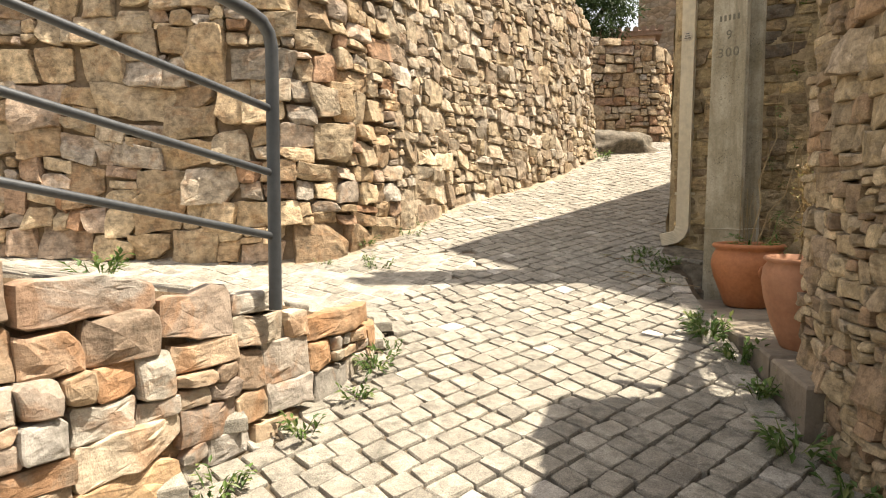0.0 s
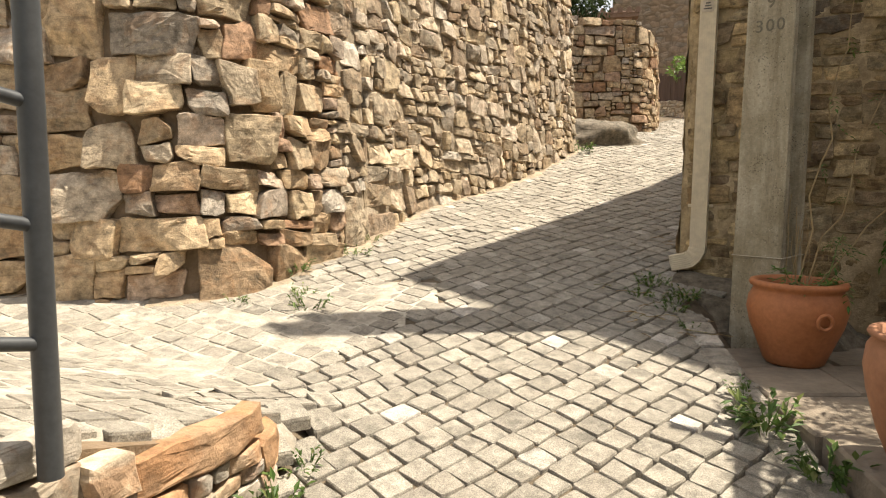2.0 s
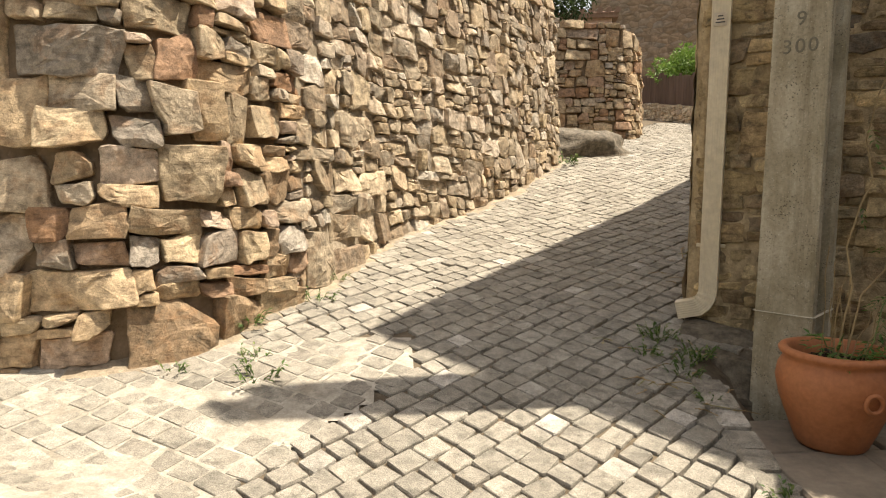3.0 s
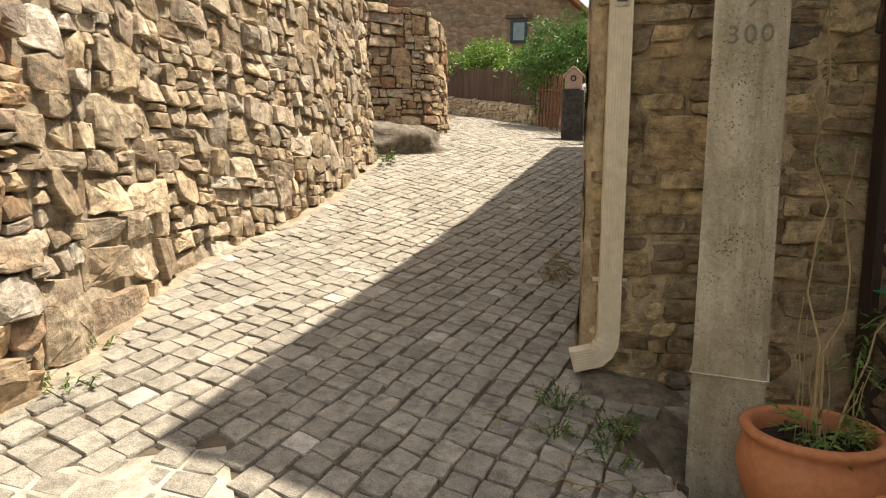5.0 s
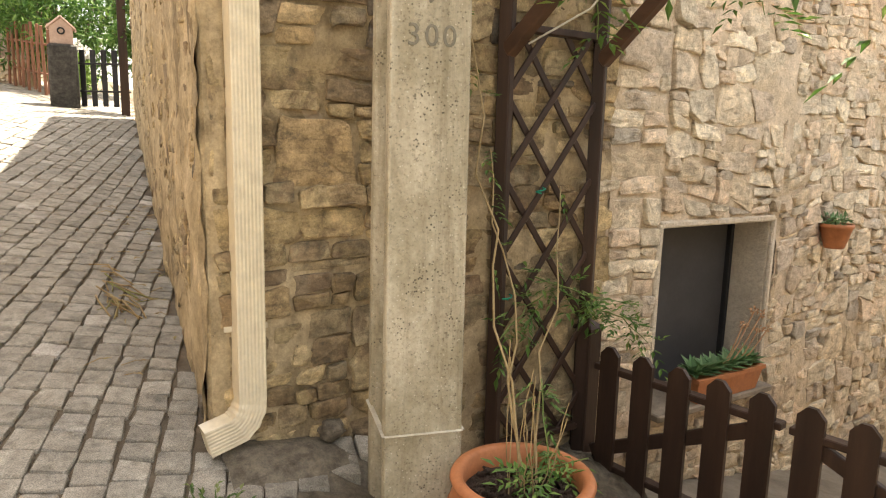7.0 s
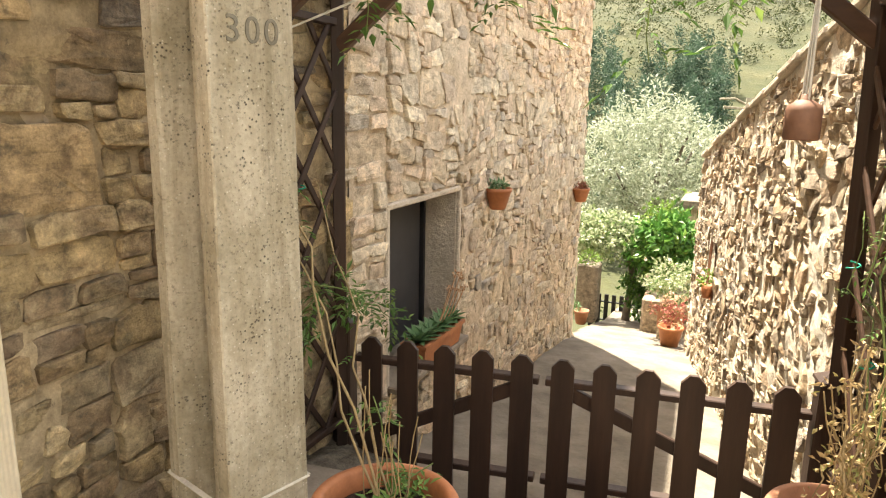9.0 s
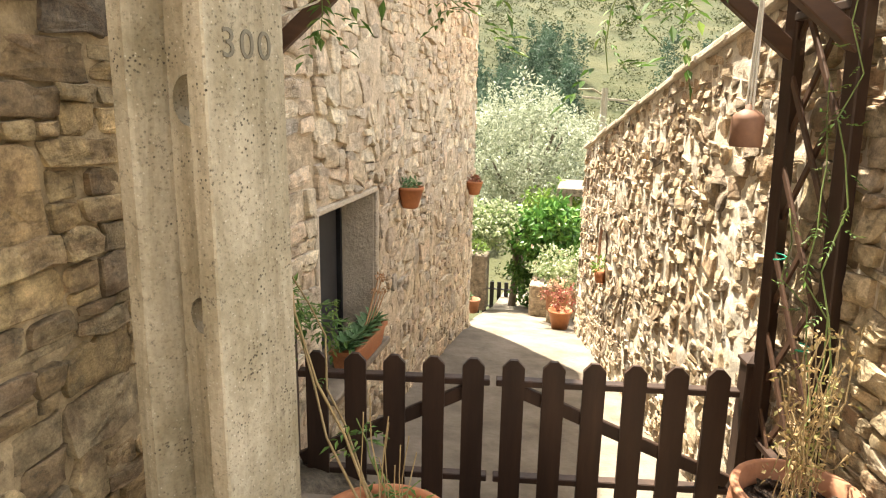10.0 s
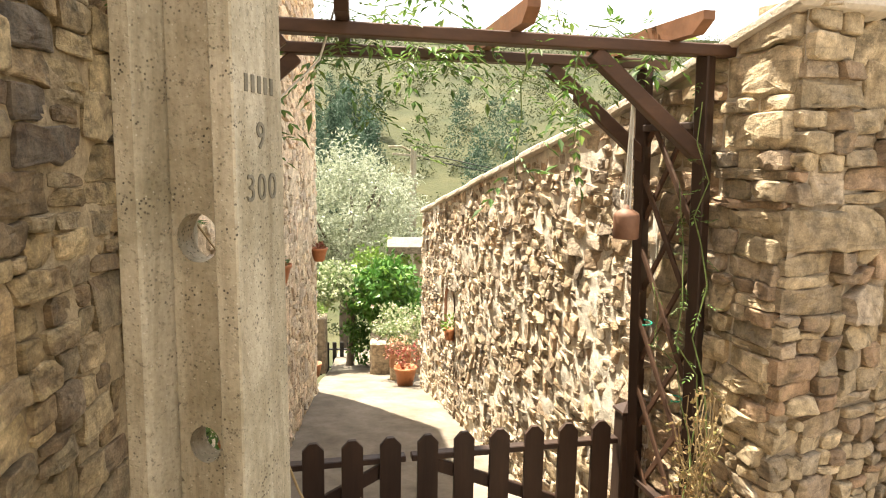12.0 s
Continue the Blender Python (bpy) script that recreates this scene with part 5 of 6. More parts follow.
band.make("strap", plain_mat("worn_tape", (0.40, 0.36, 0.28), (0.62, 0.58, 0.48), 14, 0.6, 0.2, 0.001), pole, "worn pale strap")


# ---- opening in the house wall ----
win = thing("window_1", "square opening with a plain dark grey shutter", "", kind="structure", at=tuple(house_at(2.8, 0.52, -0.2)))
Shape().box((D1 - D0 - 0.02, 0.03, DZ1 - DZ0), pose(*house_at((D0 + D1) / 2, (DZ0 + DZ1) / 2, -0.26), 0, 0, -33.1), 0.003).make("shutter", MAT_SHUTTER, win)
Shape().bar(house_at(D1 - 0.03, DZ0 + 0.01, -0.235), house_at(D1 - 0.03, DZ1 - 0.01, -0.235), 0.04, 0.03, (U.x, U.y, 0), 0.003).make("window_frame", MAT_BLACK, win)
for a, b in (((D0, DZ0), (D0, DZ1)), ((D0, DZ1), (D1, DZ1)), ((D1, DZ1), (D1, DZ0))):
    off = 0.02
    Shape().bar(house_at(a[0] - off if a[0] == D0 else a[0] + off, a[1] + (off if a[1] == DZ1 else 0), 0.004), house_at(b[0] - off if b[0] == D0 else b[0] + off, b[1] + (off if b[1] == DZ1 else 0), 0.004), 0.035, 0.03, (N.x, N.y, 0), 0.008).make("lime_edge", MAT_MORTAR_R, win, "pale lime edge")
Shape().box((D1 - D0 + 0.06, 0.36, 0.04), pose(*house_at((D0 + D1) / 2, DZ0 + 0.01, -0.08), 0, 0, -33.1), 0.008).make("window_sill", MAT_LEDGE, win)

# planter with succulents on the sill
rng = random.Random(71)
pl = thing("planter_box", "terracotta trough with rosette succulents and dry flower stalks", "planter", at=tuple(house_at(2.88, 0.55, 0.06)))
pv, m = [], pose(*house_at(2.90, 0.552, 0.03), 0, 0, -33.1)
for z, hw, hd in ((0.0, 0.26, 0.055), (0.12, 0.285, 0.072), (0.122, 0.297, 0.084), (0.145, 0.297, 0.084), (0.146, 0.275, 0.062), (0.10, 0.27, 0.058)):
    pv += [m @ Vector((sx * hw, sy * hd, z)) for sx, sy in ((-1, -1), (1, -1), (1, 1), (-1, 1))]
Shape().add(pv, [(3, 2, 1, 0)] + [(r * 4 + i, r * 4 + (i + 1) % 4, r * 4 + 4 + (i + 1) % 4, r * 4 + 4 + i) for r in range(5) for i in range(4)] + [(20, 21, 22, 23)]).make("trough", MAT_TERRA, pl)
MAT_STALK = plain_mat("orange_stalk", (0.40, 0.20, 0.10), (0.55, 0.36, 0.20), 40, 0.8, 0.2, 0.001)
for s in (2.66, 2.74, 2.83, 2.93, 3.02, 3.12):
    succ = Shape()
    c = house_at(s, 0.70, rng.uniform(0.02, 0.06))
    for i in range(30):
        a, up = i * 2.4, 0.15 + 0.8 * i / 30
        leaf(succ, c, Vector((math.cos(a) * (1.1 - up * 0.6), math.sin(a) * (1.1 - up * 0.6), up)), Vector((0, 0, 1)), rng.uniform(0.085, 0.13), 0.05)
    succ.make("rosette", LEAF_SUCC, pl)
for s, ds, h in ((2.86, 0.10, 0.20), (2.88, 0.17, 0.25), (2.92, 0.20, 0.23), (2.98, 0.13, 0.17), (3.0, 0.2, 0.16)):
    st = Shape()
    a, b = house_at(s, 0.69, 0.05), house_at(s + ds, 0.69 + 1.35 * h, 0.10)
    st.tube([a, a.lerp(b, 0.5) + Vector((0, 0, -0.02)), b], 0.004, 5)
    clump(st, rng, b, (0.02, 0.02, 0.018), 24, 0.018, 0.012)
    st.make("flower_stalk", MAT_STALK, pl)


# ---- wall pots ----
def wall_pot(s, z, r, seed):
    rng = random.Random(seed)
    c = house_at(s, z, r * 0.95)
    p = thing("wall_pot", "small terracotta half pot hung on the stone wall with succulents", "flower pot", "wall pots", at=tuple(c))
    prof = [(0, -0.14), (r * 0.55, -0.14), (r * 0.62, -0.13), (r * 0.95, -0.015), (r * 1.03, -0.012), (r * 1.03, 0.012), (r * 0.93, 0.012), (r * 0.9, -0.03)]
    Shape().lathe(prof, pose(*c), 28).make("pot", MAT_TERRA, p)
    sh = Shape()
    for _ in range(10):
        clump(sh, rng, c + Vector((rng.uniform(-r, r) * 0.7, rng.uniform(-r, r) * 0.7, 0.03)), (0.03, 0.03, 0.03), 14, 0.035, 0.016)
    sh.make("succulent", LEAF_SUCC if seed % 2 else LEAF_RED, p)


wall_pot(3.82, 1.475, 0.095, 3)
wall_pot(6.55, 1.19, 0.095, 4)


# ---- rafters of the pergola ----
ha0, ga0 = house_at(1.275, 2.70, 0.0), garden_at(0.35, 2.70, 0.0)
ha1, ga1 = house_at(1.785, 2.70, 0.0), garden_at(0.79, 2.70, 0.0)
for f in (0.06, 0.33, 0.60, 0.88):
    a, b = ha0.lerp(ga0, f), ha1.lerp(ga1, f)
    d = (b - a).normalized()
    p, q = a - d * 0.24 + Vector((0, 0, 0.058)), b + d * 0.25 + Vector((0, 0, 0.058))
    x = Vector((0, 0, 1)).cross(d).normalized() * 0.022
    prof = [(0.0, 0.005), (0.06, -0.035), ((q - p).length - 0.06, -0.035), ((q - p).length, 0.005), ((q - p).length, 0.035), (0.0, 0.035)]
    vs = [p + d * u + Vector((0, 0, v)) + x * sgn for sgn in (-1, 1) for u, v in prof]
    # the two rafters nearer the garden wall have sunlight painted into their wood
    Shape().add(vs, [(5, 4, 3, 2, 1, 0), (6, 7, 8, 9, 10, 11)] + [(i, (i + 1) % 6, (i + 1) % 6 + 6, i + 6) for i in range(6)]).make("rafter", MAT_SUN_RAFTER if f > 0.5 else MAT_BEAM, perg)


# ---- climbers ----
def wander(rng, a, b, n, amp, sag=0.0):
    a, b = Vector(a), Vector(b)
    out = []
    for i in range(n + 1):
        t = i / n
        k = math.sin(math.pi * t)
        out.append(a.lerp(b, t) + any_way(rng) * amp * k - Vector((0, 0, sag * k)))
    return out


def pinnate(sh, rng, p, d, ln, pairs=3, lw=0.35):
    """A compound leaf: pairs of leaflets and one at the tip."""
    d = d.normalized()
    side = d.cross(Vector((0, 0, 1)))
    side = side.normalized() if side.length > 0.05 else d.orthogonal().normalized()
    for i in range(pairs):
        c = p + d * ln * (0.3 + 0.6 * i / pairs) - Vector((0, 0, ln * 0.12 * i))
        for s in (-1, 1):
            leaf(sh, c, side * s + d * 0.7 + Vector((0, 0, rng.uniform(-0.3, 0.1))), Vector((0, 0, 1)), ln * 0.36, ln * 0.36 * lw)
    leaf(sh, p + d * ln * 0.9 - Vector((0, 0, ln * 0.3)), d, Vector((0, 0, 1)), ln * 0.45, ln * 0.45 * lw)


def climber(name, label, paths, leaves_per, ln, mat, stem, seed, start=0.0, r=0.0035):
    rng = random.Random(seed)
    t = thing(name, label, "climbing plant", at=tuple(paths[0][0]))
    sh, lf = Shape(), Shape()
    for pts in paths:
        sh.tube(pts, [r * (1 - 0.5 * i / len(pts)) for i in range(len(pts))], 6)
        for i, (a, b) in enumerate(zip(pts, pts[1:])):
            if i / len(pts) < start:
                continue
            for _ in range(leaves_per):
                p = Vector(a).lerp(Vector(b), rng.random())
                pinnate(lf, rng, p, any_way(rng) + Vector((0, 0, -0.35)), ln * rng.uniform(0.6, 1.3))
    sh.make("stem", stem, t)
    lf.make("foliage", mat, t, kind="stuff")
    return t


rng = random.Random(81)
root = Vector((1.945, 4.215, 0.90))
paths = [wander(rng, root + Vector((0.03, 0, 0)), house_at(1.15, 1.9, 0.16), 8, 0.035), wander(rng, root, house_at(1.0, 2.75, 0.10), 12, 0.04), wander(rng, root + Vector((0.05, -0.03, 0)), house_at(1.55, 1.75, 0.12), 8, 0.04)]
climber("urn_climber", "thin straggly climber tied up from the urn to the trellis", paths, 1, 0.075, LEAF_VINE, MAT_STEM, 5, 0.3, 0.0045)
side_paths = [wander(rng, house_at(1.4, 1.38, 0.16), house_at(1.95, 1.22, 0.26), 7, 0.03), wander(rng, house_at(1.65, 1.3, 0.18), house_at(2.05, 1.02, 0.22), 6, 0.03), wander(rng, house_at(1.2, 1.15, 0.2), house_at(1.5, 1.32, 0.16), 5, 0.03)]
climber("trellis_climber", "leafy green side shoots hanging from the lattice", side_paths, 4, 0.115, LEAF_VINE, MAT_GREENSTEM, 6)
low_paths = [wander(rng, root + Vector((0.06, -0.08, 0)), root + Vector((0.22, 0.02, 0.28)), 5, 0.02), wander(rng, root, root + Vector((-0.1, -0.05, 0.12)), 4, 0.02), wander(rng, root + Vector((0.05, 0.05, 0)), root + Vector((0.15, -0.16, 0.08)), 4, 0.02)]
climber("urn_shoots", "fresh green shoots growing in the urn's bark", low_paths, 4, 0.10, LEAF_VINE, MAT_GREENSTEM, 7)
twigs = Shape()
for _ in range(9):
    a = root + Vector((rng.uniform(-0.06, 0.06), rng.uniform(-0.06, 0.06), 0))
    twigs.tube(wander(rng, a, a + Vector((rng.uniform(-0.07, 0.07), rng.uniform(-0.07, 0.07), rng.uniform(0.15, 0.5))), 4, 0.012), 0.0018, 5)
twigs.make("twig_bundle", MAT_STEM, None, "dry brown twigs standing in the terracotta urn", category="plant", kind="stuff")
top_paths = []
for i in range(11):
    f0 = rng.random()
    a = ha0.lerp(ga0, f0) * 0.5 + ha1.lerp(ga1, f0) * 0.5 + any_way(rng) * 0.2 + Vector((0, 0, 0.08))
    f1 = min(1.0, max(0.0, f0 + rng.uniform(-0.3, 0.3)))
    b = ha0.lerp(ga0, f1) * 0.5 + ha1.lerp(ga1, f1) * 0.5 + any_way(rng) * 0.25 + Vector((0, 0, rng.uniform(-0.12, 0.28)))
    top_paths.append(wander(rng, a, b, 7, 0.05))
for i in range(3):
    f0 = (0.62, 0.72, 0.2)[i]
    a = ha0.lerp(ga0, f0) + Vector((0, 0, 0.0))
    top_paths.append(wander(rng, a, a + Vector((0.05, -0.03, (-0.5, -0.35, -0.4)[i])), 6, 0.03))
climber("pergola_jasmine", "light green jasmine trailing over the pergola beams", top_paths, 2, 0.14, LEAF_VINE, MAT_GREENSTEM, 8, 0.0, 0.003)
jar = Vector((1.665, 3.0, 0.925))
paths = [wander(rng, jar + Vector((0.06, -0.1, 0)), garden_at(0.45, 2.2, 0.12), 10, 0.04), wander(rng, jar, garden_at(0.6, 1.75, 0.12), 8, 0.05), wander(rng, jar + Vector((0, -0.05, 0)), garden_at(0.35, 2.65, 0.12), 12, 0.04)]
climber("jar_climber", "thin green climber tied to the lattice above the jar", paths, 2, 0.055, LEAF_VINE, MAT_GREENSTEM, 9, 0.35)
bush_sh, bush_st = Shape(), Shape()
for _ in range(26):
    a = jar + Vector((rng.uniform(-0.05, 0.06), rng.uniform(-0.06, 0.05), 0))
    b = jar + Vector((rng.uniform(-0.07, 0.15), rng.uniform(-0.16, 0.07), rng.uniform(0.15, 0.58)))
    pts = wander(rng, a, b, 5, 0.025)
    bush_st.tube(pts, 0.0022, 5)
    for p in pts[2:]:
        clump(bush_sh, rng, p, (0.035, 0.035, 0.035), 5, 0.024, 0.012, 0.1)
dry = thing("dry_jar_plant", "half-dry straw coloured bush growing in the jar", "plant", at=tuple(jar))
bush_st.make("twig_mass", MAT_STEM, dry, kind="stuff")
bush_sh.make("foliage", LEAF_DRY, dry, kind="stuff")
for p in (house_at(1.29, 1.28, 0.12), house_at(1.45, 1.72, 0.11), garden_at(0.35, 1.3, 0.13), garden_at(0.62, 1.55, 0.12)):
    Shape().tube([p + Vector((0.02 * math.cos(a), 0.02 * math.sin(a), 0.004 * a)) for a in np.linspace(0, 6.2, 9)], 0.003, 5).make("plant_tie", MAT_TIE, None, "small green plastic plant tie on the lattice", category="plant tie", group="plant ties")

# bell-shaped clay lantern hung on a cord
bell = Vector((2.05, 2.985, 2.03))
lan = thing("hanging_bell", "small brown clay bell pot hung on cords from the pergola", "bell", at=tuple(bell))
Shape().lathe([(0, -0.05), (0.046, -0.05), (0.050, -0.044), (0.050, 0.035), (0.045, 0.05), (0.022, 0.064), (0.013, 0.068), (0.013, 0.08), (0.0, 0.083)], pose(*bell), 28).make("bell", MAT_BELL, lan)
for dx in (-0.014, 0.0, 0.014):
    Shape().tube([bell + Vector((dx, 0, 0.06)), bell + Vector((dx * 0.6, 0.0, 0.3)), bell + Vector((0.0, 0.0, 0.52))], 0.0035, 6).make("cord", MAT_ROPE, lan)
a = ha0.lerp(ga0, 0.33) + Vector((0, 0, 0.15))
Shape().tube([a, a + Vector((0.05, 0.06, -0.25)), a + Vector((0.12, 0.25, -0.45)), a + Vector((0.2, 0.5, -0.55))], 0.004, 6).make("cord", MAT_ROPE, None, "loose pale cord hanging from the pergola", category="cord")

# arched niche with a small pot in the garden wall
ni = thing("niche", "small arched niche in the rough alley wall", "", kind="structure", at=tuple(garden_at(4.55, 0.4, 0.0)))
prof = [(-0.16, 0.0), (0.16, 0.0), (0.16, 0.36)] + [(0.16 * math.cos(a), 0.36 + 0.13 * math.sin(a)) for a in np.linspace(0.3, 2.84, 7)] + [(-0.16, 0.36)]
n = len(prof)
vs = [garden_at(4.55 + u, 0.40 + v, d) for d in (0.006, -0.02) for u, v in prof] + [garden_at(4.55 + u * 1.25, 0.40 + 0.22 + (v - 0.22) * 1.12, 0.02) for u, v in prof]
Shape().add(vs, [tuple(range(n, 2 * n))] + [(2 * n + i, 2 * n + (i + 1) % n, (i + 1) % n, i) for i in range(n)] + [(i, (i + 1) % n, (i + 1) % n + n, i + n) for i in range(n)]).make("recess", MAT_TERRA_OLD, ni)
c = garden_at(4.40, 0.42, 0.05)
np_ = thing("niche_pot", "little terracotta pot with a green plant in the niche", "flower pot", at=tuple(c))
Shape().lathe([(0, -0.02), (0.04, -0.02), (0.06, 0.1), (0.055, 0.1), (0.0, 0.09)], pose(*c), 20).make("pot", MAT_TERRA, np_)
sh = Shape()
clump(sh, rng, c + Vector((0, 0, 0.16)), (0.08, 0.08, 0.08), 60, 0.05, 0.03)
sh.make("leaves", LEAF_LIGHT, np_)


# ---- end of the alley ----
rng = random.Random(91)
fl = lambda x, y: alley(x, y)
p = thing("stone_pillar", "short grey stone pillar with a plant on top at the alley's end", "pillar", at=(9.2, 0.72, fl(9.2, 0.72)))
Shape().box((0.30, 0.30, 0.86), pose(9.22, 0.70, -0.59, 0, 0, -33), 0.02).make("shaft", MAT_KERB, p)
sh = Shape()
clump(sh, rng, (9.22, 0.70, -0.08), (0.16, 0.16, 0.1), 120, 0.06, 0.03)
sh.make("plant", LEAF_LIGHT, p)
for c, r, h, mat, lm, lab in (((8.80, 0.95), 0.10, 0.17, MAT_TERRA_OLD, LEAF_SUCC, "small weathered pot by the house corner"), ((7.28, 0.42), 0.14, 0.22, MAT_TERRA, LEAF_RED, "terracotta pot with red-leaved begonia beside the wall")):
    z = fl(*c)
    q = thing("flower_pot", lab, "flower pot", at=(*c, z))
    Shape().lathe([(0, 0), (r * 0.7, 0), (r, h), (r * 1.08, h), (r * 1.08, h + 0.03), (r * 0.95, h + 0.03), (r * 0.9, h - 0.02), (0, h - 0.02)], pose(*c, z), 28).make("pot", mat, q)
    sh = Shape()
    for _ in range(16 if r > 0.12 else 4):
        clump(sh, rng, (c[0] + rng.uniform(-1.4, 1.4) * r, c[1] + rng.uniform(-1.4, 1.4) * r, z + h + rng.uniform(0.04, 0.34 if r > 0.12 else 0.1)), (0.05, 0.05, 0.05), 18, 0.05, 0.03)
    sh.make("leaves", lm, q)
pl2 = thing("stone_planter", "raised rubble planter with roses at the alley's end", "planter", at=(8.7, -0.3, fl(8.7, -0.3)))
Shape().box((1.3, 0.9, 0.95), pose(8.85, -0.55, -0.98, 0, 0, -33), 0.03).make("wall", MAT_RWALL, pl2)
Shape().box((0.75, 0.30, 0.25), pose(8.0, 0.02, -0.52, 0, 0, -33), 0.02).make("trough", MAT_TERRA_OLD, pl2, "old clay trough")
Shape().box((0.7, 0.28, 0.45), pose(8.0, 0.02, -0.86, 0, 0, -33), 0.02).make("plinth", MAT_RWALL, pl2)
crown(rng, (7.85, 0.10, -0.1), (0.45, 0.40, 0.30), 60, 26, 0.10, 0.055, 0.035).make("rose_foliage", LEAF_PALE, pl2, "pale rose foliage", kind="stuff")
fsh = Shape()
for _ in range(22):
    clump(fsh, rng, (7.85 + rng.uniform(-0.45, 0.45), 0.1 + rng.uniform(-0.4, 0.4), -0.15 + rng.uniform(-0.2, 0.3)), (0.018, 0.018, 0.018), 12, 0.025, 0.02)
fsh.make("blooms", MAT_FLOWER, pl2, "pink and white blooms", kind="stuff")
v1 = thing("creeper_arch", "dense creeper with white-green leaves over the lower gate", "creeper", at=(9.9, 0.0, -1.3))
crown(rng, (9.95, 0.25, 0.15), (0.75, 0.75, 0.38), 120, 30, 0.14, 0.075, 0.05).make("pale_leaves", LEAF_PALE, v1)
crown(rng, (9.6, -0.35, -0.55), (0.3, 0.3, 0.75), 60, 24, 0.12, 0.075, 0.05).make("hanging_leaves", LEAF_BUSH, v1)
Shape().tube([(9.75, -0.15, -1.4), (9.7, -0.2, -0.5), (9.8, -0.1, 0.1)], [0.07, 0.05, 0.05], 8).make("trunk", MAT_BARK, v1)
v2 = thing("hydrangea_bush", "glossy bright green bush with large leaves", "bush", at=(9.2, -0.6, -1.3))
crown(rng, (9.15, -0.45, 0.12), (0.55, 0.5, 0.45), 90, 22, 0.15, 0.13, 0.085).make("leaves", leaf_mat("broad_leaf", [(0, (0.05, 0.14, 0.025)), (0.7, (0.09, 0.22, 0.04)), (1, (0.22, 0.36, 0.08))], 0.25, 0.35), v2)
Shape().tube([(9.2, -0.5, -1.4), (9.15, -0.45, -0.2)], [0.05, 0.03], 8).make("trunk", MAT_BARK, v2)
g2 = thing("lower_gate", "small black picket gate at the foot of the alley", "gate", at=(10.5, -0.1, -1.5))
for i in range(7):
    Shape().box((0.07, 0.02, 0.6), pose(10.72 - 0.07 * i, 0.02 - 0.105 * i, -1.35, 0, 0, 57), 0.004).make("picket", MAT_BLACK, g2)
for z in (-1.18, -1.5):
    Shape().bar((10.75, 0.06, z), (10.26, -0.67, z), 0.05, 0.02, (0, 0, 1), 0.003).make("rail", MAT_BLACK, g2)
cn = thing("concrete_lintel", "concrete slab lintel on posts beyond the wall", "lintel", at=(10.3, -1.6, -1.8))
Shape().box((1.3, 0.8, 0.13), pose(10.35, -1.75, 0.58, 0, 0, -33), 0.01).make("slab", MAT_DARKROCK, cn)
Shape().box((0.16, 0.16, 2.6), pose(10.15, -1.35, -0.74, 0, 0, -33), 0.01).make("post", MAT_CONC, cn)
Shape().box((0.16, 0.16, 2.6), pose(10.7, -2.2, -0.74, 0, 0, -33), 0.01).make("post", MAT_CONC, cn)
crown(rng, (10.9, -1.4, -0.1), (0.8, 0.7, 0.7), 70, 22, 0.16, 0.09, 0.06).make("lattice_bush", LEAF_LIGHT, None, "sunlit green bush behind the lintel", category="bush")
lr = thing("lean_to_roof", "clay-tiled lean-to roof with a white edge beyond the house corner", "roof", at=(8.3, 1.9, 1.2))
Shape().box((1.6, 1.2, 0.05), pose(8.55, 2.35, 1.42, 12, 0, -33), 0.005).make("boarding", MAT_WHITE, lr)
for i in range(9):
    c0 = pose(8.55, 2.35, 1.42, 12, 0, -33)
    Shape().tube([c0 @ Vector((-0.72 + 0.18 * i, -0.62, 0.04)), c0 @ Vector((-0.72 + 0.18 * i, 0.6, 0.05))], [0.075, 0.065], 10).make("roof_tile", MAT_TERRA_OLD, lr)
Shape().box((1.7, 0.06, 0.10), pose(8.22, 1.80, 1.28, 12, 0, -33), 0.01).make("fascia", MAT_WHITE, lr)
Shape().box((0.25, 0.9, 3.0), pose(8.9, 2.6, -0.15, 0, 0, -33), 0.01).make("wall", MAT_MORTAR_R, lr)

# olive tree, utility pole with cables, valley trees
zb = terrain(14.1, -2.6)
tree("olive_tree", "silver-green olive tree with a full crown", (14.1, -2.6, zb), 0.2 - zb - 0.6, (14.1, -2.55, 0.7), (2.0, 2.0, 1.75), 380, 46, 0.32, 0.13, 0.038, LEAF_OLIVE, 13, 0.16)
zb = terrain(20.0, -8.6)
ep = thing("valley_utility_pole", "concrete line pole with a lamp arm and cables", "utility pole", at=(20.0, -8.6, zb))
Shape().tube([(20.0, -8.6, zb - 0.3), (20.0, -8.6, 2.45)], [0.17, 0.11], 12).make("shaft", MAT_CONC, ep)
Shape().bar((20.28, -7.9, 2.15), (19.8, -9.4, 2.05), 0.08, 0.08, (0, 0, 1), 0.01).make("crossarm", MAT_CONC, ep)
Shape().tube([(20.0, -8.6, 2.2), (20.15, -8.2, 2.42), (20.3, -7.75, 2.4)], 0.035, 8).make("lamp_arm", MAT_CONC, ep)
for dz, a in ((2.1, (19.8, -9.4)), (2.0, (19.9, -9.0))):
    pts = [Vector((*a, dz)).lerp(Vector((12.0, -22.0, dz - 0.2)), t) - Vector((0, 0, 0.9 * math.sin(math.pi * t))) for t in np.linspace(0, 1, 12)]
    Shape().tube(pts, 0.018, 5).make("cable", MAT_BLACK, ep)

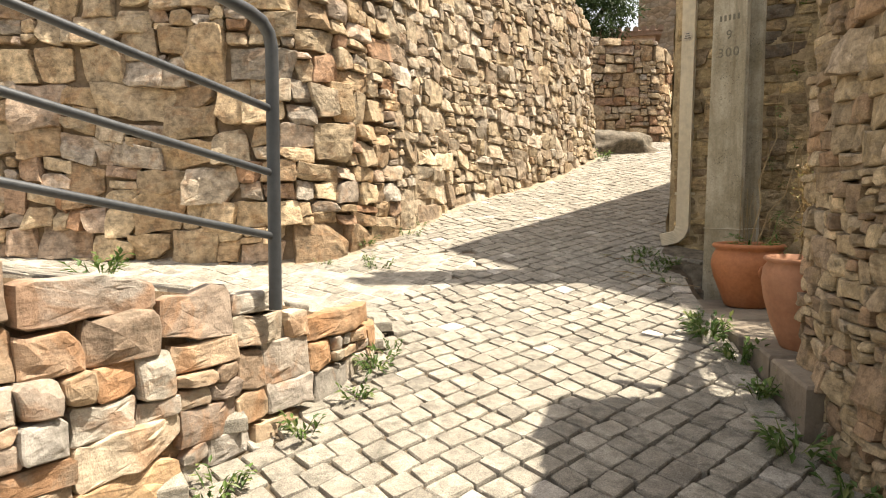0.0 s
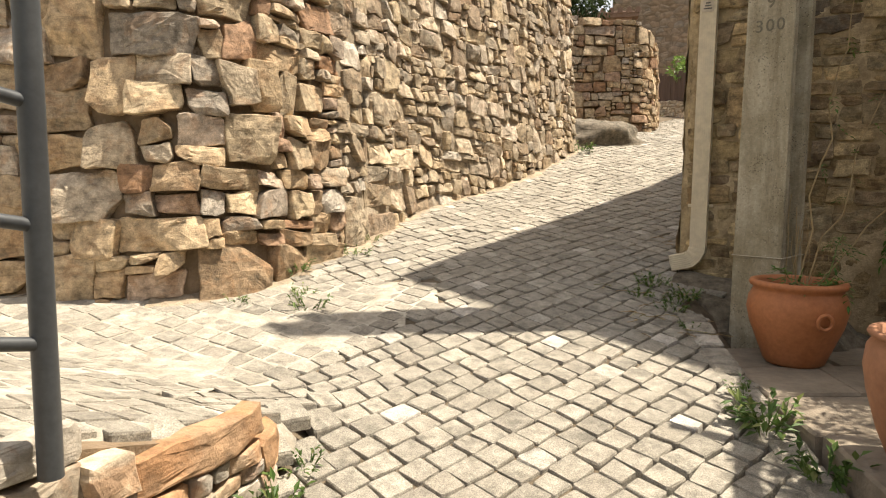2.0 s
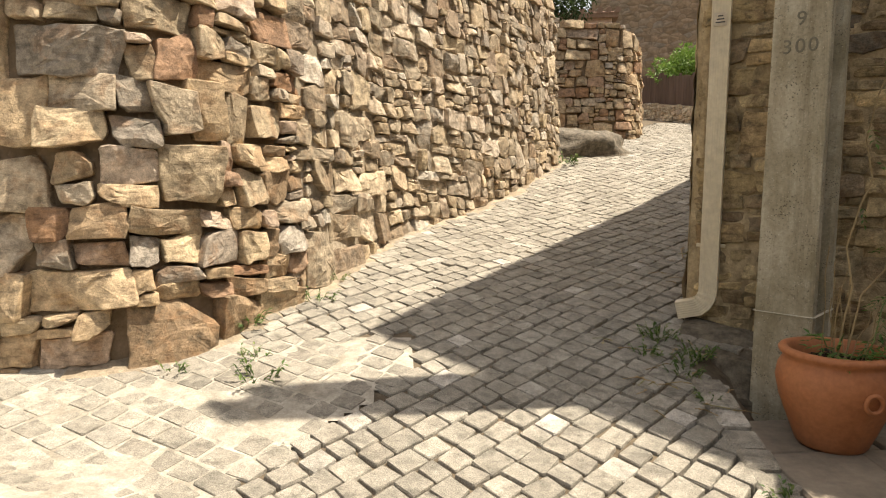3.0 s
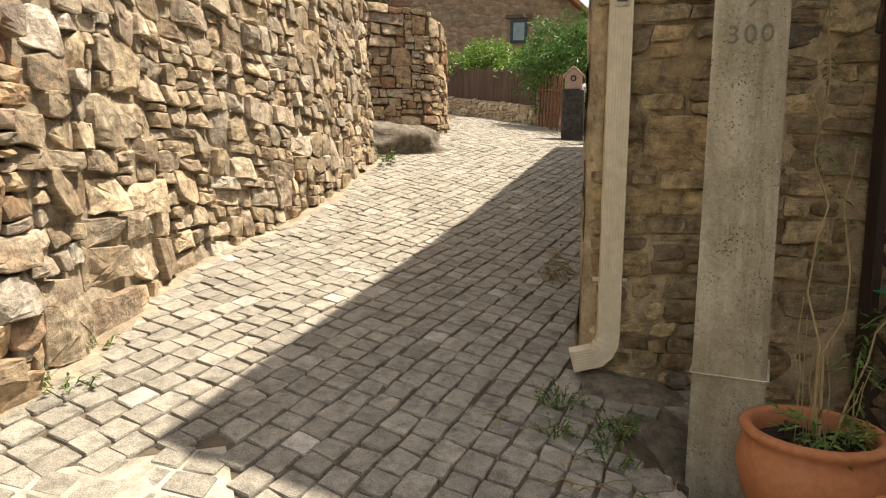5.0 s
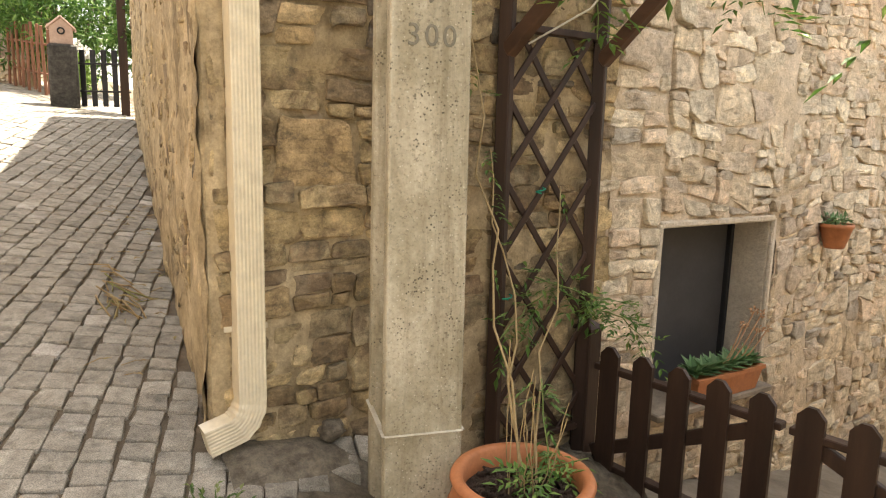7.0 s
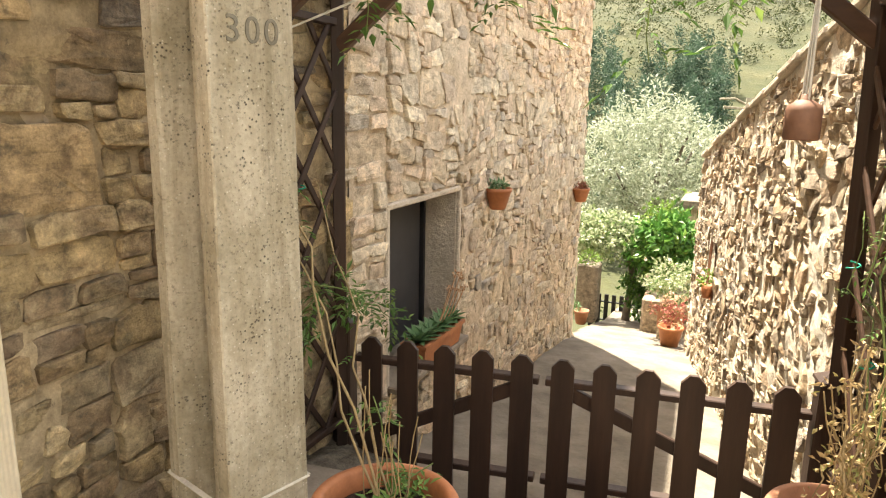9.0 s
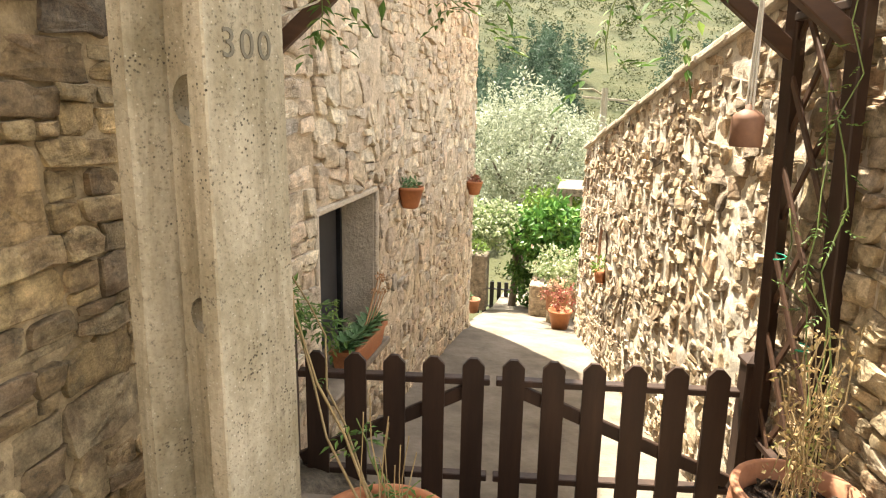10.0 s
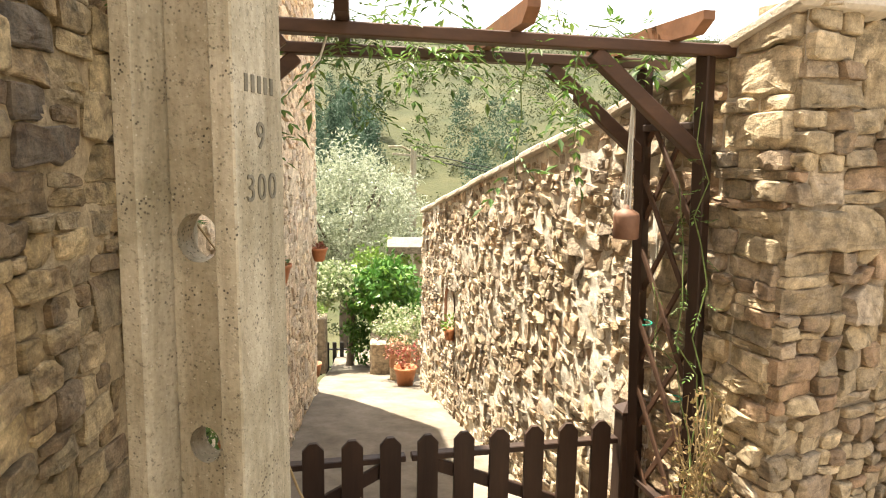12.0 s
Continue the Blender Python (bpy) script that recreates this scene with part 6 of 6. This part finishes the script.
rng = random.Random(101)
hill = Shape()
for _ in range(2000):
    a, b = rng.uniform(24, 230), rng.uniform(-70, 130)
    p = C + U * a + N * b
    if a < 30 and abs(b) < 6:
        continue
    k = 0.7 + 0.008 * a
    s = rng.uniform(0.7, 2.0) * k
    clump(hill, rng, (p.x, p.y, terrain(p.x, p.y) + s * 0.3), (s, s, s * 0.7), 90, 0.24 * k, 0.15 * k, 0.5)
hill.make("hillside_scrub", LEAF_SCRUB, None, "olive-green scrub covering the valley slope", category="scrub", kind="stuff")
wood = Shape()
for _ in range(260):
    a, b = rng.uniform(52, 120), rng.uniform(-42, -1)
    if rng.random() < 0.15:
        b = rng.uniform(10, 60)
    p = C + U * a + N * b
    z = terrain(p.x, p.y)
    h = rng.uniform(6, 11)
    for k in range(7):
        f = 0.2 + 0.8 * k / 6
        w = 1.9 * (1.15 - f) + 0.4
        clump(wood, rng, (p.x + rng.uniform(-0.5, 0.5), p.y + rng.uniform(-0.5, 0.5), z + h * f), (w, w, h * 0.11), 70, 0.45, 0.22, 0.3)
wood.make("eucalyptus_wood", LEAF_EUCA, None, "blue-green eucalyptus wood on the valley slope", category="wood", kind="stuff")


# ---- up the road ----
blob((2.55, 10.78, 1.98), (0.92, 0.36, 0.34), 6, 0.3, 22, 36).make("boulder", MAT_DARKROCK, None, "flat dark boulder at the foot of the wall", category="rock")
rng = random.Random(111)
ow = Line([(7.95, 15.6), (7.8, 16.3), (7.65, 18.0), (7.35, 20.3), (6.9, 22.5)], -1, 0.0)
ow_top = lambda s: road(*ow.at(s)) + 0.42
wall_fence = backing("wall_fence", ow, foot_of(ow), ow_top, MAT_MORTAR, "low stone wall under a board fence", 0.35)
lay(rng, wall_fence, ow, bed(rng, 0, ow.length, 2.4, 4.3, 0.03, 1.5), MAT_HOUSE, 0.01, 0.03, 0.01, lambda s, z: True, foot_of(ow), ow_top, zero)
bf = thing("board_fence", "weathered brown board fence on the low wall", "fence", at=(7.6, 18, 3.4))
s = 0.7
while s < ow.length - 0.1:
    p = ow.at(s) - ow.normal(s) * 0.18
    h = rng.uniform(0.72, 0.86)
    t = ow.at(min(s + 0.1, ow.length)) - ow.at(s)
    Shape().box((0.115, 0.022, h), pose(p.x, p.y, ow_top(s) + h / 2 - 0.01, 0, rng.uniform(-1.5, 1.5), math.degrees(math.atan2(t.y, t.x))), 0.004).make("board", MAT_BOARD, bf)
    s += 0.125
pf = thing("stake_fence", "leaning reddish wooden stake fence beside the lane", "fence", at=(7.3, 14.4, 2.6))
for i in range(11):
    f = i / 10
    p = Vector((7.0, 13.25)).lerp(Vector((7.6, 15.4)), f)
    Shape().box((0.065, 0.035, 1.05), pose(p.x, p.y, road(p.x, p.y) + 0.55 + 0.02 * (i % 3), rng.uniform(-2, 2), rng.uniform(-4, 2), 74), 0.008).make("stake", MAT_REDBOARD, pf)
for h in (0.35, 0.8):
    Shape().bar((7.03, 13.2, road(7, 13.2) + h), (7.63, 15.45, road(7.6, 15.4) + h), 0.05, 0.03, (0, 0, 1), 0.004).make("rail", MAT_REDBOARD, pf)
zb = road(6.58, 12.6)
gp = thing("gate_pillar", "squat dark stone gate pillar beside the lane", "pillar", at=(6.58, 12.6, zb))
Shape().box((0.36, 0.34, 0.88), pose(6.58, 12.6, zb + 0.40, 0, 0, -38), 0.03).make("shaft", MAT_DARKSTONE, gp)
mb = thing("stone_mailbox", "small pinkish house-shaped mailbox on the pillar", "mailbox", at=(6.58, 12.6, zb + 0.84))
m = pose(6.58, 12.6, zb + 0.845, 0, 0, -38)
pr = [(-0.14, 0), (0.14, 0), (0.14, 0.22), (0.0, 0.34), (-0.14, 0.22)]
Shape().add([m @ Vector((x, y2, z)) for y2 in (-0.12, 0.12) for x, z in pr], [(0, 1, 2, 3, 4), (9, 8, 7, 6, 5)] + [(i, i + 5, (i + 1) % 5 + 5, (i + 1) % 5) for i in range(5)]).make("box", MAT_PINKSTONE, mb)
for sg in (-1, 1):
    Shape().bar(m @ Vector((sg * 0.18, 0, 0.20)), m @ Vector((0, 0, 0.365)), 0.28, 0.025, (0, 0, 1), 0.005).make("roof_slope", MAT_PINKSTONE, mb)
Shape().lathe([(0.05, 0), (0.05, 0.012), (0.03, 0.012), (0.03, 0.0)], m @ pose(0, -0.12, 0.17, 90, 0, 0), 16).make("opening", MAT_BLACK, mb)
gg = thing("garden_gate", "low black picket gate beside the pillar", "gate", at=(6.8, 12.3, zb))
for i in range(5):
    p = Vector((6.74, 12.42)).lerp(Vector((6.98, 11.85)), i / 4)
    Shape().box((0.075, 0.022, 0.78), pose(p.x, p.y, zb + 0.40, 0, 0, -66), 0.005).make("picket", MAT_BLACK, gg)
for h in (0.22, 0.6):
    Shape().bar((6.72, 12.46, zb + h), (7.0, 11.8, zb + h), 0.06, 0.025, (0, 0, 1), 0.004).make("rail", MAT_BLACK, gg)
zb = road(6.95, 11.85)
tp = thing("timber_post", "tall dark timber post covered by ivy at the house end", "post", at=(6.95, 11.85, zb))
Shape().box((0.11, 0.11, 3.2), pose(6.95, 11.85, zb + 1.55, 0, 0, -38), 0.008).make("shaft", MAT_WOOD, tp)
crown(rng, (7.2, 11.9, zb + 1.4), (0.25, 0.25, 0.9), 50, 24, 0.12, 0.08, 0.05).make("ivy", LEAF_BUSH, tp)
z0 = terrain(8.0, 15.4)
tree("willow_bush", "large round green bush with narrow leaves", (8.5, 15.2, z0), 0.7, (8.45, 15.1, 3.95), (1.6, 1.35, 1.1), 360, 34, 0.24, 0.13, 0.035, LEAF_BUSH, 15, 0.09, "bush")
tree("hedge_creeper", "light green creeper behind the board fence", (8.6, 19.6, 3.2), 0.5, (8.45, 19.9, 4.65), (0.9, 1.5, 0.62), 150, 30, 0.22, 0.12, 0.06, LEAF_LIGHT, 16, 0.06, "creeper")
tree("garden_creeper", "light green creeper behind the board fence", (8.7, 17.4, 3.0), 0.5, (8.5, 17.6, 4.25), (0.6, 0.9, 0.45), 80, 30, 0.2, 0.12, 0.06, LEAF_LIGHT, 17, 0.05, "creeper")
wf = Shape()
for p in ((6.9, 12.75, 3.18), (7.0, 12.7, 3.1), (6.95, 12.6, 3.05)):
    clump(wf, rng, p, (0.06, 0.06, 0.06), 60, 0.05, 0.04)
fl2 = thing("white_rose", "white roses beside the pillar", "flowers", at=(6.95, 12.85, 2.3))
wf.make("blooms", MAT_WHITE, fl2, kind="stuff")
crown(rng, (7.0, 12.85, 2.75), (0.2, 0.2, 0.4), 30, 22, 0.1, 0.06, 0.04).make("leaves", LEAF_LIGHT, fl2)

# stone house beyond
fhm = pose(11.75, 25.05, 0, 0, 0, -31.8)
fh = thing("stone_house", "old stone house with a small blue-framed window", "house", at=(11.75, 25.05, 3.0))
fpr = [(-4.6, 2.4), (3.0, 2.4), (3.0, 7.15), (0.6, 9.3), (-4.6, 9.3)]
Shape().add([fhm @ Vector((x, y2, z)) for y2 in (0, 5) for x, z in fpr], [(0, 1, 2, 3, 4), (9, 8, 7, 6, 5)] + [(i, i + 5, (i + 1) % 5 + 5, (i + 1) % 5) for i in range(5)]).make("wall", MAT_FARWALL, fh)
Shape().bar(fhm @ Vector((3.35, 2.4, 6.98)), fhm @ Vector((0.5, 2.4, 9.53)), 5.6, 0.14, (0, 0, 1), 0.01).make("roof", MAT_TERRA_OLD, fh)
wn = Shape()
wn.box((0.62, 0.10, 0.86), fhm @ pose(0.56, -0.02, 6.75), 0.01)
wn = wn.make("window", plain_mat("dark_blue_frame", (0.03, 0.045, 0.055), (0.05, 0.065, 0.075), 4, 0.5, 0.1, 0.001), fh)
Shape().box((0.40, 0.04, 0.62), fhm @ pose(0.56, -0.07, 6.72), 0.004).make("pane", MAT_GLASSY, wn)
Shape().box((0.95, 0.16, 0.14), fhm @ pose(0.56, -0.03, 7.25), 0.01).make("lintel", MAT_BOARD, fh)
Shape().box((0.34, 0.08, 0.7), fhm @ pose(-3.95, -0.02, 6.6), 0.01).make("window", MAT_BLACK, fh)
# pink house and dark tree above the walls
ph = thing("pink_house", "pink rendered house with a clay roof", "house", at=(5.2, 21.5, 3.4))
phm = pose(4.6, 22.5, 0, 0, 0, -16)
Shape().box((2.6, 3.0, 3.8), phm @ pose(1.0, 1.5, 4.7), 0.02).make("wall", MAT_PINKWALL, ph)
Shape().box((3.0, 3.4, 0.18), phm @ pose(1.0, 1.5, 6.75, 8, 0, 0), 0.02).make("roof", MAT_OLDROOF, ph)
for i in range(12):
    Shape().tube([phm @ Vector((-0.4 + 0.26 * i, -0.25, 6.63)), phm @ Vector((-0.4 + 0.26 * i, 3.0, 7.05))], 0.09, 8).make("roof_tile", MAT_OLDROOF, ph)
tree("dark_tree", "dark evergreen tree above the stone wall", (3.0, 15.2, 2.4), 2.0, (2.95, 15.0, 5.4), (1.35, 1.2, 1.25), 300, 40, 0.26, 0.11, 0.04, LEAF_DARK, 18, 0.12)


# ---- weeds and litter along the edges ----
def weed(x, y, r, h, n, seed, mat=LEAF_WEED, z=None):
    rng = random.Random(seed)
    sh = Shape()
    z = road(x, y) if z is None else z
    for _ in range(n):
        a = rng.uniform(0, 6.28)
        d = rng.uniform(0, r)
        b = Vector((x + d * math.cos(a), y + d * math.sin(a), 0))
        b.z = z
        t = b + Vector((math.cos(a) * h * 0.5, math.sin(a) * h * 0.5, h * rng.uniform(0.4, 1.0)))
        for k in range(5):
            q = b.lerp(t, 0.25 + 0.75 * k / 4)
            leaf(sh, q, any_way(rng) + Vector((math.cos(a), math.sin(a), 0.4)), Vector((0, 0, 1)), h * 0.42 * rng.uniform(0.6, 1.2), h * 0.19)
        leaf(sh, b, t - b, Vector((math.sin(a), -math.cos(a), 0)), (t - b).length, 0.006)
    t = thing("weed", "small green weed growing in the paving joints", "weed", "weeds", at=(x, y, z))
    sh.make("foliage", mat, t, kind="stuff")
    return t


spots = [(-0.30, 3.0, 0.07, 0.10, 14), (-0.36, 2.72, 0.05, 0.08, 10), (-0.52, 2.42, 0.05, 0.09, 10), (-0.72, 2.05, 0.08, 0.08, 12), (-0.25, 3.25, 0.06, 0.06, 10), (-0.82, 1.8, 0.07, 0.08, 10),
         (-0.62, 5.25, 0.10, 0.09, 12), (-0.45, 4.65, 0.10, 0.08, 10), (-0.85, 4.75, 0.06, 0.05, 8), (-0.2, 5.95, 0.06, 0.06, 7), (1.40, 3.45, 0.08, 0.13, 22), (1.44, 3.15, 0.08, 0.12, 18), (1.47, 3.7, 0.06, 0.07, 10), (1.5, 4.4, 0.05, 0.05, 8),
         (1.40, 4.85, 0.06, 0.06, 12), (1.58, 4.75, 0.07, 0.07, 12), (1.33, 2.75, 0.06, 0.12, 12), (1.25, 2.3, 0.08, 0.12, 14), (1.30, 2.05, 0.07, 0.1, 10), (2.35, 10.0, 0.2, 0.15, 14), (3.5, 12.6, 0.2, 0.15, 14), (1.5, 5.0, 0.05, 0.04, 8), (-1.6, 3.1, 0.1, 0.12, 12), (1.54, 5.04, 0.09, 0.07, 18), (1.68, 4.80, 0.08, 0.07, 14), (1.51, 4.62, 0.08, 0.06, 12), (-0.30, 5.59, 0.11, 0.07, 12), (-0.50, 4.86, 0.10, 0.06, 10)]
for i, (x, y, r, h, n) in enumerate(spots):
    weed(x, y, r, h, n, 200 + i)
lit = Shape()
rng = random.Random(121)
for _ in range(60):
    f = rng.random()
    p = (C + V * rng.uniform(0.3, 3.5) - U * rng.uniform(0.02, 0.35) + Vector((0.1, -0.07))) if f < 0.55 else Vector((rng.uniform(1.2, 1.7), rng.uniform(4.3, 5.0)))
    z = road(p.x, p.y) + 0.012
    d = any_way(rng)
    d.z = 0
    lit.tube([(p.x, p.y, z), (p.x + d.x * 0.05, p.y + d.y * 0.05, z + rng.uniform(0.0, 0.015)), (p.x + d.x * 0.12, p.y + d.y * 0.1, z)], 0.002, 4)
    leaf(lit, Vector((p.x, p.y, z)), d + Vector((0, 0, 0.2)), Vector((0, 0, 1)), 0.035, 0.018)
for _ in range(26):
    p = Vector((2.33, 6.42)).lerp(Vector((2.72, 6.98)), rng.random()) + Vector((rng.uniform(-0.07, 0.07), rng.uniform(-0.07, 0.07)))
    q = p + Vector((rng.uniform(-0.14, 0.06), rng.uniform(-0.26, -0.08)))
    m2 = p.lerp(q, 0.5) + Vector((rng.uniform(-0.04, 0.04), 0))
    lit.tube([(p.x, p.y, road(*p) + 0.015), (m2.x, m2.y, road(*m2) + rng.uniform(0.02, 0.05)), (q.x, q.y, road(*q) + 0.012)], 0.0042, 4)
lit.make("twig_litter", LEAF_DRY, None, "dry twigs and leaves lying along the house foot", category="litter", kind="stuff")

urn = bpy.data.objects["garden_urn"]
for sg in (-1, 1):
    c = Vector((1.945, 4.215 + sg * 0.222, 0.80))
    Shape().tube([c + Vector((0.034 * math.cos(a), sg * 0.004, 0.034 * math.sin(a))) for a in np.linspace(0, 2 * math.pi, 21)], 0.009, 8).make("ring_handle", MAT_TERRA, urn)

# bark chips on the pots' soil
for nm, c, z, r in (("urn_mulch", (1.945, 4.215), 0.905, 0.15), ("jar_mulch", (1.665, 3.0), 0.922, 0.14)):
    rng = random.Random(nm)
    ch = Shape()
    for _ in range(70):
        a, d = rng.uniform(0, 6.28), r * math.sqrt(rng.random())
        ch.box((rng.uniform(0.02, 0.05), rng.uniform(0.012, 0.03), 0.008), pose(c[0] + d * math.cos(a), c[1] + d * math.sin(a), z + rng.uniform(0, 0.012), rng.uniform(-25, 25), rng.uniform(-25, 25), rng.uniform(0, 360)), 0.003)
    ch.make("bark_mulch", MAT_SOIL, None, "dark bark chips on the soil of the pot", category="mulch", kind="stuff")
